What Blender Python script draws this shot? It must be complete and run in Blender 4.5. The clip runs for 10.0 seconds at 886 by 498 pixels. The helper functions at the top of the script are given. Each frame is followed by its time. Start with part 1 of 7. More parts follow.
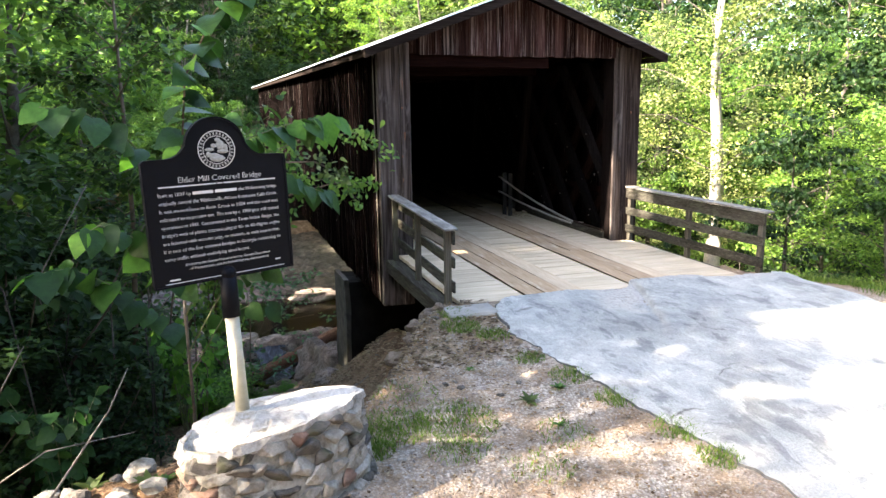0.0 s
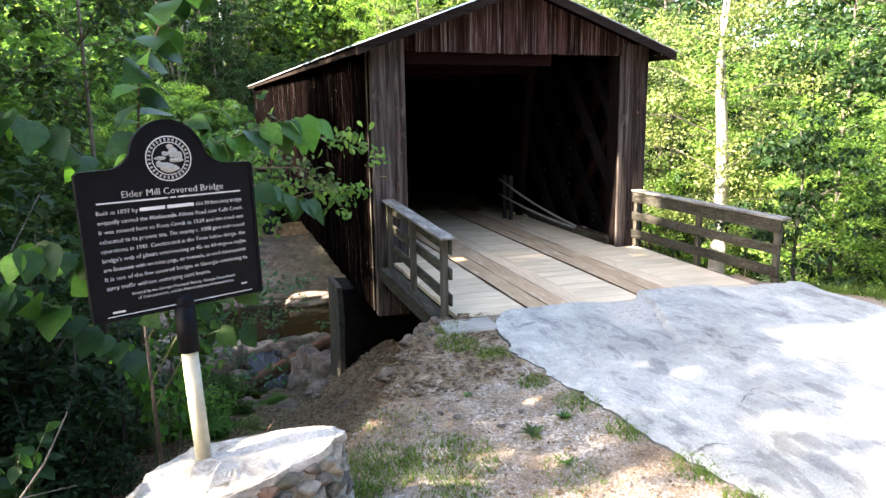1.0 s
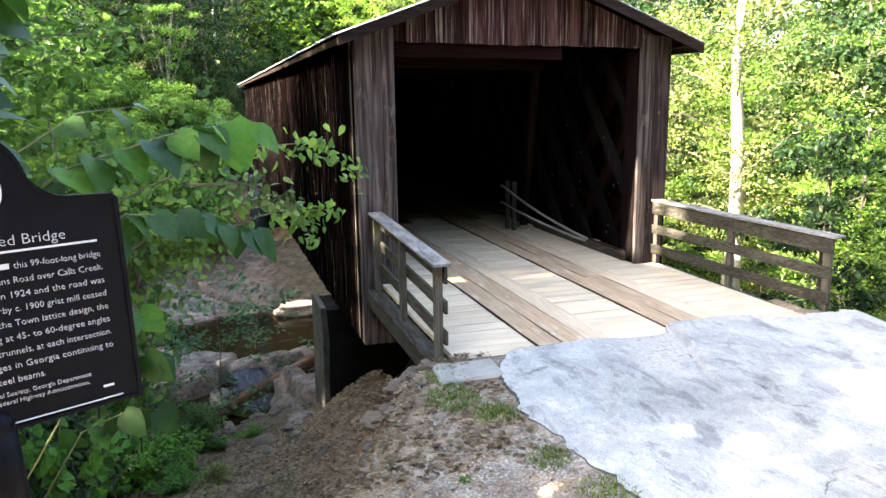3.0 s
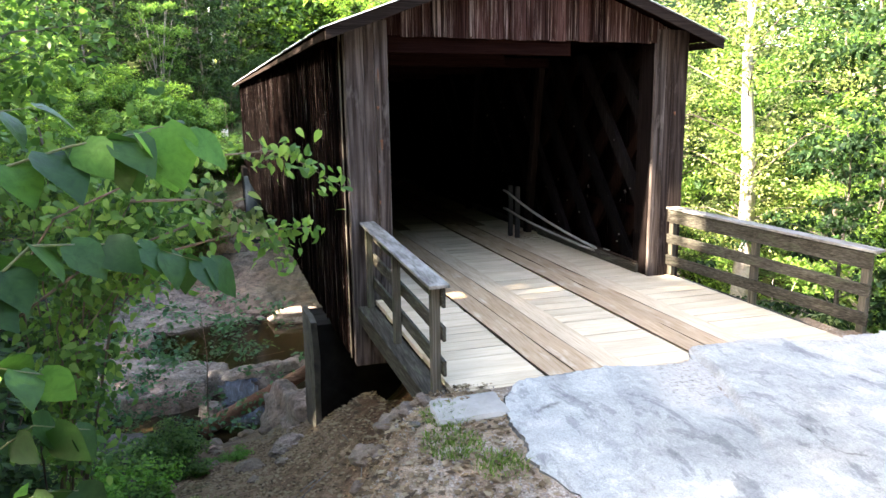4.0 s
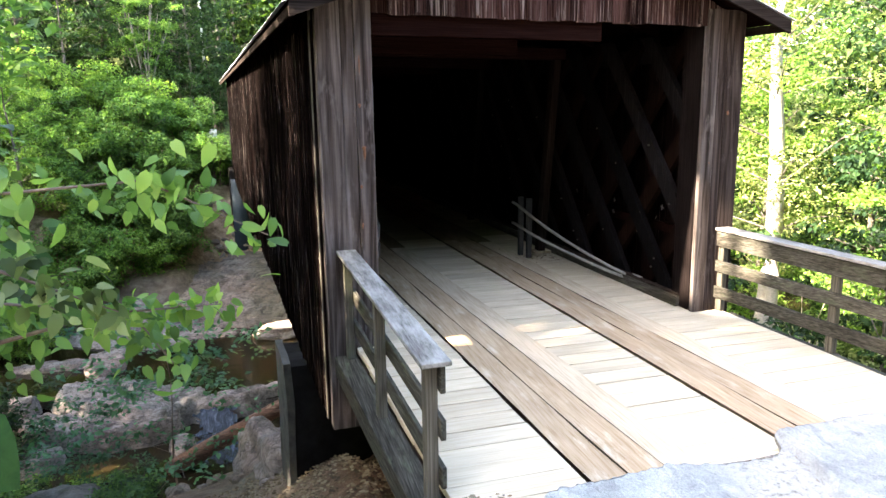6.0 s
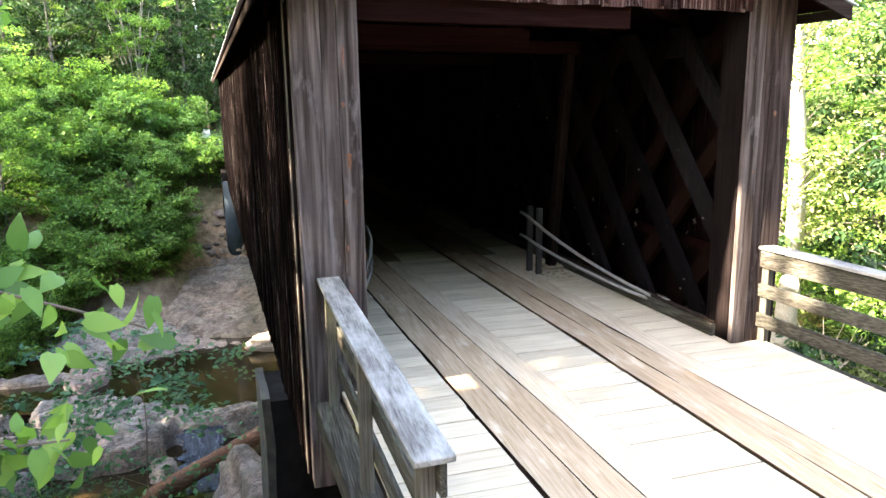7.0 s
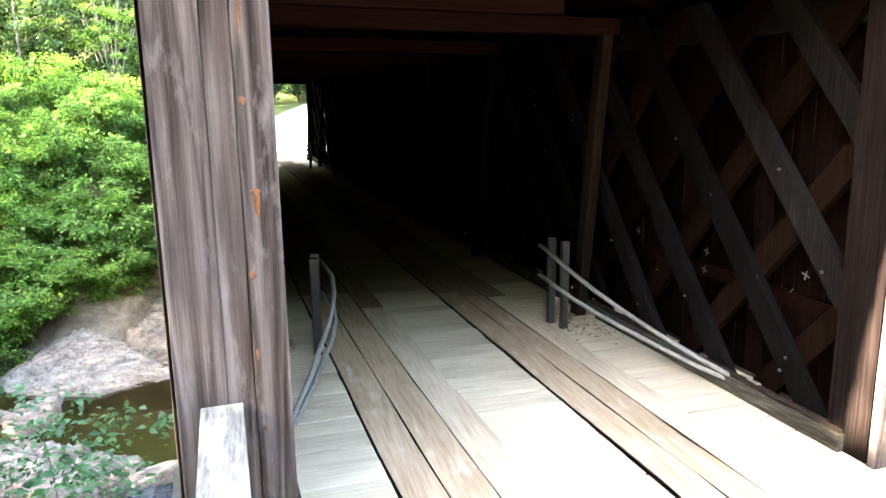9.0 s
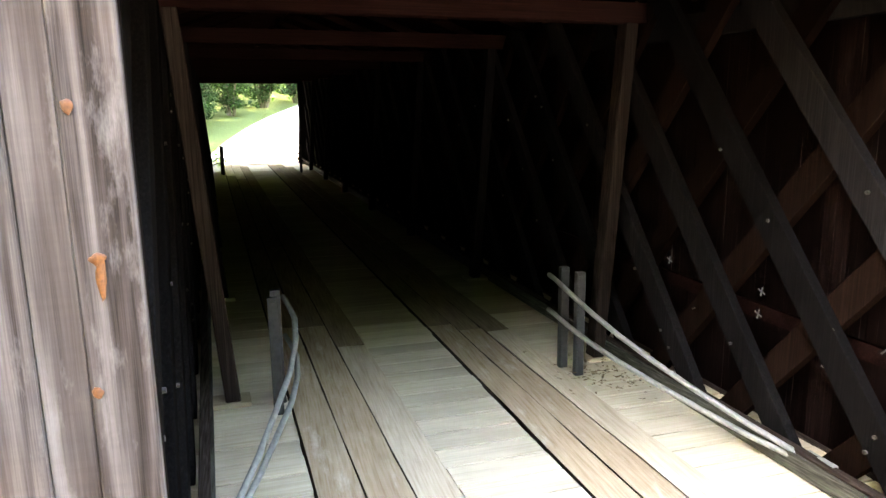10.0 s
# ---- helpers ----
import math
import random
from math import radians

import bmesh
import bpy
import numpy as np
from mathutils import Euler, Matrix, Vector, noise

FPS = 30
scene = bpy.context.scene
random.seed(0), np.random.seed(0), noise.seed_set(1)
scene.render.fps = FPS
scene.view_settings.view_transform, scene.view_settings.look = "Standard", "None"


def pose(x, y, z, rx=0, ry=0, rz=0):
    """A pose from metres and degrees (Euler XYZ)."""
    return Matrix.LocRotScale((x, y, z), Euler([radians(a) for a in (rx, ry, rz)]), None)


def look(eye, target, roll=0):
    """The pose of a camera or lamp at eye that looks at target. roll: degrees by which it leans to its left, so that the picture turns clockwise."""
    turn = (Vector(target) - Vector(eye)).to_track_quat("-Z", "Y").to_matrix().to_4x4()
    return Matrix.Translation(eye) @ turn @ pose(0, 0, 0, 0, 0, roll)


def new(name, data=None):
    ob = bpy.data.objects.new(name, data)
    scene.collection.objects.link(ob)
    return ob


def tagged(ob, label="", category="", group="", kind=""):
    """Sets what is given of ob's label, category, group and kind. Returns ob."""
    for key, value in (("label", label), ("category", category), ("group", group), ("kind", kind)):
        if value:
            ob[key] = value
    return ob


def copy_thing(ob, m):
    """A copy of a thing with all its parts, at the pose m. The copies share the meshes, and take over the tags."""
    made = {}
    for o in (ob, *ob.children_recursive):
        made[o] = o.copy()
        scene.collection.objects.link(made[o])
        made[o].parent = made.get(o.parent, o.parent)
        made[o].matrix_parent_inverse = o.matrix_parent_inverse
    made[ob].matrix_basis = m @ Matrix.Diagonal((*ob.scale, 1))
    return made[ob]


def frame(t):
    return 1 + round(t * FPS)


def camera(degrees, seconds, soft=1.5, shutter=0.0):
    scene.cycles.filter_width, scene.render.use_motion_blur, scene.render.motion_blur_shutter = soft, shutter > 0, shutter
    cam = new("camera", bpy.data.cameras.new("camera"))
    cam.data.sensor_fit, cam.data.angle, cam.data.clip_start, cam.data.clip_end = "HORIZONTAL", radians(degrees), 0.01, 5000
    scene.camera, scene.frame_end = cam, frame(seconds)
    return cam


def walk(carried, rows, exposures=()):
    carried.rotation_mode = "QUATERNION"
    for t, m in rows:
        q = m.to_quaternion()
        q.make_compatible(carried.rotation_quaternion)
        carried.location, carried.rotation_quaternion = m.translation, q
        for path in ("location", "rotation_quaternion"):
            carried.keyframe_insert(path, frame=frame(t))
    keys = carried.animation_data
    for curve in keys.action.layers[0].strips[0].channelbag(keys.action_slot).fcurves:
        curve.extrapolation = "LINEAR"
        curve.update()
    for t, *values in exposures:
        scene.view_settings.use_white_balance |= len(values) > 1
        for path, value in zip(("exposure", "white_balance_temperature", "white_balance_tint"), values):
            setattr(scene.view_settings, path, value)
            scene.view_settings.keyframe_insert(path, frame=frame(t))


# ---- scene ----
cam = camera(69.2, 10.0)
METRES, EYE, TILT, LEAN, TURN = 11.2, 2.53, 0.0, 0.0, -16.1
ROWS = [
    (0.0, 0.0, 0.0, 0.0, -0.16, -10.31, 0.89),
    (0.5, 0.0026, 0.029, 0.0018, -0.17, -10.35, 0.88),
    (1.0, 0.0049, 0.0615, 0.0034, -0.18, -10.38, 0.87),
    (1.5, 0.0072, 0.0966, 0.0047, -0.2, -10.41, 0.86),
    (2.0, 0.0092, 0.1326, 0.0058, -0.21, -10.42, 0.85),
    (2.5, 0.0106, 0.1695, 0.0069, -0.22, -10.44, 0.84),
    (4.0, 0.0152, 0.2908, 0.0118, -0.18, -10.45, 0.88),
    (4.5, 0.0161, 0.3354, 0.0131, -0.2, -10.45, 0.86),
    (5.0, 0.0157, 0.3822, 0.0141, -0.22, -10.47, 0.86),
    (5.5, 0.0159, 0.431, 0.0152, -0.24, -10.48, 0.82),
    (7.0, 0.0165, 0.6012, 0.0212, -0.19, -10.56, 0.82),
    (7.5, 0.0169, 0.664, 0.0224, -0.17, -10.56, 0.79),
    (8.0, 0.0185, 0.7305, 0.0236, -0.15, -10.57, 0.77),
    (8.5, 0.0218, 0.7983, 0.0268, -0.12, -10.57, 0.8),
    (9.0, 0.0273, 0.8652, 0.0287, -0.07, -10.55, 0.79),
    (9.5, 0.0333, 0.9322, 0.0323, -0.01, -10.56, 0.83),
    (10.0, 0.0369, 0.9981, 0.0359, -0.1, -10.56, 0.83),
]
walk(cam, [(t, pose(0, 0, EYE, TILT, LEAN, TURN) @ pose(METRES * x, METRES * y, METRES * z, 90 + pitch, roll, yaw)) for t, x, y, z, yaw, pitch, roll in ROWS],
     exposures=[(0.0, 3.22, 7050, 15), (2.5, 3.6, 7150, 15), (4.5, 3.75, 7300, 15), (7.0, 4.33, 7250, 15), (8.5, 5.22, 7450, 15), (10.0, 6.02, 8250, 12)])

# ---- sky and sun ----
SUN_TO = Vector((-0.83, -0.1, 0.55)).normalized()
world = bpy.data.worlds.new("sky")
scene.world = world
world.use_nodes = True
wn = world.node_tree
sky = wn.nodes.new("ShaderNodeTexSky")
sky.sky_type = "NISHITA"
sky.sun_disc = False
sky.sun_elevation = math.asin(SUN_TO.z)
sky.sun_rotation = math.atan2(SUN_TO.x, SUN_TO.y)
sky.air_density, sky.dust_density, sky.ozone_density = 1.0, 2.0, 1.0
wn.nodes["Background"].inputs["Strength"].default_value = 0.15
wn.links.new(sky.outputs["Color"], wn.nodes["Background"].inputs["Color"])
sun_data = bpy.data.lights.new("sun", "SUN")
sun_data.energy, sun_data.angle, sun_data.color = 5.0, radians(0.9), (1.0, 0.93, 0.8)
sun = new("sun", sun_data)
sun.matrix_world = look(SUN_TO * 60, (0, 0, 0))

rng = np.random.default_rng(7)


# ---- materials ----
def shader(name):
    m = bpy.data.materials.new(name)
    m.use_nodes = True
    nt = m.node_tree
    return m, nt, nt.nodes["Principled BSDF"]


def node(nt, kind, **values):
    n = nt.nodes.new(kind)
    for key, v in values.items():
        n.inputs[key.replace("_", " ")].default_value = v
    return n


def ramp(nt, fac, stops):
    r = nt.nodes.new("ShaderNodeValToRGB")
    while len(r.color_ramp.elements) < len(stops):
        r.color_ramp.elements.new(0.5)
    for e, (p, c) in zip(r.color_ramp.elements, stops):
        e.position, e.color = p, (*c, 1)
    nt.links.new(fac, r.inputs["Fac"])
    return r.outputs["Color"]


def mixed(nt, kind, fac, a, b):
    n = nt.nodes.new("ShaderNodeMix")
    n.data_type, n.blend_type = "RGBA", kind
    for sock, v in ((n.inputs["Factor"], fac), (n.inputs["A"], a), (n.inputs["B"], b)):
        if isinstance(v, (int, float)):
            sock.default_value = v
        elif isinstance(v, tuple):
            sock.default_value = (*v, 1)
        else:
            nt.links.new(v, sock)
    return n.outputs["Result"]


def coords(nt, scale=(1, 1, 1), spread=40.0, which="Object"):
    """Object coordinates, shifted for each piece by its own random number."""
    tc = nt.nodes.new("ShaderNodeTexCoord")
    info = nt.nodes.new("ShaderNodeObjectInfo")
    add = nt.nodes.new("ShaderNodeVectorMath")
    add.operation = "MULTIPLY_ADD"
    comb = nt.nodes.new("ShaderNodeCombineXYZ")
    for k in "XYZ":
        nt.links.new(info.outputs["Random"], comb.inputs[k])
    nt.links.new(comb.outputs[0], add.inputs[0])
    add.inputs[1].default_value = (spread, spread * 0.7, spread * 1.3)
    nt.links.new(tc.outputs[which], add.inputs[2])
    mp = nt.nodes.new("ShaderNodeMapping")
    mp.inputs["Scale"].default_value = scale
    nt.links.new(add.outputs[0], mp.inputs["Vector"])
    return mp.outputs[0], info.outputs["Random"], tc.outputs[which]


def noise_tex(nt, vec, scale, detail=4.0, rough=0.55, distort=0.0):
    n = node(nt, "ShaderNodeTexNoise", Scale=scale, Detail=detail, Roughness=rough, Distortion=distort)
    nt.links.new(vec, n.inputs["Vector"])
    return n.outputs["Fac"]


def bumped(nt, bsdf, height, strength, distance=0.01):
    b = node(nt, "ShaderNodeBump", Strength=strength, Distance=distance)
    nt.links.new(height, b.inputs["Height"])
    nt.links.new(b.outputs[0], bsdf.inputs["Normal"])


def wood(name, dark, mid, light, axis, rough=0.8, tone=0.5, wear=None, wear_at=(0.6, 0.75), fine=1.0, rings=0.5, shine=0.06, contours=15.0, grit=1.0, band=0.0, bands=0.0, streak=False):
    """Weathered wood with grain along one axis, a tone of its own for each piece, and worn or lichen-grown patches."""
    m, nt, b = shader(name)
    vec, rnd, raw = coords(nt, tuple(1.1 * fine if a == axis else 70.0 * fine for a in "xyz"))
    grain = noise_tex(nt, vec, 1.0, 4, 0.55, 0.1)
    wide, _, _ = coords(nt, tuple(0.32 * (band / 5.5 or fine) if a == axis else (band or 5.5 * fine) for a in "xyz"))
    band = noise_tex(nt, wide, 1.0, 3, 0.5, 0.4)
    # growth rings: contour lines of the broad noise
    mul = nt.nodes.new("ShaderNodeMath")
    mul.operation = "MULTIPLY"
    mul.inputs[1].default_value = contours
    nt.links.new(band, mul.inputs[0])
    fr = nt.nodes.new("ShaderNodeMath")
    fr.operation = "PINGPONG"
    fr.inputs[1].default_value = 0.5
    nt.links.new(mul.outputs[0], fr.inputs[0])
    ring = nt.nodes.new("ShaderNodeMath")
    ring.operation = "MULTIPLY_ADD"
    ring.inputs[1].default_value = 0.5 * rings
    nt.links.new(fr.outputs[0], ring.inputs[0])
    nt.links.new(grain, ring.inputs[2])
    sub = nt.nodes.new("ShaderNodeMath")
    sub.operation = "MULTIPLY_ADD"
    sub.inputs[1].default_value = grit
    sub.inputs[2].default_value = 0.5 - grit * (0.5 + 0.125 * rings)
    nt.links.new(ring.outputs[0], sub.inputs[0])
    both = sub
    col = ramp(nt, both.outputs[0], [(0.26, dark), (0.5, mid), (0.76, light)])
    tn = ramp(nt, rnd, [(0.0, (1 - tone,) * 3), (1.0, (1 + tone * 0.35,) * 3)])
    col = mixed(nt, "MULTIPLY", 1.0, col, tn)
    blot, _, _ = coords(nt, tuple(0.5 if a == axis else 1.6 for a in "xyz"))
    bl = noise_tex(nt, blot, 1.3, 4, 0.6)
    col = mixed(nt, "MULTIPLY", 0.6, col, ramp(nt, bl, [(0.3, (0.6, 0.57, 0.55)), (0.65, (1.1, 1.1, 1.1))]))
    if bands:
        bvec, _, _ = coords(nt, tuple(0.28 if a == axis else 7.5 for a in "xyz"), 23.0)
        bn = noise_tex(nt, bvec, 1.0, 3, 0.55, 0.7)
        col = mixed(nt, "MULTIPLY", bands, col, ramp(nt, bn, [(0.34, (0.36, 0.32, 0.3)), (0.45, (0.7, 0.66, 0.64)), (0.5, (1.0, 1.0, 1.0)), (0.62, (1.15, 1.15, 1.15))]))
        saw, _, _ = coords(nt, tuple(38.0 if a == axis else 2.5 for a in "xyz"), 11.0)
        sn_ = noise_tex(nt, saw, 1.0, 2, 0.5, 0.3)
        col = mixed(nt, "MULTIPLY", bands * 0.16, col, ramp(nt, sn_, [(0.35, (0.72, 0.72, 0.72)), (0.6, (1.1, 1.1, 1.1))]))
    if wear:
        wvec, _, _ = coords(nt, tuple((0.22 if streak else 0.8) if a == axis else (14.0 if streak else 3.0) for a in "xyz"))
        wn_ = noise_tex(nt, wvec, 2.2, 6, 0.7)
        wr = ramp(nt, wn_, [(wear_at[0], (0, 0, 0)), (wear_at[1], (1, 1, 1))])
        col = mixed(nt, "MIX", wr, col, wear)
    nt.links.new(col, b.inputs["Base Color"])
    b.inputs["Roughness"].default_value = rough
    b.inputs["Specular IOR Level"].default_value = shine
    bumped(nt, b, both.outputs[0], 0.5, 0.004)
    return m


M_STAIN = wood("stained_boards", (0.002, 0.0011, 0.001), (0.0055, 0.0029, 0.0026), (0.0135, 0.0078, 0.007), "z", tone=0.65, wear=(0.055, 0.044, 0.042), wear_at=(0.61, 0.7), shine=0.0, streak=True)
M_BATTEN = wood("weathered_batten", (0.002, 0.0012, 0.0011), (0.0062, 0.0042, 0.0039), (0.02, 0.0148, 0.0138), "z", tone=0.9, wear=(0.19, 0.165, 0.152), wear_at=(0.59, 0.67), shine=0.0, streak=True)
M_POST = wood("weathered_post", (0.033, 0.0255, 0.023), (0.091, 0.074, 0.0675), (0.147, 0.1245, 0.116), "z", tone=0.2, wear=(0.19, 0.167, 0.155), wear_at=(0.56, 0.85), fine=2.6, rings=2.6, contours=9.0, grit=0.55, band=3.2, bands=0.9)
# inner sides of the posts: their shade is put into this near-black
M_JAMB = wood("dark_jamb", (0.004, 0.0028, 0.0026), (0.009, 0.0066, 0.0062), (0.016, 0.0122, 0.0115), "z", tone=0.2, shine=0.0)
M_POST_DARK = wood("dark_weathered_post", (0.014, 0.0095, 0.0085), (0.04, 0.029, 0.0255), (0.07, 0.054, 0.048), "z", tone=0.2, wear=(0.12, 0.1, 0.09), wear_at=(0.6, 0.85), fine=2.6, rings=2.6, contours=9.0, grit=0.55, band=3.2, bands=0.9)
M_GABLE = wood("gable_boards", (0.012, 0.0052, 0.0045), (0.042, 0.0205, 0.018), (0.098, 0.062, 0.055), "z", tone=0.65, wear=(0.24, 0.19, 0.17), wear_at=(0.54, 0.66), shine=0.0, bands=0.6, streak=True)
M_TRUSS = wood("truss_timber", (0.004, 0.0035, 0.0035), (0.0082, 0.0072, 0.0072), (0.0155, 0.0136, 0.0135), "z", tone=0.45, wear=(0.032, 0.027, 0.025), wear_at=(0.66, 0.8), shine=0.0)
M_STRUT = wood("brown_strut", (0.009, 0.0062, 0.005), (0.02, 0.0145, 0.0122), (0.036, 0.0275, 0.024), "z", tone=0.2, shine=0.0)
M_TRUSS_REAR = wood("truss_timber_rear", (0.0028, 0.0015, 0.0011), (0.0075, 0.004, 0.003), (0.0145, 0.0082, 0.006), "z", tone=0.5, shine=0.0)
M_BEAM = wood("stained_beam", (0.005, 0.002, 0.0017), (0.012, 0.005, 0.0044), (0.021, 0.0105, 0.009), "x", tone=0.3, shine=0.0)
M_CHORD = wood("chord_timber", (0.018, 0.012, 0.0096), (0.042, 0.03, 0.024), (0.078, 0.06, 0.051), "y", tone=0.3, shine=0.0)
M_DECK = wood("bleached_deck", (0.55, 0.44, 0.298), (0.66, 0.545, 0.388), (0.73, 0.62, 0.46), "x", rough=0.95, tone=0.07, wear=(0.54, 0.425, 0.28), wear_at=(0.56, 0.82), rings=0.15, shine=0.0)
# darker copies for the inner floor, whose shade is put into the colour
M_DECK_DIM = wood("dimmed_deck", (0.33, 0.25, 0.16), (0.43, 0.335, 0.225), (0.5, 0.4, 0.28), "x", rough=0.95, tone=0.1, wear=(0.3, 0.225, 0.14), wear_at=(0.55, 0.8), rings=0.2, shine=0.0)
M_RUN_DEEP = wood("dimmed_brown_runners", (0.19, 0.13, 0.08), (0.29, 0.207, 0.134), (0.36, 0.265, 0.178), "y", rough=0.95, tone=0.1, fine=0.7, rings=0.3, shine=0.0)
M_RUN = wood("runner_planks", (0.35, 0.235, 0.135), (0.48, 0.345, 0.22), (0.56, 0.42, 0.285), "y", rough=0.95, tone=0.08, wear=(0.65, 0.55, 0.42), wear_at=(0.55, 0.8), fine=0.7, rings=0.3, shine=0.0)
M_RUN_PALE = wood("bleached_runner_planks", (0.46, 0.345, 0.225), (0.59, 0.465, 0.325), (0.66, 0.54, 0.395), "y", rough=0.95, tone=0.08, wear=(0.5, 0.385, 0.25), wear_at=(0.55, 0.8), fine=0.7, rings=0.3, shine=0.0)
M_RAIL = wood("rail_wood", (0.022, 0.02, 0.016), (0.062, 0.058, 0.047), (0.13, 0.122, 0.1), "y", tone=0.3, wear=(0.085, 0.094, 0.06), wear_at=(0.55, 0.75), bands=0.6)
M_RAILPOST = wood("rail_post_wood", (0.042, 0.037, 0.029), (0.1, 0.09, 0.072), (0.175, 0.16, 0.13), "z", tone=0.3, wear=(0.11, 0.12, 0.075), wear_at=(0.55, 0.75))
M_CAP = wood("lichen_cap", (0.075, 0.068, 0.06), (0.18, 0.168, 0.15), (0.29, 0.272, 0.245), "y", tone=0.15, wear=(0.4, 0.385, 0.35), wear_at=(0.42, 0.78), grit=0.8)
M_LOG = wood("log_bark", (0.05, 0.026, 0.017), (0.15, 0.082, 0.054), (0.26, 0.16, 0.11), "x", tone=0.2, wear=(0.34, 0.22, 0.155), wear_at=(0.55, 0.75))


def plain(name, colour, rough=0.6, metal=0.0, vary=0.25, scale=6.0, bump=0.2, second=None):
    m, nt, b = shader(name)
    vec, rnd, raw = coords(nt)
    n = noise_tex(nt, vec, scale, 6, 0.65)
    lo = tuple(c * (1 - vary) for c in colour)
    hi = second or tuple(min(1, c * (1 + vary)) for c in colour)
    nt.links.new(ramp(nt, n, [(0.3, lo), (0.7, hi)]), b.inputs["Base Color"])
    b.inputs["Roughness"].default_value, b.inputs["Metallic"].default_value = rough, metal
    if bump:
        bumped(nt, b, noise_tex(nt, vec, scale * 8, 4), bump, 0.005)
    return m


M_BLACK = plain("black_enamel", (0.0028, 0.0034, 0.006), 0.5, bump=0.03)
M_BLACK.node_tree.nodes["Principled BSDF"].inputs["Specular IOR Level"].default_value = 0.1
M_SILVER = plain("aluminium_paint", (0.62, 0.62, 0.62), 0.45, 0.0, 0.1, bump=0)
M_SEAL = plain("seal_paint", (0.3, 0.31, 0.3), 0.5, 0.0, 0.3, 60.0, bump=0.3)
M_POLE = plain("pale_pole_paint", (0.42, 0.4, 0.31), 0.55, 0, 0.2, 9.0, bump=0.15)
M_TIN = plain("galvanised_tin", (0.6, 0.62, 0.63), 0.45, 0.25, 0.25, 2.5, bump=0.1)
M_FASCIA = wood("fascia", (0.009, 0.007, 0.006), (0.023, 0.0175, 0.0155), (0.045, 0.037, 0.033), "x", tone=0.2, shine=0.0)
M_GUARDPOST = plain("dull_steel_post", (0.04, 0.038, 0.036), 0.7, 0.2, 0.3, 12, bump=0.1)
M_PIPE = plain("galvanised_pipe", (0.22, 0.205, 0.18), 0.6, 0.1, 0.25, 20.0, bump=0.1)
# near-black for the shade under the deck; the concrete itself is mid-grey
M_CONC = plain("shade_dark_concrete", (0.014, 0.0125, 0.011), 0.9, 0, 0.45, 2.2, bump=0.6)
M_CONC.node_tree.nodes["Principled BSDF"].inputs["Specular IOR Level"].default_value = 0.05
M_SLAB = plain("pale_concrete", (0.3, 0.28, 0.245), 0.9, 0, 0.25, 3.0, bump=0.5)
# paler, for the sky light on the pier's open side
M_PIER_EDGE = plain("lit_weathered_concrete", (0.06, 0.055, 0.043), 0.9, 0, 0.6, 4.0, bump=0.8)
M_PEG = plain("peg_end", (0.03, 0.026, 0.022), 0.8, 0, 0.4, 30, bump=0.0)
M_RESIN = plain("resin_knot", (0.115, 0.034, 0.006), 0.4, 0, 0.4, 60, bump=0.2)
M_DARKSTEEL = plain("blue_grey_steel", (0.022, 0.031, 0.036), 0.8, 0.0, 0.25, 3, bump=0.2)
M_DARKSTEEL.node_tree.nodes["Principled BSDF"].inputs["Specular IOR Level"].default_value = 0.1
M_WHITE = plain("white_paint", (0.75, 0.75, 0.73), 0.6, 0, 0.08, 3, bump=0)


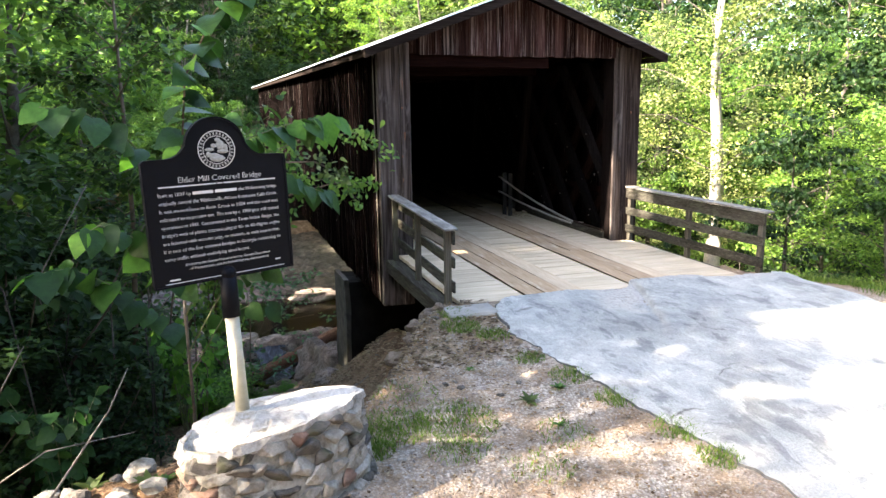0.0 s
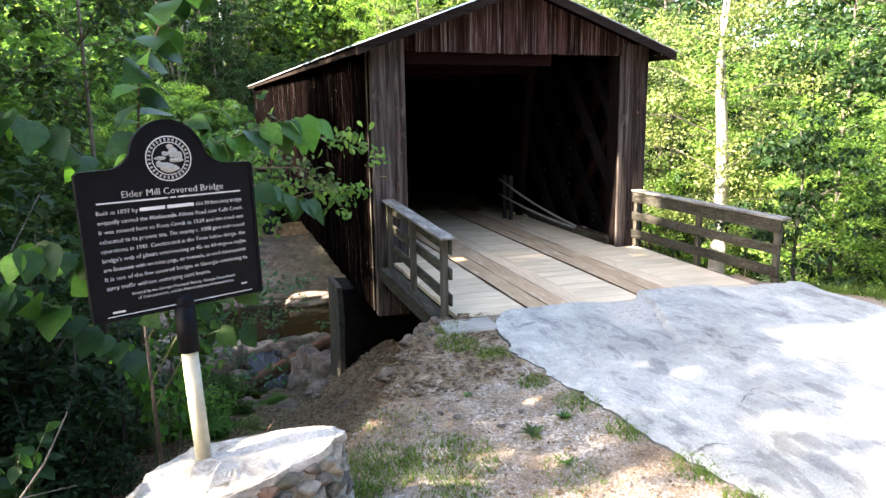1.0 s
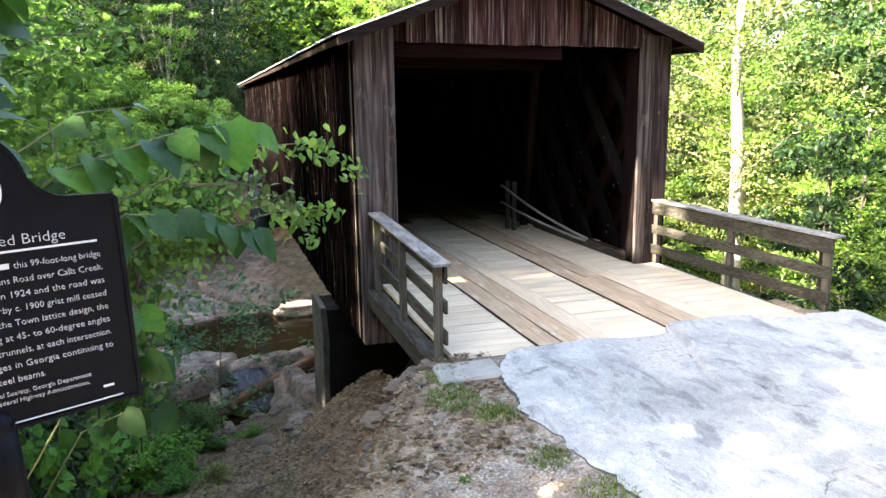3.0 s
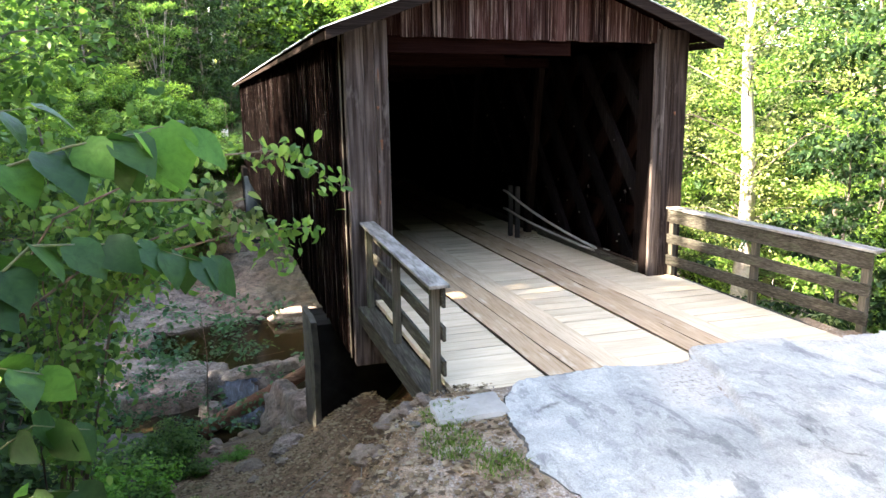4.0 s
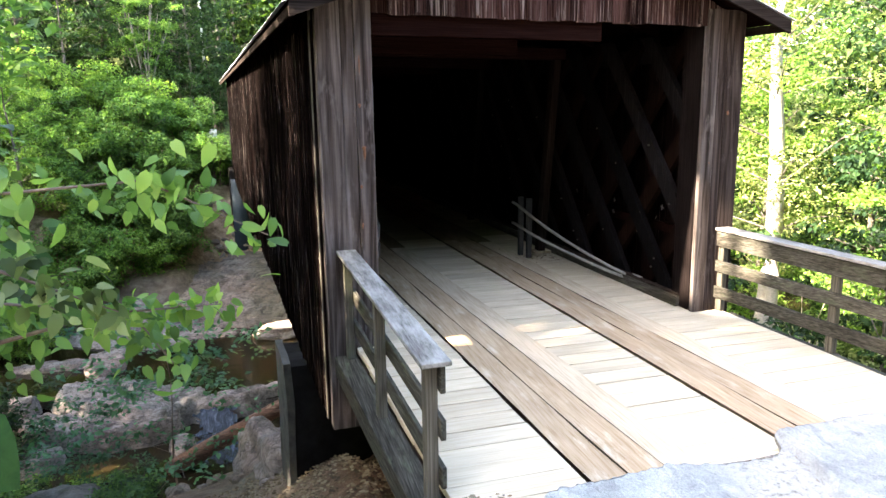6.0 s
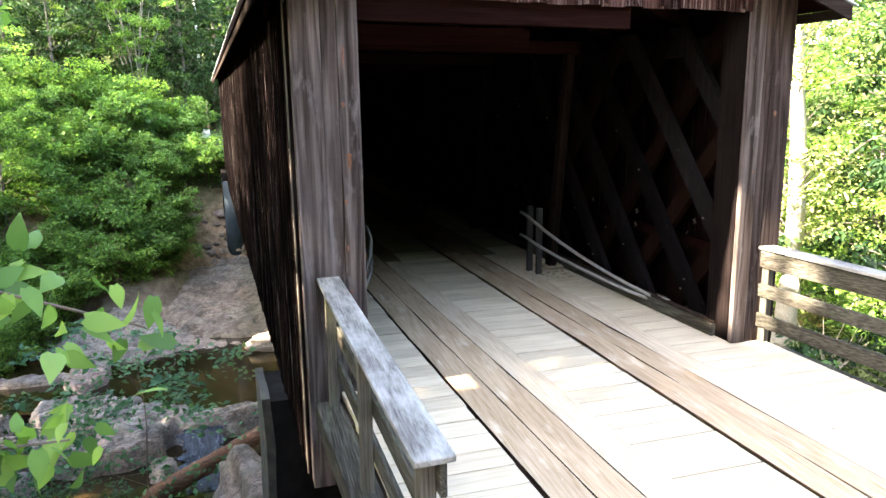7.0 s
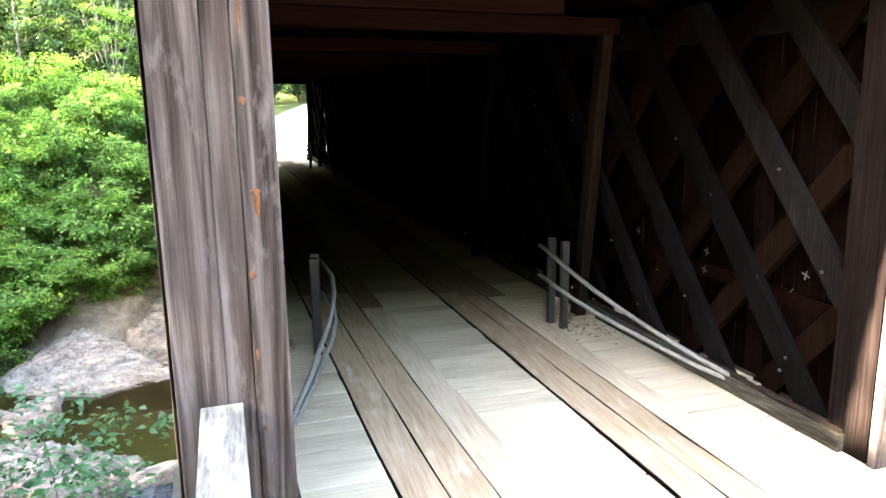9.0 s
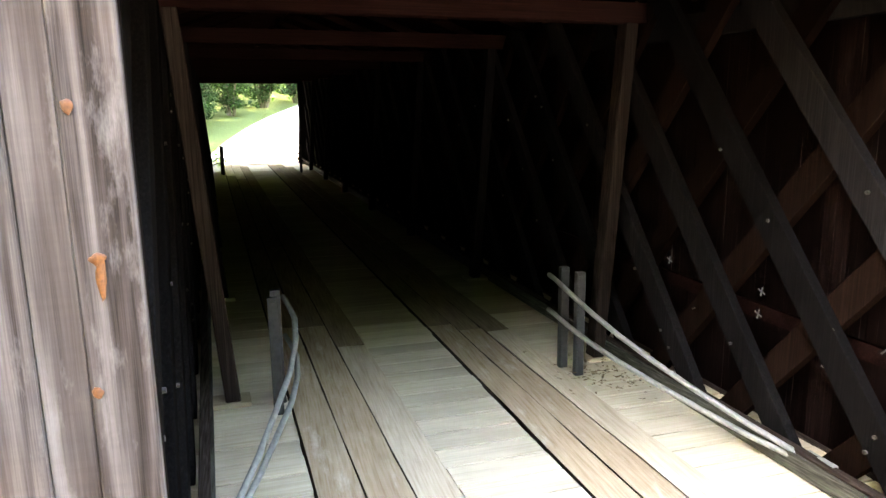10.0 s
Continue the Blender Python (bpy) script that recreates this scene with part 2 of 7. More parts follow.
def rock_mat(name, dark, mid, light, moss=None, scale=1.0, moss_at=(0.52, 0.66), seams=0.0):
    m, nt, b = shader(name)
    vec, rnd, raw = coords(nt)
    big = noise_tex(nt, vec, 1.1 * scale, 8, 0.7, 0.8)
    sm = noise_tex(nt, vec, 14 * scale, 6, 0.7)
    col = ramp(nt, big, [(0.3, dark), (0.5, mid), (0.72, light)])
    col = mixed(nt, "MULTIPLY", 0.7, col, ramp(nt, sm, [(0.3, (0.5, 0.5, 0.5)), (0.65, (1.15, 1.15, 1.15))]))
    if moss:
        mo = noise_tex(nt, vec, 2.6 * scale, 5, 0.65)
        col = mixed(nt, "MIX", ramp(nt, mo, [(moss_at[0], (0, 0, 0)), (moss_at[1], (1, 1, 1))]), col, moss)
    if seams:
        for k, (sc_, wd) in enumerate(((0.55, 0.02), (1.3, 0.014), (2.6, 0.02))):
            lay, _, _ = coords(nt, (0.6, 1.6, 1.6), 10.0 + 7 * k)
            sn = noise_tex(nt, lay, sc_, 6, 0.6, 1.2)
            col = mixed(nt, "MULTIPLY", seams, col, ramp(nt, sn, [(0.5 - wd, (1, 1, 1)), (0.5, (0.22, 0.19, 0.17)), (0.5 + wd, (1, 1, 1))]))
        beds, _, _ = coords(nt, (0.8, 2.6, 3.4), 10.0)
        streaky = noise_tex(nt, beds, 1.5, 8, 0.72, 0.6)
        col = mixed(nt, "MULTIPLY", 0.75, col, ramp(nt, streaky, [(0.32, (0.5, 0.46, 0.43)), (0.5, (1, 1, 1)), (0.68, (1.35, 1.33, 1.32))]))
        # greyer rock behind the wedge; under the bridge, shade put into the colour
        old = nt.nodes.new("ShaderNodeAttribute")
        old.attribute_name = "weathered"
        col = mixed(nt, "MIX", old.outputs["Fac"], col, mixed(nt, "MULTIPLY", 1.0, col, (0.36, 0.39, 0.33)))
        wash = noise_tex(nt, raw, 0.32, 4, 0.6, 0.5)
        col = mixed(nt, "MULTIPLY", 1.0, col, ramp(nt, wash, [(0.4, (1.1, 0.98, 0.93)), (0.56, (0.9, 0.95, 0.97))]))
    nt.links.new(col, b.inputs["Base Color"])
    b.inputs["Roughness"].default_value = 0.85
    add = nt.nodes.new("ShaderNodeMath")
    nt.links.new(big, add.inputs[0])
    nt.links.new(sm, add.inputs[1])
    bumped(nt, b, add.outputs[0], 0.8, 0.03)
    return m


M_GNEISS = rock_mat("pink_gneiss", (0.11, 0.088, 0.072), (0.26, 0.212, 0.178), (0.42, 0.355, 0.31), (0.1, 0.088, 0.06), 1.3, (0.54, 0.68), 0.7)
M_GREYROCK = rock_mat("grey_rock", (0.06, 0.054, 0.045), (0.13, 0.118, 0.1), (0.22, 0.2, 0.175), (0.07, 0.075, 0.04), 1.6, (0.52, 0.66), 0.5)
M_QUARTZ = rock_mat("pale_stone", (0.2, 0.175, 0.14), (0.36, 0.325, 0.27), (0.54, 0.51, 0.45), (0.17, 0.13, 0.085), 2.5, (0.55, 0.68))
M_RUSTSTONE = rock_mat("rust_stone", (0.09, 0.05, 0.035), (0.2, 0.11, 0.075), (0.34, 0.24, 0.18), None, 2.5)
M_PEBBLE = rock_mat("pebbles", (0.2, 0.165, 0.13), (0.34, 0.285, 0.235), (0.5, 0.445, 0.385), None, 8.0)
M_SCREE = rock_mat("brown_scree", (0.07, 0.05, 0.036), (0.16, 0.12, 0.088), (0.27, 0.21, 0.16), None, 1.5)
M_MORTAR = rock_mat("whitewashed_mortar", (0.26, 0.235, 0.2), (0.48, 0.45, 0.405), (0.66, 0.64, 0.6), (0.2, 0.17, 0.12), 2.6, (0.56, 0.68))


def ground_mat():
    """Leaf litter and dirt, with gravel near the approach, grass tufts, and pale bare earth."""
    m, nt, b = shader("forest_ground")
    tc = nt.nodes.new("ShaderNodeTexCoord")
    vec = tc.outputs["Object"]
    big = noise_tex(nt, vec, 0.35, 6, 0.65)
    mid = noise_tex(nt, vec, 3.0, 8, 0.7)
    fine = noise_tex(nt, vec, 38.0, 6, 0.75)
    dirt = ramp(nt, mid, [(0.3, (0.108, 0.07, 0.044)), (0.5, (0.265, 0.184, 0.12)), (0.7, (0.47, 0.352, 0.245))])
    dirt = mixed(nt, "MULTIPLY", 0.85, dirt, ramp(nt, fine, [(0.32, (0.35, 0.33, 0.3)), (0.66, (1.35, 1.3, 1.22))]))
    # shade on the bank and under the deck, put into the dirt colour
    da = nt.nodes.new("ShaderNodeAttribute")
    da.attribute_name = "bank_shade"
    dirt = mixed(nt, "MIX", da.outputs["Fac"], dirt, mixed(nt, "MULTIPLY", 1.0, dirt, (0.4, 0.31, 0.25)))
    green = ramp(nt, fine, [(0.3, (0.02, 0.035, 0.01)), (0.7, (0.09, 0.12, 0.04))])
    col = mixed(nt, "MIX", ramp(nt, big, [(0.54, (0, 0, 0)), (0.68, (0.8, 0.8, 0.8))]), dirt, green)
    # gravel shoulder
    at = nt.nodes.new("ShaderNodeAttribute")
    at.attribute_name = "gravel"
    vor = node(nt, "ShaderNodeTexVoronoi", Scale=42.0)
    nt.links.new(vec, vor.inputs["Vector"])
    stone = ramp(nt, vor.outputs["Color"], [(0.2, (0.31, 0.26, 0.205)), (0.5, (0.46, 0.4, 0.335)), (0.8, (0.62, 0.565, 0.495))])
    stone = mixed(nt, "MULTIPLY", 0.8, stone, ramp(nt, vor.outputs["Distance"], [(0.0, (1.15, 1.15, 1.15)), (0.7, (0.55, 0.52, 0.5))]))
    patch = mixed(nt, "MIX", ramp(nt, noise_tex(nt, vec, 1.3, 6, 0.7), [(0.38, (0.08, 0.08, 0.08)), (0.58, (0.92, 0.92, 0.92))]), dirt, stone)
    col = mixed(nt, "MIX", at.outputs["Fac"], col, patch)
    ra = nt.nodes.new("ShaderNodeAttribute")
    ra.attribute_name = "bare_rock"
    rk = ramp(nt, noise_tex(nt, vec, 0.9, 8, 0.7, 0.9), [(0.3, (0.07, 0.054, 0.04)), (0.5, (0.15, 0.118, 0.09)), (0.7, (0.25, 0.21, 0.17))])
    rk = mixed(nt, "MULTIPLY", 0.6, rk, ramp(nt, mid, [(0.3, (0.5, 0.5, 0.5)), (0.65, (1.15, 1.15, 1.15))]))
    col = mixed(nt, "MIX", ra.outputs["Fac"], col, rk)
    wa = nt.nodes.new("ShaderNodeAttribute")
    wa.attribute_name = "wooded"
    leafy = ramp(nt, fine, [(0.3, (0.03, 0.045, 0.012)), (0.7, (0.13, 0.155, 0.05))])
    col = mixed(nt, "MIX", wa.outputs["Fac"], col, leafy)
    nt.links.new(col, b.inputs["Base Color"])
    b.inputs["Roughness"].default_value = 0.95
    b.inputs["Specular IOR Level"].default_value = 0.15
    add = nt.nodes.new("ShaderNodeMath")
    nt.links.new(fine, add.inputs[0])
    nt.links.new(vor.outputs["Distance"], add.inputs[1])
    bumped(nt, b, add.outputs[0], 0.9, 0.02)
    return m


M_GROUND = ground_mat()


def road_mat():
    """Old asphalt: bleached, peeled in flakes along the way, with pale grit, dark pits and broken cracks."""
    m, nt, b = shader("worn_asphalt")
    tc = nt.nodes.new("ShaderNodeTexCoord")
    vec = tc.outputs["Object"]
    big = noise_tex(nt, vec, 0.45, 5, 0.6, 0.5)
    mid = noise_tex(nt, vec, 2.4, 8, 0.75)
    fine = noise_tex(nt, vec, 55.0, 4, 0.8)
    col = ramp(nt, big, [(0.3, (0.36, 0.36, 0.336)), (0.52, (0.46, 0.458, 0.426)), (0.72, (0.56, 0.555, 0.51))])
    col = mixed(nt, "MULTIPLY", 0.9, col, ramp(nt, mid, [(0.3, (0.62, 0.63, 0.65)), (0.65, (1.12, 1.12, 1.1))]))
    # peeled layers with crisp edges, drawn out along the road
    lay, _, _ = coords(nt, (1.7, 0.75, 1.0), 0.0)
    flake = noise_tex(nt, lay, 1.5, 12, 0.72, 0.4)
    col = mixed(nt, "MULTIPLY", 0.85, col, ramp(nt, flake, [(0.4, (0.6, 0.61, 0.63)), (0.435, (0.74, 0.74, 0.75)), (0.45, (1.02, 1.02, 1.02)), (0.55, (0.95, 0.95, 0.95)), (0.56, (1.22, 1.22, 1.2)), (0.7, (1.1, 1.1, 1.08))]))
    chip = noise_tex(nt, lay, 9.0, 8, 0.8, 0.6)
    col = mixed(nt, "MULTIPLY", 0.8, col, ramp(nt, chip, [(0.33, (0.5, 0.5, 0.5)), (0.4, (0.95, 0.95, 0.95)), (0.62, (1.05, 1.05, 1.05)), (0.68, (1.2, 1.2, 1.2))]))
    # grit
    vor = node(nt, "ShaderNodeTexVoronoi", Scale=75.0)
    nt.links.new(vec, vor.inputs["Vector"])
    col = mixed(nt, "MULTIPLY", 0.3, col, ramp(nt, vor.outputs["Color"], [(0.15, (0.58, 0.58, 0.6)), (0.5, (1.0, 1.0, 1.0)), (0.85, (1.3, 1.29, 1.26))]))
    col = mixed(nt, "MULTIPLY", 0.35, col, ramp(nt, fine, [(0.34, (0.5, 0.5, 0.5)), (0.62, (1.2, 1.2, 1.2))]))
    wob = nt.nodes.new("ShaderNodeVectorMath")
    wob.operation = "MULTIPLY_ADD"
    nz = node(nt, "ShaderNodeTexNoise", Scale=1.6, Detail=8.0)
    nt.links.new(vec, nz.inputs["Vector"])
    nt.links.new(nz.outputs["Color"], wob.inputs[0])
    wob.inputs[1].default_value = (0.9, 0.9, 0)
    nt.links.new(vec, wob.inputs[2])
    broken = ramp(nt, noise_tex(nt, vec, 1.1, 3, 0.5), [(0.52, (0, 0, 0)), (0.6, (1, 1, 1))])
    for scale, width in ((0.26, 0.005),):
        crack = node(nt, "ShaderNodeTexVoronoi", Scale=scale)
        crack.feature = "DISTANCE_TO_EDGE"
        nt.links.new(wob.outputs[0], crack.inputs["Vector"])
        line = ramp(nt, crack.outputs["Distance"], [(0.0, (0.3, 0.29, 0.28)), (width * 0.5, (0.6, 0.59, 0.58)), (width, (1, 1, 1))])
        col = mixed(nt, "MULTIPLY", broken, col, line)
    ca = nt.nodes.new("ShaderNodeAttribute")
    ca.attribute_name = "crumbled"
    grit = noise_tex(nt, vec, 16.0, 10, 0.85)
    rub = ramp(nt, grit, [(0.38, (0.1, 0.085, 0.07)), (0.45, (0.42, 0.39, 0.34)), (0.7, (0.66, 0.63, 0.57))])
    col = mixed(nt, "MIX", ca.outputs["Fac"], col, rub)
    nt.links.new(col, b.inputs["Base Color"])
    b.inputs["Roughness"].default_value = 0.85
    b.inputs["Specular IOR Level"].default_value = 0.2
    add = nt.nodes.new("ShaderNodeMath")
    nt.links.new(fine, add.inputs[0])
    nt.links.new(flake, add.inputs[1])
    bumped(nt, b, add.outputs[0], 0.9, 0.02)
    return m


M_ROAD = road_mat()
M_TAR = plain("tar_edge", (0.1, 0.098, 0.095), 0.9, 0, 0.4, 20, bump=0.5)
M_FARROAD = plain("pale_road", (0.42, 0.41, 0.39), 0.9, 0, 0.15, 1.0, bump=0.2)


def water_mat():
    m, nt, b = shader("creek_water")
    tc = nt.nodes.new("ShaderNodeTexCoord")
    n = noise_tex(nt, tc.outputs["Object"], 0.5, 3, 0.5)
    nt.links.new(ramp(nt, n, [(0.35, (0.011, 0.008, 0.0035)), (0.65, (0.034, 0.023, 0.009))]), b.inputs["Base Color"])
    b.inputs["Roughness"].default_value = 0.06
    b.inputs["IOR"].default_value = 1.33
    bumped(nt, b, noise_tex(nt, tc.outputs["Object"], 3.5, 4, 0.6), 0.22, 0.03)
    return m


M_WATER = water_mat()


def rushing_mat():
    """Dark blue water with thin white threads of foam along its run."""
    m, nt, b = shader("rushing_water")
    run, _, _ = coords(nt, (5.0, 1.3, 1.3))
    n = noise_tex(nt, run, 1.6, 7, 0.72, 0.9)
    foam = ramp(nt, n, [(0.46, (0.012, 0.018, 0.028)), (0.6, (0.05, 0.066, 0.095)), (0.68, (0.17, 0.2, 0.25)), (0.77, (0.6, 0.64, 0.68))])
    nt.links.new(foam, b.inputs["Base Color"])
    b.inputs["Roughness"].default_value = 0.16
    b.inputs["IOR"].default_value = 1.33
    bumped(nt, b, n, 0.9, 0.06)
    return m


M_FOAM = rushing_mat()


def leaf_mat(name, shades, through_=0.45, gloss=0.18, rough=0.5, veins=False):
    """Leaves: diffuse and translucent, each leaf with its own tone."""
    m, nt, b = shader(name)
    geo = nt.nodes.new("ShaderNodeNewGeometry")
    info = nt.nodes.new("ShaderNodeObjectInfo")
    n = len(shades) - 1
    col = ramp(nt, geo.outputs["Random Per Island"], [(0.05 + 0.9 * i / n, c) for i, c in enumerate(shades)])
    tn = ramp(nt, info.outputs["Random"], [(0.0, (0.55, 0.62, 0.62)), (0.5, (0.9, 0.92, 0.9)), (1.0, (1.3, 1.2, 0.95))])
    col = mixed(nt, "MULTIPLY", 1.0, col, tn)
    if veins:
        tc = nt.nodes.new("ShaderNodeTexCoord")
        mot = noise_tex(nt, tc.outputs["Object"], 16, 5, 0.65, 0.6)
        col = mixed(nt, "MULTIPLY", 0.8, col, ramp(nt, mot, [(0.3, (0.6, 0.65, 0.6)), (0.6, (1.15, 1.15, 1.1)), (0.8, (1.5, 1.4, 1.2))]))
        bumped(nt, b, mot, 0.35, 0.01)
    nt.links.new(col, b.inputs["Base Color"])
    b.inputs["Roughness"].default_value = rough
    b.inputs["Specular IOR Level"].default_value = gloss
    tr = nt.nodes.new("ShaderNodeBsdfTranslucent")
    tcol = mixed(nt, "MULTIPLY", 1.0, col, (1.35, 1.45, 0.85))
    nt.links.new(tcol, tr.inputs["Color"])
    mix = nt.nodes.new("ShaderNodeMixShader")
    mix.inputs[0].default_value = through_
    nt.links.new(b.outputs[0], mix.inputs[1])
    nt.links.new(tr.outputs[0], mix.inputs[2])
    nt.links.new(mix.outputs[0], nt.nodes["Material Output"].inputs["Surface"])
    return m


M_LEAF = leaf_mat("broad_leaves", [(0.05, 0.11, 0.032), (0.092, 0.185, 0.048), (0.14, 0.25, 0.062), (0.2, 0.315, 0.085)])
# dark copy: own deep green on some plants, painted shade in thicket and woods
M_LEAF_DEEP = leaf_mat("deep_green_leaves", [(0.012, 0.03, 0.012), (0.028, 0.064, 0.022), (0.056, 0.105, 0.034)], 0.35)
# bright copy: sunlight on woods and sprays is put into its colour
M_LEAF_LIME = leaf_mat("yellow_green_leaves", [(0.035, 0.058, 0.018), (0.1, 0.14, 0.05), (0.21, 0.255, 0.11), (0.44, 0.47, 0.26)], 0.55)
# brighter leaf copy: light on single leaves and low bushes put into colour
M_LEAF_LIT = leaf_mat("lit_leaves", [(0.07, 0.185, 0.036), (0.11, 0.265, 0.05), (0.165, 0.34, 0.068)], 0.45, 0.16, 0.5, True)
M_LEAF_TEAL = leaf_mat("blue_green_leaves", [(0.036, 0.105, 0.058), (0.06, 0.16, 0.085), (0.1, 0.22, 0.12)], 0.35)
M_CHALK = plain("chalk", (0.05, 0.047, 0.043), 0.9, 0, 0.3, 40, bump=0)
M_LEAF_BIG = leaf_mat("sapling_leaves", [(0.02, 0.06, 0.018), (0.034, 0.092, 0.022), (0.068, 0.16, 0.034)], 0.3, 0.2, 0.42, True)
M_GRASS = leaf_mat("grass_blades", [(0.06, 0.11, 0.02), (0.1, 0.17, 0.03), (0.17, 0.22, 0.06)], 0.35)
M_LITTER = leaf_mat("dry_leaves", [(0.08, 0.047, 0.026), (0.2, 0.118, 0.064), (0.3, 0.19, 0.11), (0.4, 0.285, 0.185)], 0.1, 0.15, 0.8)
M_BARK = rock_mat("tree_bark", (0.05, 0.04, 0.033), (0.11, 0.09, 0.075), (0.2, 0.175, 0.15), None, 2.0)
M_BARK_PALE = rock_mat("pale_bark", (0.2, 0.18, 0.15), (0.36, 0.33, 0.28), (0.5, 0.47, 0.42), None, 1.5)
M_TWIG = plain("twig_bark", (0.13, 0.095, 0.07), 0.85, 0, 0.35, 12, bump=0.3)
M_STEM = plain("green_stem", (0.12, 0.14, 0.06), 0.7, 0, 0.3, 12, bump=0.1)
M_DEADGREY = plain("grey_dead_wood", (0.13, 0.115, 0.1), 0.85, 0, 0.3, 12, bump=0.2)
M_DEAD = plain("dead_brush", (0.42, 0.36, 0.3), 0.85, 0, 0.25, 12, bump=0.2)


# ---- mesh helpers ----
def link(name, bm, mat, parent=None, label="", at=None):
    me = bpy.data.meshes.new(name)
    bm.to_mesh(me)
    bm.free()
    me.materials.append(mat)
    ob = new(name, me)
    if at is not None:
        ob.location = at
    ob.parent = parent
    if label:
        ob["label"] = label
    return ob


part = link


def arrays(name, verts, faces, mat, parent=None, label="", smooth=False):
    me = bpy.data.meshes.new(name)
    me.from_pydata(verts, [], faces)
    me.materials.append(mat)
    if smooth:
        me.polygons.foreach_set("use_smooth", [True] * len(me.polygons))
    ob = new(name, me)
    ob.parent = parent
    if label:
        ob["label"] = label
    return ob


def hub(name, label, category, at=(0, 0, 0), group="", kind=""):
    ob = new(name)
    ob.location = at
    ob.empty_display_size = 0.1
    return tagged(ob, label, category, group, kind)


def add_box(bm, lo, hi, m=None, bevel=0.0):
    r = bmesh.ops.create_cube(bm, size=1.0)
    c = [(a + b) / 2 for a, b in zip(lo, hi)]
    s = [b - a for a, b in zip(lo, hi)]
    for v in r["verts"]:
        v.co = Vector((v.co.x * s[0] + c[0], v.co.y * s[1] + c[1], v.co.z * s[2] + c[2]))
    vs = r["verts"]
    if bevel:
        es = list({e for v in vs for e in v.link_edges})
        out = bmesh.ops.bevel(bm, geom=es, offset=bevel, segments=1, affect="EDGES")
        vs = list({v for f in out["faces"] for v in f.verts} | {v for v in vs if v.is_valid})
    if m is not None:
        bmesh.ops.transform(bm, matrix=m, verts=[v for v in vs if v.is_valid])
    return [v for v in vs if v.is_valid]


def tube(bm, pts, radii, sides=8, caps=True):
    """A tube along points, with a radius at each."""
    rings = []
    pts = [Vector(p) for p in pts]
    for i, p in enumerate(pts):
        d = (pts[min(i + 1, len(pts) - 1)] - pts[max(i - 1, 0)]).normalized()
        q = d.to_track_quat("Z", "Y")
        r = radii[i] if hasattr(radii, "__len__") else radii
        rings.append([bm.verts.new(p + q @ Vector((r * math.cos(2 * math.pi * k / sides), r * math.sin(2 * math.pi * k / sides), 0))) for k in range(sides)])
    for a, b_ in zip(rings, rings[1:]):
        for k in range(sides):
            bm.faces.new((a[k], a[(k + 1) % sides], b_[(k + 1) % sides], b_[k])).smooth = True
    if caps:
        bm.faces.new(rings[0][::-1])
        bm.faces.new(rings[-1])


# ---- ground ----
def smooth(a, b, x):
    t = min(1.0, max(0.0, (x - a) / (b - a)))
    return t * t * (3 - 2 * t)


def lerp_table(x, table):
    if x <= table[0][0]:
        return table[0][1]
    for (x0, y0), (x1, y1) in zip(table, table[1:]):
        if x <= x1:
            return y0 + (y1 - y0) * (x - x0) / (x1 - x0)
    return table[-1][1]


# from x 4.2 to 8 the unseen earth stands high to block light
BANK = [(-30, 1.0), (-4, 4.8), (0, 5.75), (0.9, 6.15), (1.2, 6.6), (1.7, 7.4), (2.0, 8.05), (2.25, 8.8), (2.7, 9.35), (3.4, 9.9), (4.2, 12.5), (8.0, 12.8), (8.8, 10.0), (9.4, 9.0), (12, 6.0), (20, -1.0), (40, -12.0)]


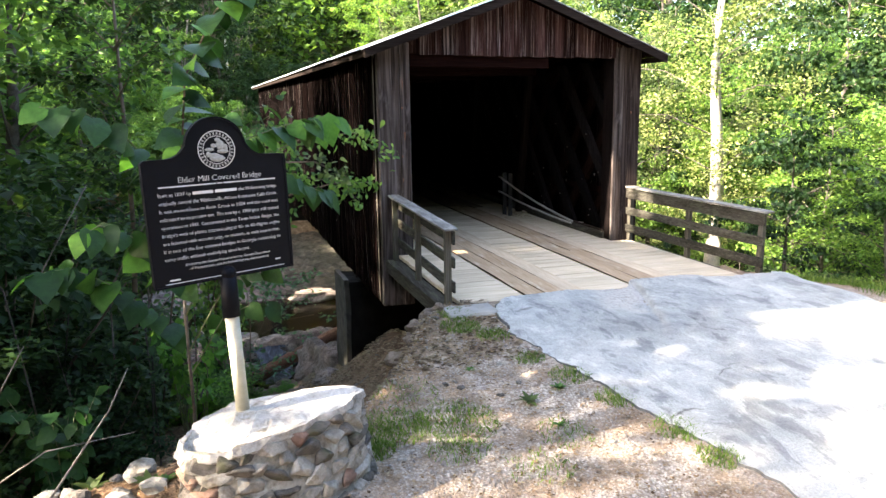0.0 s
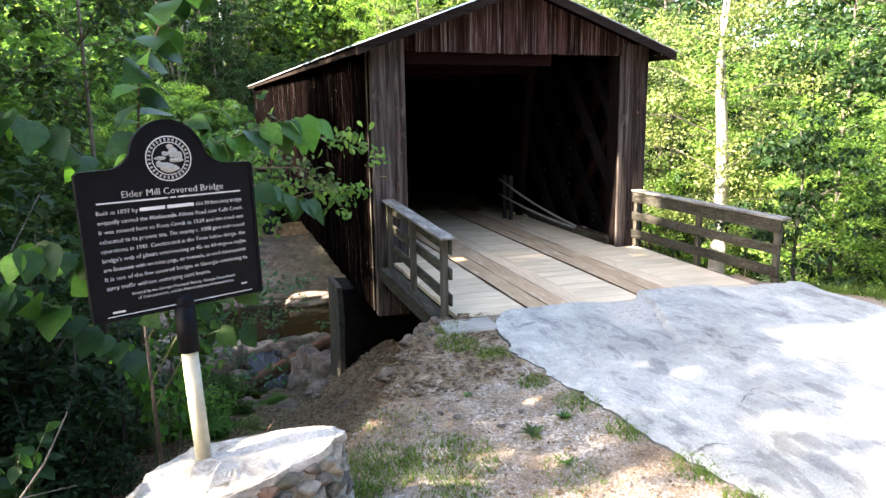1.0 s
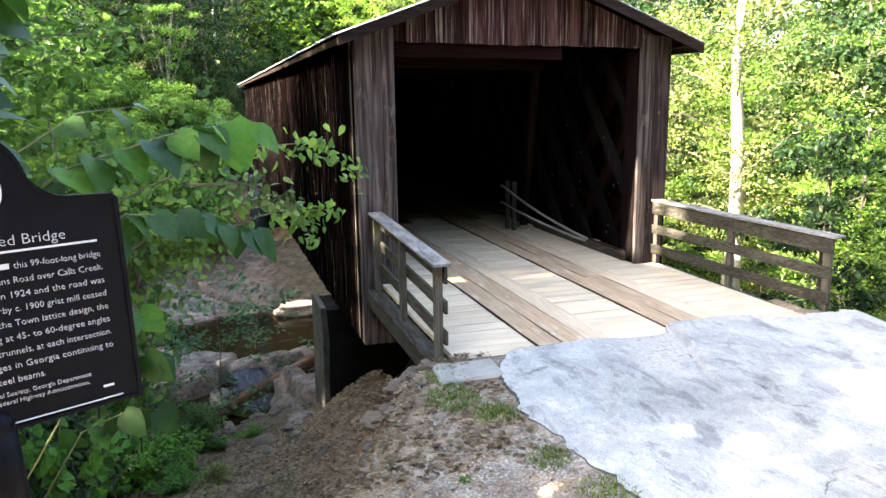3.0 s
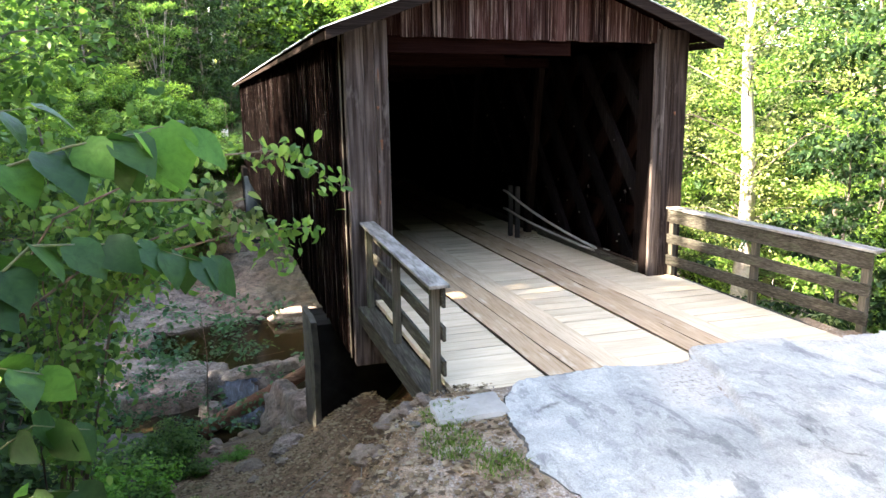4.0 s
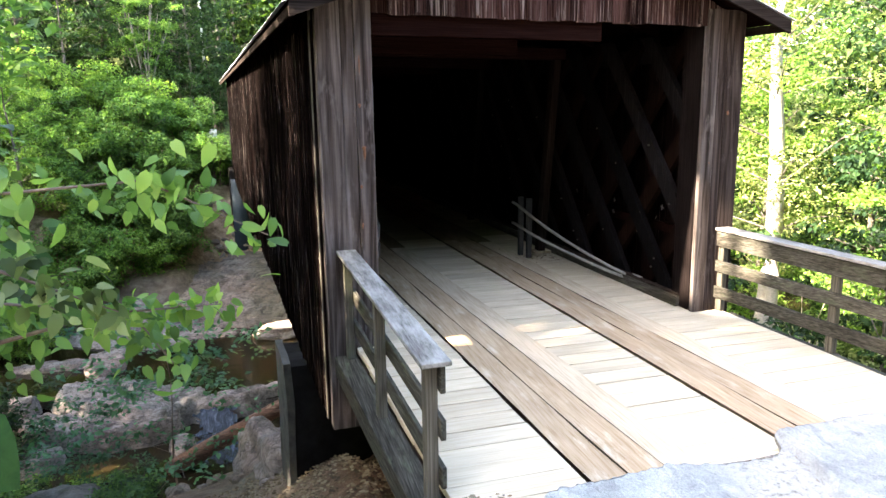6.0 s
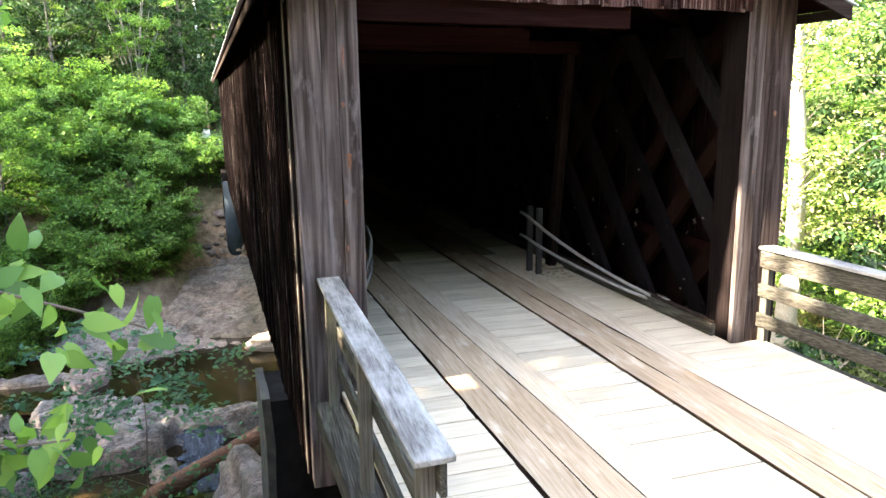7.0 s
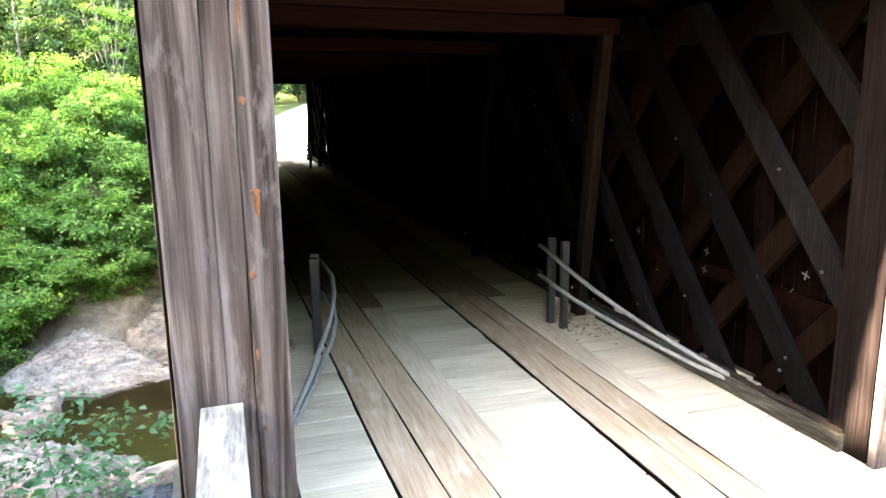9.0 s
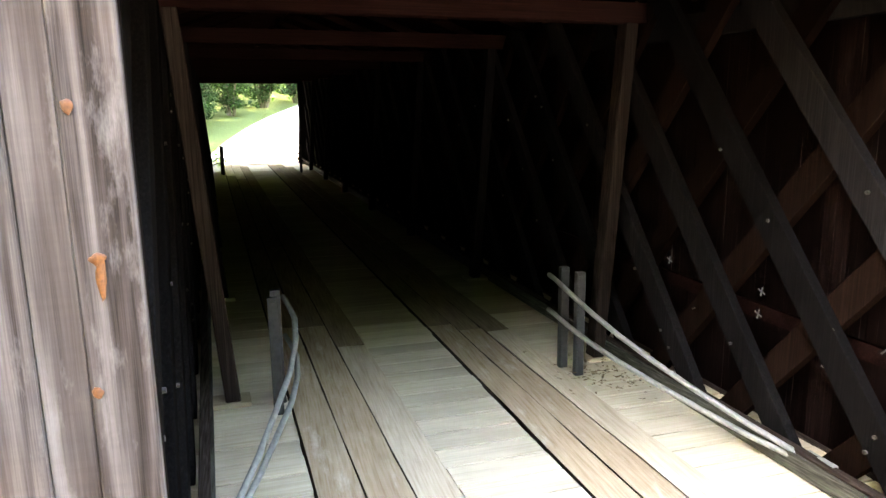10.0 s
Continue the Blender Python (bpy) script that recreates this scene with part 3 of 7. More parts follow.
def height(x, y):
    plateau = 0.042 * (min(y, 13.0) - 13.0) if y > -30 else -1.8
    d = max(0.0, y - lerp_table(x, BANK))
    near = plateau - 6.4 * (1 - math.exp(-((d / 6.3) ** 1.25)))
    near -= 0.9 * smooth(8.5, 12.0, d)
    gentle = plateau - 0.5 * (1 - math.exp(-d / 0.5)) - 0.345 * d - 1.6 * smooth(14.0, 16.5, d)
    near = near + (max(near, gentle) - near) * smooth(5.0, 4.0, x) * smooth(-9.0, -6.0, x)
    if 2.7 < x < 8.7 and y > 9.5:
        near -= 0.3 * smooth(9.5, 9.8, y) * smooth(2.7, 3.0, x) * smooth(8.7, 8.4, x)
    n = noise.noise((x * 0.35, y * 0.35, 3.1)) * 0.35 + noise.noise((x * 1.1, y * 1.1, 7.7)) * 0.12
    bed = -6.75 + 0.2 * noise.noise((x * 0.2, y * 0.2, 1.0))
    side = smooth(2.0, -5.0, x) * 1.0 + smooth(9.0, 16.0, x) * 3.0
    foot = 33.5 - side * 1.0 + 1.3 * smooth(-2.5, -0.8, x) * smooth(10.0, 8.0, x)
    rise = max(0.0, y - foot)
    far = max(-6.2 + 0.85 * max(0.0, rise - 2.2), min(-6.05 + 0.3 * max(0.0, y - 33.0 - 0.4 * math.sin(x * 0.7)) + 0.9 * smooth(35.8, 38.2, y - 0.7 * min(0.0, max(-2.0, x + 0.8)) - 3.2 * smooth(-2.2, -0.4, x)), -3.6))
    far -= 1.7 * smooth(32.6, 30.8, y)
    yc = min(y, 72.0)
    top = 1.25 + 0.15 * max(0.0, yc - 43.6) + (smooth(0.5, -8, x) * 0.9 + smooth(9, 20, x) * 1.5) * (1 + 0.12 * max(0.0, yc - 40))
    far = min(far, top)
    far += 0.36 * min(95.0, max(0.0, y - 76.0)) * smooth(45.0, 18.0, x)
    h = max(near, bed, far)
    h += 0.22 * math.exp(-((x + 0.15) ** 2 + (y - 5.0) ** 2) / 0.7)
    if d > 0.3 or y > 12:
        flat = smooth(0.3, 2.5, d) if y < 20 else 1.0
        on_road = smooth(43.0, 44.0, y) * smooth(-0.5, 0.8, x) * smooth(8.5, 7.0, x) if y > 42 else 0.0
        h += n * flat * (1 - on_road)
    else:
        h += 0.02 * noise.noise((x * 2.3, y * 2.3, 5.0))
    return h


def axis_steps(fine_lo, fine_hi, step, far_lo, far_hi):
    a = list(np.arange(fine_lo, fine_hi + 1e-6, step))
    s, v, lo = step, fine_lo, []
    while v > far_lo:
        s *= 1.22
        v -= s
        lo.append(v)
    s, v = step, fine_hi
    while v < far_hi:
        s *= 1.22
        v += s
        a.append(v)
    return lo[::-1] + a


xs = axis_steps(-12, 18, 0.3, -1500, 1500)
ys = axis_steps(-2, 48, 0.3, -1500, 1500)
gv = [(x, y, height(x, y)) for y in ys for x in xs]
nx = len(xs)
gf = [(j * nx + i, j * nx + i + 1, (j + 1) * nx + i + 1, (j + 1) * nx + i) for j in range(len(ys) - 1) for i in range(nx - 1)]
ground = arrays("ground", gv, gf, M_GROUND, smooth=True)
tagged(ground, "brown leaf-littered earth bank with gravel falling to the creek", "ground", kind="structure")
att = ground.data.attributes.new("gravel", "FLOAT", "POINT")
att.data.foreach_set("value", [smooth(0.2, -1.5, y - lerp_table(x, BANK)) * smooth(-0.7, 0.5, x) for x, y, z in gv])

# the first rule darkens soil under the deck and by the thicket, as shade
for key, rule in (("bank_shade", lambda x, y: max(0.35 * smooth(0.3, 1.6, y - lerp_table(x, BANK)) + 0.65 * smooth(1.9, 2.6, x) * smooth(9.0, 3.0, x - 2) * smooth(9.6, 10.6, y), 0.8 * smooth(-0.4, -1.0, x) * smooth(1.0, 3.5, y)) * smooth(36, 30, y)), ("bare_rock", lambda x, y: smooth(26, 30, y) * smooth(38.5, 35.5, y) * smooth(2.5, 1.0, abs(x + 3) - 5.5) + smooth(15, 19, y) * smooth(32, 28, y) * 0.6),
                  ("wooded", lambda x, y: max(smooth(40, 44.5, y) * (1 - smooth(-1.5, 0.5, x) * smooth(11, 8, x) * smooth(46, 43, y)), smooth(10, 13, x) * smooth(-2, 6, y)))):
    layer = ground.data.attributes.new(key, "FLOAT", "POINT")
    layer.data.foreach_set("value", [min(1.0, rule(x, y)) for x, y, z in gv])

# ---- the approach road ----
EDGE = [(3.98, 1.0), (4.02, 3.7), (3.87, 4.6), (3.61, 5.7), (3.51, 6.5), (3.27, 7.6), (3.3, 8.5), (3.47, 9.1)]


def road_edge(y):
    return lerp_table(y, [(b, a) for a, b in EDGE]) + 0.07 * noise.noise((0, y * 2.1, 4)) + 0.06 * noise.noise((0, y * 6, 9)) + 0.04 * noise.noise((0, y * 15, 2)) + 0.02 * noise.noise((0, y * 41, 5))


def deck_front(x):
    """How far the asphalt laps over the ends of the deck planks."""
    back = 0.45 * smooth(4.9, 5.3, x) * smooth(6.1, 5.8, x)
    return 9.42 + 0.08 * noise.noise((x * 1.3, 2, 2)) + 0.06 * noise.noise((x * 5, 2, 8)) + 0.05 * noise.noise((x * 13, 5, 8)) + 0.03 * noise.noise((x * 31, 5, 3)) - 0.4 * smooth(3.9, 3.3, x) - 0.2 * back + 0.22 * smooth(6.0, 6.2, x) * smooth(8.2, 7.0, x)


def lobe_edge(y):
    """The broken edge of the upper layer of asphalt before the second wheel strip."""
    return lerp_table(y, [(6.6, 4.9), (7.6, 5.45), (8.34, 5.75), (9.0, 6.02), (9.6, 6.2)]) + 0.06 * noise.noise((0, y * 4, 1)) + 0.03 * noise.noise((0, y * 13, 1))


def build_road():
    verts, faces, crumb = [], [], []
    nj, ni = 440, 150
    for j in range(nj + 1):
        v = (j / nj) ** 0.62
        for i in range(ni + 1):
            u = i / ni
            y_raw = -25 + v * (9.7 + 25)
            xl = road_edge(y_raw)
            xr = 9.35 + 0.25 * noise.noise((3, y_raw * 0.8, 1)) - 0.15 * smooth(6, 9.4, y_raw) + 0.1 * max(0.0, 2 - y_raw)
            x = xl + (xr - xl) * u
            y = min(y_raw, deck_front(x)) if j < nj else deck_front(x)
            rim = min(1.0, min(u, 1 - u) * 30)
            z = 0.042 * (y - 13) + 0.022 + 0.016 * rim + 0.014 * smooth(7.0, 9.0, y) + 0.014 * noise.noise((x * 0.9, y * 0.9, 0)) + 0.006 * noise.noise((x * 4, y * 4, 0))
            d = x - lobe_edge(y)
            upper = smooth(-0.03, 0.03, d) * smooth(6.6, 7.6, y) * smooth(1.6, 0.9, d)
            loose = smooth(0.02, -0.05, d) * smooth(-1.0, -0.55, d + 0.25 * noise.noise((x * 3, y * 3, 7))) * smooth(7.9, 8.6, y + 0.4 * noise.noise((x * 4, y * 4, 3)))
            z += 0.035 * upper - 0.05 * math.exp(-((d + 0.02) / 0.035) ** 2) * smooth(7.4, 8.2, y) * smooth(9.7, 9.3, y) - 0.012 * loose + 0.014 * loose * noise.noise((x * 15, y * 15, 0))
            if j == nj:
                z -= 0.05
            crumb.append(max(loose, 0.75 * smooth(0.25, 0.0, abs(y - deck_front(x)) + 0.2 * noise.noise((x * 5, y * 5, 1))) * smooth(6.0, 7.0, x)))
            verts.append((x, y, z))
    for j in range(nj):
        for i in range(ni):
            a = j * (ni + 1) + i
            faces.append((a, a + 1, a + ni + 2, a + ni + 1))
    skirt = [j * (ni + 1) for j in range(nj + 1)]
    base = len(verts)
    lip_v = [verts[a] for a in skirt]
    m = len(skirt)
    lip_v = [(x - 0.004, y, z + 0.001) for x, y, z in lip_v] + [(x - 0.03, y, z - 0.12) for x, y, z in lip_v]
    lip = arrays("road_lip", lip_v, [(k, k + 1, m + k + 1, m + k) for k in range(m - 1)], M_TAR)
    tagged(lip, "dark broken edge of the asphalt beside the gravel", "road", kind="structure")
    ob = arrays("road", verts, faces, M_ROAD, smooth=True)
    layer = ob.data.attributes.new("crumbled", "FLOAT", "POINT")
    layer.data.foreach_set("value", crumb)
    tagged(ob, "cracked pale grey asphalt road lapping onto the deck planks", "road", kind="structure")


build_road()

# ---- the covered bridge ----
Y0, Y1 = 13.0, 43.4
SKEW, RISE = -0.0635, 0.0445


def shear(p):
    x, y, z = p
    return Vector((x + SKEW * (y - Y0), y, z + RISE * (y - Y0)))


LIN = Matrix(((1, SKEW, 0, 0), (0, 1, 0, 0), (0, RISE, 1, 0), (0, 0, 0, 1)))


def bridge_part(name, bm, mat, parent, at=(0, 0, 0), label=""):
    """Links a mesh that was made round the place `at` of the straight, level bridge, leaned to the way it runs."""
    bmesh.ops.transform(bm, matrix=LIN, verts=bm.verts)
    ob = link(name, bm, mat, parent, label)
    ob.location = shear(at)
    return ob


def shared(name, mesh_ob, parent, at):
    ob = new(name, mesh_ob.data)
    ob.location = shear(at)
    ob.parent = parent
    return ob


XL, XR, XC = 2.45, 8.47, 5.46
bridge = hub("covered_bridge", "long dark-stained wooden covered bridge over the creek", "bridge")


def long_box(name, mat, parent, lo, hi, label="", bevel=0.008, at=None):
    at = at or tuple((a + b) / 2 for a, b in zip(lo, hi))
    bm = bmesh.new()
    add_box(bm, [a - c for a, c in zip(lo, at)], [b - c for b, c in zip(hi, at)], bevel=bevel)
    return bridge_part(name, bm, mat, parent, at, label)


def base_part(name, mat, parent, lo, hi, label=""):
    """A part that stays at the origin, for pieces of its own to hang on."""
    bm = bmesh.new()
    add_box(bm, lo, hi)
    for v in bm.verts:
        v.co = shear(v.co)
    return link(name, bm, mat, parent, label)


# portal posts: three upright boards a side
for side in (-1, 1):
    def px(a, b):
        return (a, b) if side < 0 else (2 * XC - b - 0.04, 2 * XC - a - 0.04)
    low = -1.08 if side < 0 else 0.0
    x0, x1 = px(2.62, 2.86)
    post = base_part("portal_post", M_POST, bridge, (x0, 13.1, low), (x1, 13.24, 4.15), "weathered brown post of three upright boards")
    for (a, b), dy in (((2.45, 2.735), 0.0), ((2.7375, 2.893), 0.006), ((2.895, 3.10), -0.02)):
        x0, x1 = px(a, b)
        z0 = low if side < 0 else (0.0 if a > 2.8 else -0.5)
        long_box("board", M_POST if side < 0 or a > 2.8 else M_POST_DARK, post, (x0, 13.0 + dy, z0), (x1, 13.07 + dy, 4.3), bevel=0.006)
    x0, x1 = px(2.88, 3.085)
    # the passage side takes the colour with the shade in it
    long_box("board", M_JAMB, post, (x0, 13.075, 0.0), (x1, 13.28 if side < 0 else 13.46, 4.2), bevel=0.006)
    x0, x1 = px(2.455, 2.53)
    long_box("board", M_POST, post, (x0, 13.075, low), (x1, 13.2, 4.1), bevel=0.006)

# gable: vertical boards over the opening, battens, lintel
ROOF_Z, SLOPE, EAVE = 4.1, 0.372, 3.34


def roof_under(x):
    return ROOF_Z + (EAVE - abs(x - XC)) * SLOPE - 0.06


gable = base_part("gable", M_BEAM, bridge, (3.1, 13.06, 4.13), (7.85, 13.12, 4.28))
x = 2.47
while x < 8.42:
    w = 0.17 + 0.14 * rng.random()
    x1 = min(x + w, 8.43)
    lo_z = 4.09 + 0.02 * rng.random() - (0.03 if 3.1 < x < 7.7 else 0)
    bm = bmesh.new()
    c = (x + x1) / 2
    vs = add_box(bm, (x - c, 0, 0), (x1 - c - 0.006, 0.028, 1))
    for v in vs:
        v.co.z = roof_under(v.co.x + c) - lo_z if v.co.z > 0.5 else 0.0
    bridge_part("board", bm, M_GABLE, gable, (c, 12.985 + 0.012 * rng.random() + (0.04 if x < 3.1 or x > 7.7 else 0), lo_z))
    x = x1
for k in range(13):
    c = 3.3 + k * 0.36 + 0.06 * rng.random()
    bm = bmesh.new()
    vs = add_box(bm, (-0.026, 0, 0), (0.026, 0.022, 1))
    lo_z = 4.07 + 0.04 * rng.random()
    for v in vs:
        v.co.z = roof_under(v.co.x + c) - lo_z if v.co.z > 0.5 else 0.0
    bridge_part("batten", bm, M_GABLE, gable, (c, 12.963, lo_z))
long_box("lintel", M_BEAM, bridge, (3.02, 13.06, 3.84), (6.2, 13.14, 4.1))
long_box("lintel", M_BEAM, bridge, (3.0, 14.3, 3.72), (5.6, 14.4, 3.95))
far_gable = base_part("gable", M_BEAM, bridge, (3.0, Y1 - 0.12, 4.0), (7.9, Y1 - 0.04, 4.2))
for k in range(20):
    x0 = 2.47 + k * 0.298
    c = x0 + 0.149
    bm = bmesh.new()
    vs = add_box(bm, (-0.147, 0, 0), (0.147, 0.028, 1))
    for v in vs:
        v.co.z = roof_under(v.co.x + c) - 4.06 if v.co.z > 0.5 else 0.0
    bridge_part("board", bm, M_STAIN, far_gable, (c, Y1, 4.06))
for x0, x1 in ((2.46, 3.1), (7.6, 8.45)):
    long_box("portal_post", M_TRUSS, bridge, (x0, Y1 - 0.1, -0.8), (x1, Y1 + 0.03, 4.2))

# side walls: boards and battens
def board_mesh(w, h, t, ragged=0.0):
    bm = bmesh.new()
    add_box(bm, (-t / 2, -w / 2, 0), (t / 2, w / 2, h))
    for v in bm.verts:
        if v.co.z < 0.1:
            v.co.z += ragged * (1 if v.co.y > 0 else -1)
    return bm


for side in (-1, 1):
    xw = XL + 0.012 if side < 0 else XR - 0.02
    wall = base_part("side_wall", M_BEAM, bridge, (xw - side * 0.025 - 0.02, Y0 + 0.32, 0.9), (xw - side * 0.025 + 0.02, Y1 - 0.1, 1.05))
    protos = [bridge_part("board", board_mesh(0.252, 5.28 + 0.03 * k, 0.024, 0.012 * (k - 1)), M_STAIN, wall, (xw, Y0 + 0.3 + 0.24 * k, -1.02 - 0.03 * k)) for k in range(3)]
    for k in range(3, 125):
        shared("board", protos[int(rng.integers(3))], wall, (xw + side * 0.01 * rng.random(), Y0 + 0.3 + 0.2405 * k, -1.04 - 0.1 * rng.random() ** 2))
    if side < 0:
        bridge_part("batten", board_mesh(0.045, 5.2, 0.03), M_RAILPOST, wall, (xw - 0.036, Y0 + 0.235, -1.02))
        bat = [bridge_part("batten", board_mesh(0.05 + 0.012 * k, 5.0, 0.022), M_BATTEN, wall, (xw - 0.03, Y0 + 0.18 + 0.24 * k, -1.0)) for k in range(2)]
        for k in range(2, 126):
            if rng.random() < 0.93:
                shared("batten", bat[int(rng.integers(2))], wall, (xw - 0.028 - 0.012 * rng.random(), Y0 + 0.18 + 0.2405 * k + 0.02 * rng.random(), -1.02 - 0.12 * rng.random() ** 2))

    xa, xb = sorted((xw - side * 0.015, XC + side * 2.6))
    # added strips that close the floor gap to light from below
    long_box("floor_edge", M_CHORD, bridge, (xa, Y0 + 0.3, -0.09), (xb, Y1 - 0.1, -0.035))

# roof: two tin slopes on rafters, with a fascia along the gable edge
roof = base_part("roof", M_BEAM, bridge, (XC - 0.03, 12.7, ROOF_Z + EAVE * SLOPE - 0.16), (XC + 0.03, 43.8, ROOF_Z + EAVE * SLOPE - 0.01))
YF, YB = 12.58, 43.9
for side in (-1, 1):
    bm = bmesh.new()
    n = 126
    prev = None
    for k in range(n + 1):
        y = YF + (YB - YF) * k / n
        rib = 0.018 if k % 2 else 0.0
        wob = 0.014 * noise.noise((side * 5, y * 0.5, 0))
        row = []
        for q in (0.0, 0.5, 1.0):
            xx = XC + side * (EAVE + 0.06) * q
            zz = ROOF_Z + (EAVE - abs(xx - XC)) * SLOPE + 0.055 + rib + wob * q
            row += [bm.verts.new((xx - XC, y - Y0, zz)), ]
        low = [bm.verts.new(v.co - Vector((0, 0, 0.012))) for v in row]
        if prev:
            for a in range(2):
                bm.faces.new((prev[0][a], prev[0][a + 1], row[a + 1], row[a]))
                bm.faces.new((prev[1][a], low[a], low[a + 1], prev[1][a + 1]))
            bm.faces.new((prev[0][2], prev[1][2], low[2], row[2]))
        if k in (0, n):
            for a in range(2):
                bm.faces.new((row[a], row[a + 1], low[a + 1], low[a]))
        prev = (row, low)
    bridge_part("roof_sheet", bm, M_TIN, roof, (XC, Y0, 0), "grey tin roof sheet")
    # fascia board under the front edge, and boarded soffit
    for y0, y1, dz, th, mat in ((YF + 0.02, YF + 0.06, -0.135, 0.165, M_FASCIA), (YF + 0.06, YB - 0.1, 0.015, 0.03, M_BEAM)):
        bm = bmesh.new()
        vs = add_box(bm, (0, 0, 0), (1, y1 - y0, th))
        for v in vs:
            q = v.co.x
            xx = XC + side * EAVE * q
            v.co.x = xx - XC
            v.co.z += ROOF_Z + (EAVE - EAVE * q) * SLOPE + dz
        bmesh.ops.recalc_face_normals(bm, faces=bm.faces)
        bridge_part("fascia" if th > 0.1 else "roof_boarding", bm, mat, roof, (XC, y0, 0))
    xe = XC + side * (EAVE - 0.02)
    long_box("eave_board", M_FASCIA, roof, (xe - 0.015, YF + 0.05, 3.99), (xe + 0.015, YB, 4.11))
for k in range(1, 16):
    yy = Y0 + 1.95 * k
    for side in (-1, 1):
        bm = bmesh.new()
        vs = add_box(bm, (0, -0.04, -0.16), (1, 0.04, 0.0))
        for v in vs:
            q = v.co.x
            v.co.x = side * EAVE * 0.92 * q
            v.co.z += ROOF_Z + EAVE * (1 - 0.92 * q) * SLOPE + 0.01
        bmesh.ops.recalc_face_normals(bm, faces=bm.faces)
        bridge_part("rafter", bm, M_BEAM, roof, (XC, yy, 0))

# town lattice trusses: two layers of crossed planks, chords, and pegs at the crossings
PITCH, LEAN_RUN = 1.15, 3.15
peg = None
for side in (-1, 1):
    xt = XC + side * 2.47
    xq = xt + side * 0.2
    truss = base_part("lattice_truss", M_CHORD, bridge, (xq - 0.03, Y0 + 0.3, -0.3), (xq + 0.03, Y1 - 0.2, 0.0), "crossed plank truss pinned with pale wooden pegs")
    for layer, run in ((0, 1), (1, -1)):
        xa = xt + side * 0.11 * layer
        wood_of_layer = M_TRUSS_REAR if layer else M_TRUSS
        def plank(lo=None, hi=None):
            bm = bmesh.new()
            add_box(bm, (-0.05, -0.155, 0.0), (0.05, 0.155, 4.05), bevel=0.006)
            for v in bm.verts:
                v.co.y += run * LEAN_RUN * v.co.z / 4.05
            for cut, sign in ((lo, -1), (hi, 1)):
                if cut is not None:
                    g = bmesh.ops.bisect_plane(bm, geom=bm.verts[:] + bm.edges[:] + bm.faces[:], plane_co=(0, cut, 0), plane_no=(0, sign, 0), clear_outer=True)
                    bmesh.ops.holes_fill(bm, edges=[e for e in bm.edges if e.is_boundary])
            return bm
        proto = None
        for k in range(-3, 28):
            ya = Y0 + 0.615 + PITCH * k + (0.0 if run > 0 else LEAN_RUN)
            y_lo, y_hi = sorted((ya, ya + run * LEAN_RUN))
            lo = Y0 + 0.29 if y_lo - 0.2 < Y0 + 0.29 else None
            hi = Y1 - 0.12 if y_hi + 0.2 > Y1 - 0.12 else None
            if y_hi < Y0 + 0.5 or y_lo > Y1 - 0.4:
                continue
            if lo is None and hi is None:
                if proto is None:
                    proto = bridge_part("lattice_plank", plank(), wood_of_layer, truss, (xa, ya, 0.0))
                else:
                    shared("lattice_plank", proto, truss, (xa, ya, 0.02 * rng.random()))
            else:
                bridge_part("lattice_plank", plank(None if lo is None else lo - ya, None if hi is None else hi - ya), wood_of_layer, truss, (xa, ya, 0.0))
    for z0, z1, xo in ((-0.05, 0.2, -0.13), (3.66, 3.9, 0.19)):
        xq = xt + side * xo
        long_box("chord", M_CHORD if z0 < 1 else M_TRUSS, truss, (xq - 0.045, Y0 + 0.3, z0), (xq + 0.045, Y1 - 0.1, z1))
    for k in range(0, 12):
        for j in range(0, 4):
            z = 0.5 + 0.72 * j + (0.36 if k % 2 else 0.0)
            for e in (-0.075, 0.075):
                yy = Y0 + 0.65 + PITCH * (k - 2) + LEAN_RUN * (z + e) / 4.05 + 0.06 * rng.normal()
                if yy < Y0 + 0.4 or rng.random() < 0.6:
                    continue
                at = (xt - side * (0.035 + 0.012 * rng.random()), yy, z + e)
                if peg is None:
                    bm = bmesh.new()
                    bmesh.ops.create_cone(bm, cap_ends=True, segments=7, radius1=0.017, radius2=0.014, depth=0.05)
                    bmesh.ops.rotate(bm, matrix=Matrix.Rotation(radians(90), 3, "Y"), verts=bm.verts)
                    peg = bridge_part("peg", bm, M_PEG, truss, at)
                else:
                    shared("peg", peg, truss, at)
# chalk-white figures and ticks on the planks
def stroke(y, z, w, h, tilt):
    bm = bmesh.new()
    add_box(bm, (-0.002, -w / 2, -h / 2), (0.002, w / 2, h / 2), Matrix.Rotation(tilt, 4, "X"))
    bridge_part("chalk_mark", bm, M_CHALK, bridge, (XC + 2.426, y, z - RISE * (y - Y0)))


for y, z in ((15.19, 1.26), (15.17, 1.47), (13.89, 1.47), (16.4, 1.53)):
    stroke(y, z, 0.085, 0.013, 0.35)
    stroke(y, z, 0.013, 0.085, 0.2)
for y, z, w, tilt in ((13.9, 2.02, 0.12, 0.3), (14.03, 1.29, 0.07, -0.9), (13.55, 1.53, 0.07, 1.0), (13.58, 1.5, 0.05, -0.6), (15.77, 1.33, 0.06, 0.8), (15.59, 2.65, 0.08, 0.1), (14.73, 1.55, 0.06, -0.8), (14.46, 1.34, 0.05, 0.7), (14.5, 1.0, 0.05, 0.2), (16.0, 1.1, 0.05, -0.5)):
    stroke(y, z, w, 0.012, tilt)
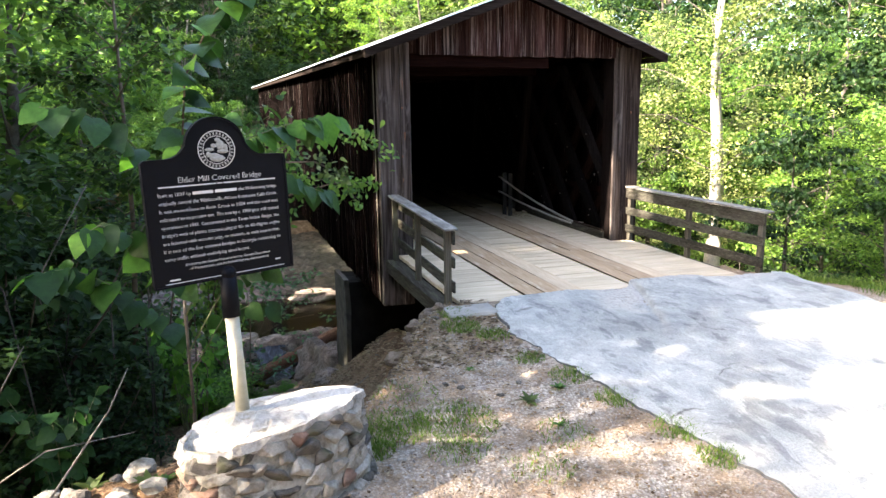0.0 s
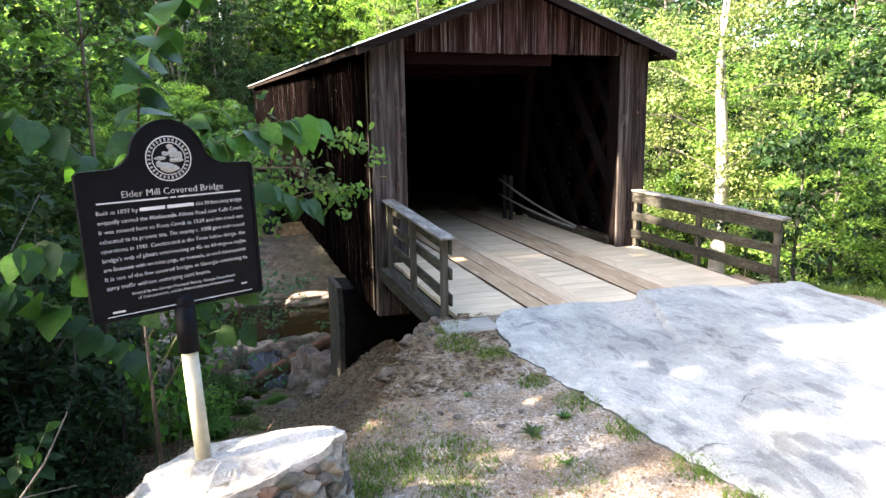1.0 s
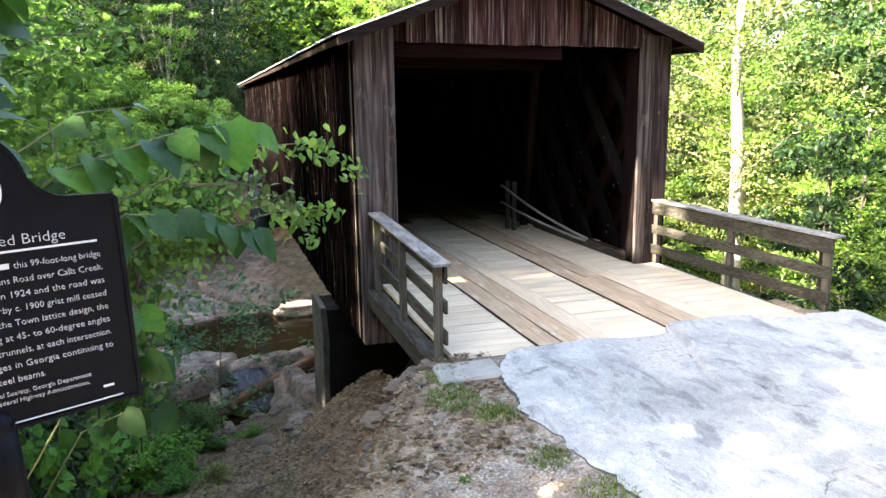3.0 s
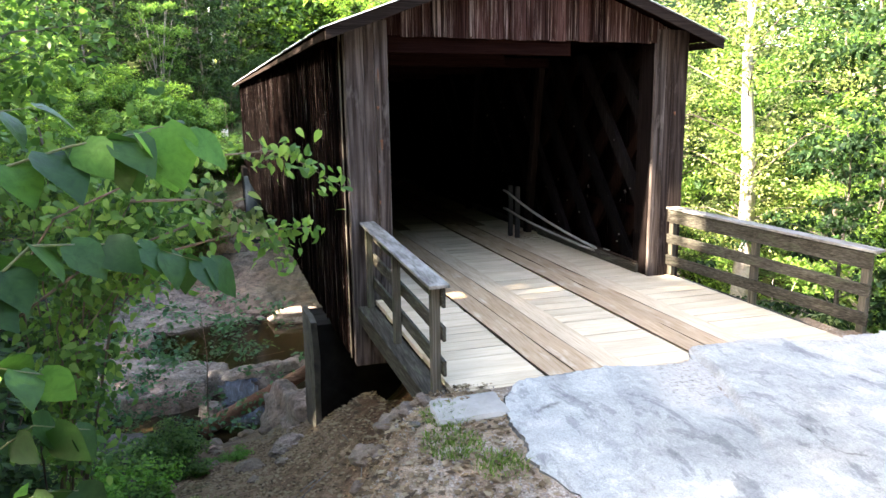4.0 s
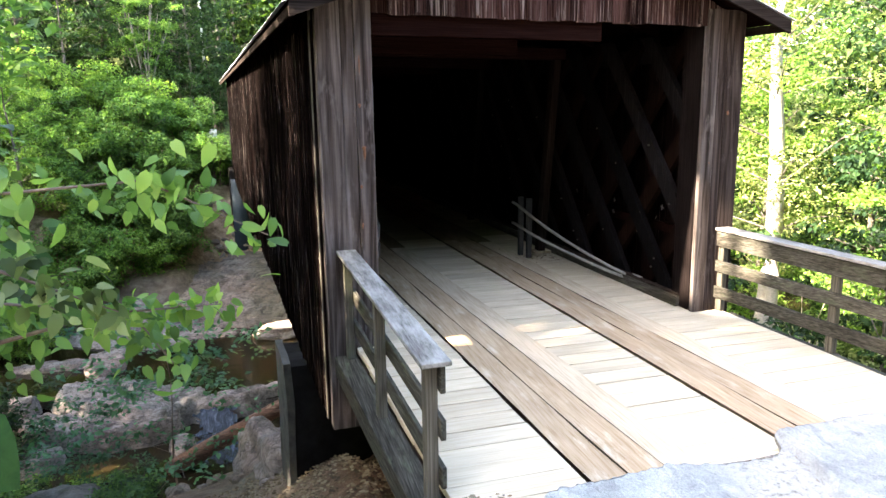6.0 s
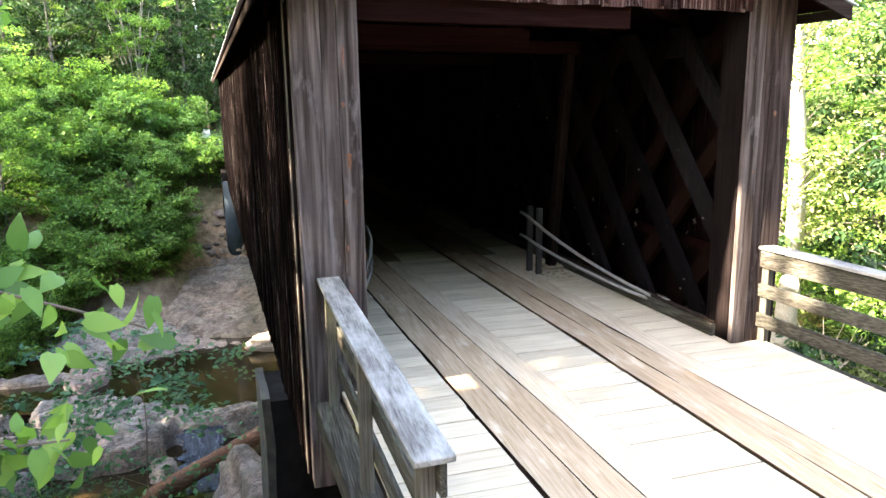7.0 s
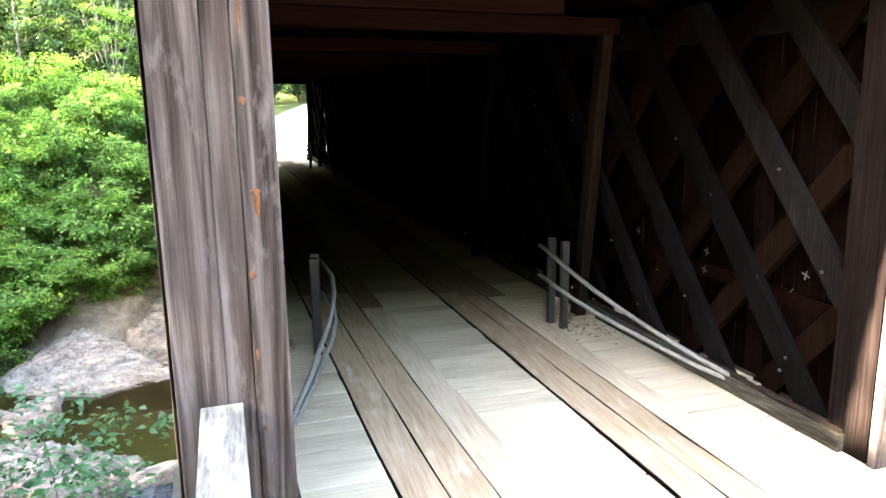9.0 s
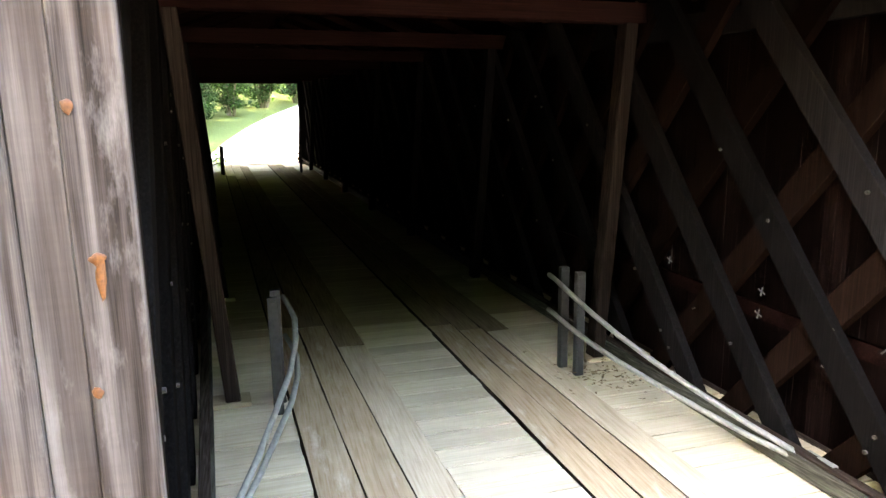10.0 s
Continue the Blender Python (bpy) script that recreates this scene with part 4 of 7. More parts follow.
# tie beams, braces and struts
for k in range(8):
    yy = Y0 + 4.2 + 3.75 * k
    long_box("tie_beam", M_BEAM, bridge, (2.75, yy - 0.1, 3.86), (8.2, yy + 0.1, 4.08))
    for side in (-1, 1):
        bm = bmesh.new()
        vs = add_box(bm, (-0.075, -0.09, 0.03), (0.075, 0.09, 3.9), bevel=0.01)
        for v in bm.verts:
            v.co.x += side * 0.3 * (v.co.z / 3.9)
        bridge_part("strut", bm, M_TRUSS if k else M_STRUT, bridge, (XC + side * 2.07, yy, 0.02))
        if k < 2:
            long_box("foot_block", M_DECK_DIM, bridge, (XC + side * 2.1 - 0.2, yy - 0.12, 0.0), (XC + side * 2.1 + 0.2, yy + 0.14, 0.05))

# floor: cross planks, and two running strips of three planks
deck = base_part("deck", M_CHORD, bridge, (4.4, 9.4, -0.34), (4.6, Y1, -0.08), "sun-bleached cross planks under two brown wheel strips")
def cross_plank(w, x0, x1, t=0.07):
    bm = bmesh.new()
    add_box(bm, (x0, -w / 2, -t), (x1, w / 2, 0.0), bevel=0.002)
    return bm


# cross planks on both sides of the two wheel strips
for x0, x1 in ((-2.67, 3.925 - XC), (5.04 - XC, 5.968 - XC), (7.01 - XC, 2.82)):
    dp = [bridge_part("deck_plank", cross_plank(0.268 + 0.002 * k, x0, x1), M_DECK, deck, (XC, 9.33 + 0.279 * k, -0.002)) for k in range(3)]
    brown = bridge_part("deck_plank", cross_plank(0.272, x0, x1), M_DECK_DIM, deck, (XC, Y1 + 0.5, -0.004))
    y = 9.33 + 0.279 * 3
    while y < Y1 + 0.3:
        # deeper planks take the darker copy: the tunnel's shade, put into colour
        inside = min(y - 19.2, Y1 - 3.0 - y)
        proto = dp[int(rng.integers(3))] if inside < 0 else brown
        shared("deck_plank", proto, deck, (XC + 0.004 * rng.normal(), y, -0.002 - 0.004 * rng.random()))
        y += 0.279 + (0.013 if rng.random() < 0.4 else 0.002)
for x0, x1 in ((3.8, 5.15), (5.85, 7.1)):
    long_box("bearer", M_CHORD, bridge, (x0, 9.34, -0.115), (x1, Y1, -0.078))
STRIPS = [(3.95, 4.29), (4.308, 4.66), (4.678, 5.025), (5.995, 6.32), (6.338, 6.655), (6.672, 6.995)]
for x0, x1 in STRIPS:
    y = 9.30 + 0.12 * rng.random()
    while y < Y1:
        ln = (8.9 if y < 10 else 5.6) + 1.2 * rng.random()
        y1 = min(y + ln, Y1 + 0.2)
        bm = bmesh.new()
        segs = 14
        top, bot = [], []
        for s in range(segs + 1):
            yy = y + (y1 - y - 0.014) * s / segs
            w0, w1 = 0.0035 * rng.normal(), 0.0035 * rng.normal()
            zt = 0.016 + 0.004 * rng.normal()
            top.append((bm.verts.new((w0, yy - y, zt)), bm.verts.new((x1 + w1 - x0, yy - y, zt + 0.003 * rng.normal()))))
            bot.append((bm.verts.new((w0 + 0.085, yy - y, -0.074)), bm.verts.new((x1 + w1 - x0 - 0.012, yy - y, -0.074))))
        for s in range(segs):
            a, b_, c, d = top[s], top[s + 1], bot[s], bot[s + 1]
            bm.faces.new((a[0], a[1], b_[1], b_[0]))
            bm.faces.new((a[0], b_[0], d[0], c[0]))
            bm.faces.new((a[1], c[1], d[1], b_[1]))
            bm.faces.new((c[0], d[0], d[1], c[1]))
        bm.faces.new((top[0][0], bot[0][0], bot[0][1], top[0][1]))
        bm.faces.new((top[-1][0], top[-1][1], bot[-1][1], bot[-1][0]))
        # runners deep inside take their darker copy too, as painted shade
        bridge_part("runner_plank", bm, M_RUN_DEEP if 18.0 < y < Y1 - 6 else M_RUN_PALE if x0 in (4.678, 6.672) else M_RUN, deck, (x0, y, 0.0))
        y = y1
# floor beams and bottom edge
for k in range(12):
    yy = 9.5 + 3.0 * k
    long_box("floor_beam", M_CHORD, bridge, (2.6, yy - 0.12, -0.42), (8.3, yy + 0.12, -0.08))
for xx in (2.72, 4.4, 5.96, 8.2):
    long_box("stringer", M_CHORD, bridge, (xx - 0.09, 9.32, -0.36), (xx + 0.09, Y1, -0.119))
# curbs at the trusses
for side in (-1, 1):
    xq = XC + side * 2.32
    long_box("curb", M_RAIL, bridge, (xq - 0.05, Y0 + 0.28, 0.0), (xq + 0.05, Y1, 0.17))


def pipe_guard(side, far=False):
    def at(y):
        return 2 * 28.25 - y if far else y
    g = hub("pipe_guard", "bent grey pipe guard rail on steel posts beside the truss", "guard rail", shear((XC + side * 1.65, at(17.0), 0)), group="pipe guards")
    def loc(p):
        return shear((p[0], at(p[1]), p[2])) - g.location
    for yy, dx in ((17.12, 0.0), (16.86, 0.05)):
        bm = bmesh.new()
        c = loc((XC + side * (1.6 + dx), yy, 0))
        add_box(bm, (c.x - 0.05, c.y - 0.04, c.z - 0.05), (c.x + 0.05, c.y + 0.04, c.z + 1.19), bevel=0.004)
        add_box(bm, (c.x - 0.035, c.y - 0.05, c.z + 0.02), (c.x + 0.035, c.y - 0.035, c.z + 1.15))
        part("post", bm, M_GUARDPOST, g)
    run = [(17.3, 1.51), (17.1, 1.49), (16.75, 1.46), (16.4, 1.5), (16.05, 1.6), (15.7, 1.76), (15.3, 1.94), (14.9, 2.14), (14.5, 2.36)]
    for name, zs in (("upper_pipe", (1.06, 1.05, 1.0, 0.89, 0.75, 0.59, 0.43, 0.28, 0.14)), ("lower_pipe", (0.64, 0.64, 0.62, 0.56, 0.48, 0.38, 0.28, 0.18, 0.1))):
        bm = bmesh.new()
        tube(bm, [loc((XC + side * o, y, z)) for (y, o), z in zip(run, zs)], 0.027, 8)
        part(name, bm, M_PIPE, g)
    bm = bmesh.new()
    c = loc((XC + side * 2.38, 14.42, 0.1))
    add_box(bm, (c.x - 0.03, c.y - 0.16, c.z - 0.1), (c.x + 0.03, c.y + 0.12, c.z + 0.1), bevel=0.005)
    part("anchor_plate", bm, M_PIPE, g)
    return g


for side in (1, -1):
    pipe_guard(side)
    pipe_guard(side, True)


# ---- open railings at the approach ----
def railing(name_label, far, near, out, n_posts):
    """Three boards and a cap between posts. far and near: the ends of the top at deck level; out: the side away from the road."""
    far, near = Vector(far), Vector(near)
    g = hub("railing", name_label, "railing", near, group="approach railings")
    d = far - near
    ln = d.length
    run = d.normalized()
    flat = Vector((run.x, run.y, 0)).normalized()
    side = Vector((-flat.y, flat.x, 0)) * out
    def frame_at(s, off, z):
        return run * s + side * off + Vector((0, 0, z))
    def bar(name, s0, s1, off0, off1, z0, z1, mat, label="", bevel=0.006):
        bm = bmesh.new()
        add_box(bm, (0, 0, 0), (1, 1, 1), bevel=0)
        for v in bm.verts:
            s, o, z = v.co
            v.co = frame_at(s0 + (s1 - s0) * s, off0 + (off1 - off0) * o, z0 + (z1 - z0) * z)
        bmesh.ops.recalc_face_normals(bm, faces=bm.faces)
        bmesh.ops.bevel(bm, geom=list(bm.edges), offset=bevel, segments=1, affect="EDGES")
        return part(name, bm, mat, g, label)
    for k in range(n_posts):
        s = 0.06 + (ln - 0.2) * k / (n_posts - 1)
        bar("post", s, s + 0.1, 0.0, 0.1, -0.3, 1.13, M_RAILPOST)
    for z0, z1 in ((0.9, 1.12), (0.52, 0.69), (0.12, 0.3)):
        bar("rail_board", 0.0, ln, -0.045, -0.003, z0, z1, M_RAIL)
    bar("cap", -0.05, ln + 0.02, -0.08, 0.16, 1.135, 1.175, M_CAP, "dark cap board blotched with pale lichen")
    return g


railing("grey weathered wooden railing with a lichen-blotched cap board", (2.74, 12.98, 0.1), (2.9, 9.5, -0.12), 1, 3)
railing("grey weathered wooden railing flaring from the portal post", (8.2, 13.05, 0.08), (8.88, 9.5, -0.15), -1, 3)
long_box("edge_beam", M_RAIL, bridge, (2.5, 9.3, -0.33), (2.77, 12.98, -0.075), "pale weathered beam along the deck edge")
long_box("edge_beam", M_RAIL, bridge, (8.3, 9.35, -0.28), (8.5, 12.98, -0.06))

bm = bmesh.new()
add_box(bm, (2.62, 8.72, -0.42), (3.42, 9.3, -0.135), bevel=0.03)
bmesh.ops.subdivide_edges(bm, edges=list(bm.edges), cuts=5, use_grid_fill=True)
for v in bm.verts:
    v.co += noise.noise_vector(v.co * 5) * 0.025
tagged(link("sill", bm, M_SLAB), "pale broken concrete sill at the corner of the deck", "sill", kind="structure")

# resinous knots and streaks on the portal posts
for x, z, w, h in ((2.974, 2.45, 0.013, 0.075), (2.968, 2.52, 0.021, 0.022), (2.923, 2.05, 0.014, 0.022), (2.93, 3.02, 0.016, 0.026), (2.942, 1.11, 0.012, 0.018), (2.923, 1.57, 0.007, 0.04), (2.945, 3.5, 0.007, 0.12), (7.93, 2.2, 0.015, 0.03), (8.2, 2.9, 0.018, 0.03)):
    bm = bmesh.new()
    r = bmesh.ops.create_uvsphere(bm, u_segments=12, v_segments=8, radius=1)
    for v in r["verts"]:
        k = 1 + 0.35 * noise.noise((v.co.x * 1.7 + x * 9, v.co.z * 1.7, z * 5))
        v.co = Vector((v.co.x * w * k * (1.2 + 0.5 * v.co.z), v.co.y * 0.006, v.co.z * h * k))
    link("knot", bm, M_RESIN, bridge, "orange resin knot", at=(x, 12.972 if x < 5 else 12.985, z))

# ---- pier and abutments under the bridge ----
def rough_block(name, lo, hi, mat, label, category, cuts=8, amp=0.06, skewed=True, kind="structure"):
    bm = bmesh.new()
    add_box(bm, lo, hi)
    bmesh.ops.subdivide_edges(bm, edges=list(bm.edges), cuts=cuts, use_grid_fill=True)
    for v in bm.verts:
        n = noise.noise_vector(v.co * 1.7) * amp + noise.noise_vector(v.co * 6.0) * amp * 0.4
        v.co += n
    if skewed:
        for v in bm.verts:
            v.co = shear(v.co)
    ob = link(name, bm, mat)
    return tagged(ob, label, category, kind=kind)


# full width in near-black, standing for the dark hollow behind
rough_block("pier", (2.15, 15.6, -6.2), (8.4, 16.7, -1.22), M_CONC, "near-black old concrete pier, its shade put into the colour", "pier")
# thin added skin that paints the left face as lit
rough_block("pier", (2.08, 15.52, -6.2), (2.2, 16.75, -1.15), M_PIER_EDGE, "pale weathered concrete skin for the pier's sky-lit side", "pier", 6, 0.04)
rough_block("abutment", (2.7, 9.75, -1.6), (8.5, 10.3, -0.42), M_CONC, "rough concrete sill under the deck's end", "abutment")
# set forward in near-black to give the dark hollow over the rock
rough_block("abutment", (2.2, 40.95, -6.0), (8.6, 43.6, -0.5), M_CONC, "concrete abutment at the far bank, coloured near-black as shade", "abutment")
bm = bmesh.new()
tube(bm, [shear((2.62, 40.6, -6.0)), shear((2.62, 40.6, -0.9))], 0.42, 16)
tagged(link("column", bm, M_DARKSTEEL), "blue-grey round steel column under the bridge", "column", kind="structure")


# ---- historical marker ----
def text_mesh(body, width, size):
    cu = bpy.data.curves.new("lettering", "FONT")
    cu.body, cu.size, cu.align_x, cu.resolution_u, cu.extrude, cu.offset = body, size, "CENTER", 2, 0.002, -0.018 * size
    tmp = bpy.data.objects.new("lettering", cu)
    scene.collection.objects.link(tmp)
    bpy.context.view_layer.update()
    me = bpy.data.meshes.new_from_object(tmp.evaluated_get(bpy.context.evaluated_depsgraph_get()))
    bpy.data.objects.remove(tmp)
    bpy.data.curves.remove(cu)
    xs_ = [v.co.x for v in me.vertices]
    w = max(xs_) - min(xs_)
    mid = (max(xs_) + min(xs_)) / 2
    for v in me.vertices:
        v.co.x = (v.co.x - mid) * width / w
    return me


def marker():
    W, HH = 1.055, 0.885
    g = hub("historical_marker", "black cast-metal historical marker with raised silver lettering", "sign", (-0.2455, 4.924, 1.497))
    g.rotation_euler = (0, radians(-1.3), 0.436)
    # outline of the plate with its crest
    right = [(W / 2, 0.0), (W / 2, HH - 0.02), (W / 2 - 0.02, HH)]
    for k in range(9):
        q = k / 8
        right.append((0.385 - 0.163 * q ** 0.75, HH + 0.004 + 0.085 * q ** 2.2))
    for k in range(1, 12):
        a = radians(8 + 82 * k / 11)
        right.append((0.222 * math.cos(a), HH + 0.062 + 0.222 * math.sin(a)))
    outline = right + [(-x, z) for x, z in right[::-1]]
    pts = []
    for p in outline:
        if not pts or (Vector(p) - Vector(pts[-1])).length > 1e-4:
            pts.append(p)
    bm = bmesh.new()
    front = [bm.verts.new((x, -0.02, z)) for x, z in pts]
    back = [bm.verts.new((x, 0.02, z)) for x, z in pts]
    bm.faces.new(front)
    bm.faces.new(back[::-1])
    for k in range(len(pts)):
        a = (k + 1) % len(pts)
        bm.faces.new((front[k], back[k], back[a], front[a]))
    bmesh.ops.recalc_face_normals(bm, faces=bm.faces)
    plate = part("plate", bm, M_BLACK, g)
    # raised rim
    bm = bmesh.new()
    inner = [(x * 0.972, 0.012 + z * 0.978) for x, z in pts]
    rings = []
    for dy, ring in ((-0.021, pts), (-0.029, pts), (-0.029, inner), (-0.0205, inner)):
        rings.append([bm.verts.new((x, dy, z)) for x, z in ring])
    for a, b_ in zip(rings, rings[1:]):
        for k in range(len(pts)):
            q = (k + 1) % len(pts)
            bm.faces.new((a[k], a[q], b_[q], b_[k]))
    bmesh.ops.recalc_face_normals(bm, faces=bm.faces)
    part("rim", bm, M_BLACK, plate)

    def letters(body, width, size, x, z):
        me = text_mesh(body, width, size)
        me.materials.append(M_SILVER)
        ob = new("lettering", me)
        ob.parent = plate
        ob.location = (x, -0.0225, z)
        ob.rotation_euler = (radians(90), 0, 0)

    def bar(x0, x1, z0, z1, name="bar"):
        bm = bmesh.new()
        add_box(bm, (x0, -0.026, z0), (x1, -0.019, z1))
        part(name, bm, M_SILVER, plate)

    letters("Elder Mill Covered Bridge", 0.61, 0.058, 0.015, 0.722)
    bar(-0.43, -0.03, 0.695, 0.703, "rule")
    bar(0.03, 0.43, 0.695, 0.703, "rule")
    for dx in (-0.012, 0.0, 0.012):
        bar(dx - 0.004, dx + 0.004, 0.695, 0.703, "rule_dot")
    lines = ["originally carried the Watkinsville-Athens Road over Calls Creek.", "It was moved here to Rose Creek in 1924 and the road was",
             "relocated to its present site. The nearby c. 1900 grist mill ceased", "operations in 1941. Constructed in the Town lattice design, the",
             "bridge's web of planks crisscrossing at 45- to 60-degree angles", "are fastened with wooden pegs, or trunnels, at each intersection.",
             "It is one of the few covered bridges in Georgia continuing to"]
    z = 0.632
    letters("Built in 1897 by", 0.225, 0.036, -0.325, z)
    bar(-0.2, -0.055, z + 0.002, z + 0.022)
    bar(-0.04, 0.12, z + 0.002, z + 0.022)
    letters("this 99-foot-long bridge", 0.3, 0.036, 0.285, z)
    for body in lines:
        z -= 0.0555
        letters(body, 0.875, 0.036, 0.0, z)
    z -= 0.0555
    letters("carry traffic without underlying steel beams.", 0.62, 0.036, -0.127, z)
    letters("Erected by the Georgia Historical Society, Georgia Department", 0.64, 0.026, 0.02, z - 0.05)
    letters("of Transportation, and the Federal Highway Administration.", 0.6, 0.026, 0.03, z - 0.082)
    bar(-0.42, -0.35, 0.045, 0.055)
    bar(0.38, 0.42, 0.075, 0.083)
    bar(-0.45, 0.45, 0.024, 0.028, "rule")
    # round seal: ring and plain raised shapes
    cz = HH + 0.05
    bm = bmesh.new()
    for r0, r1 in ((0.13, 0.136), (0.096, 0.1)):
        ra = [bm.verts.new((r0 * math.cos(a), -0.026, cz + r0 * math.sin(a))) for a in np.linspace(0, 2 * math.pi, 48, endpoint=False)]
        rb = [bm.verts.new((r1 * math.cos(a), -0.026, cz + r1 * math.sin(a))) for a in np.linspace(0, 2 * math.pi, 48, endpoint=False)]
        for k in range(48):
            bm.faces.new((ra[k], ra[(k + 1) % 48], rb[(k + 1) % 48], rb[k]))
    part("seal_ring", bm, M_SILVER, plate)
    for k in range(30):
        a = 2 * math.pi * k / 30
        bm = bmesh.new()
        m = Matrix.Translation((0.115 * math.cos(a), 0, cz + 0.115 * math.sin(a))) @ Matrix.Rotation(-a + radians(90), 4, "Y")
        add_box(bm, (-0.005, -0.024, -0.009), (0.005, -0.019, 0.009), m)
        part("seal_bar", bm, M_SEAL, plate)
    for cx, cy, rx, rz in ((0.0, -0.06, 0.06, 0.022), (0.028, 0.035, 0.03, 0.034), (-0.05, 0.004, 0.036, 0.012), (0.045, -0.012, 0.042, 0.014), (-0.03, -0.035, 0.05, 0.013), (0.012, 0.072, 0.02, 0.014), (0.066, 0.012, 0.018, 0.03), (-0.018, 0.03, 0.02, 0.014), (-0.06, -0.03, 0.02, 0.02)):
        bm = bmesh.new()
        r = bmesh.ops.create_uvsphere(bm, u_segments=14, v_segments=8, radius=1)
        for v in r["verts"]:
            w = 1 + 0.3 * noise.noise((v.co.x * 2 + cx * 40, v.co.z * 2, cy * 40))
            v.co = Vector((cx + rx * v.co.x * w, -0.02 + 0.011 * v.co.y, cz + cy + rz * v.co.z * w))
        part("seal_relief", bm, M_SEAL, plate)
    # post and collar
    bm = bmesh.new()
    tube(bm, [(0.0, 0.0, 0.03), (0.0, 0.0, -0.16), (0.0, 0.0, -0.3)], [0.062, 0.064, 0.066], 20)
    bmesh.ops.create_uvsphere(bm, u_segments=20, v_segments=10, radius=0.06, matrix=Matrix.Translation((0, -0.01, 0.03)))
    part("collar", bm, M_BLACK, g, "black cast collar under the plate")
    bm = bmesh.new()
    tube(bm, [(0.0, 0.0, -0.29), (0.022, 0.02, -1.1)], 0.052, 20)
    part("pole", bm, M_POLE, g, "pale painted round pole")
    return g


marker()


# ---- stones ----
def stone_mesh(bm, size, seed, at=(0, 0, 0), flat=0.0, sub=2, rough=0.35, turn=0.0, chop=0.0):
    r = bmesh.ops.create_icosphere(bm, subdivisions=sub, radius=1)
    rot = Matrix.Rotation(turn, 3, "Z")
    for v in r["verts"]:
        p = v.co.copy()
        n = noise.noise(p * 1.1 + Vector((seed, seed * 0.7, 0))) * rough + noise.noise(p * 2.7 + Vector((0, seed, seed))) * rough * 0.45 + noise.noise(p * 7.0 + Vector((seed, 0, seed))) * rough * 0.14
        p *= 1 + n
        if chop:
            p.z = min(p.z, chop + 0.12 * noise.noise(p * 3 + Vector((seed, 0, 0))))
        p = Vector((p.x * size[0], p.y * size[1], p.z * size[2]))
        v.co = rot @ p + Vector(at)
    return r["verts"]


def rock(name, label, size, at, seed, mat, sub=3, rough=0.35, turn=0.0, chop=0.0, category="rock", group=""):
    bm = bmesh.new()
    stone_mesh(bm, size, seed, (0, 0, 0), sub=sub, rough=rough, turn=turn, chop=chop)
    for f in bm.faces:
        f.smooth = sub > 3
    ob = link(name, bm, mat, at=at)
    return tagged(ob, label, category, group)


TOP = [(0.66, 5.1), (0.3, 5.22), (-0.25, 5.2), (-0.48, 5.05), (-0.58, 4.85), (-0.58, 4.5), (-0.26, 4.42), (0.22, 4.6), (0.6, 4.86)]
FOOT = [(0.84, 5.2), (0.5, 5.5), (-0.3, 5.5), (-0.62, 5.2), (-0.7, 4.85), (-0.66, 4.32), (-0.26, 4.22), (0.32, 4.46), (0.74, 4.8)]


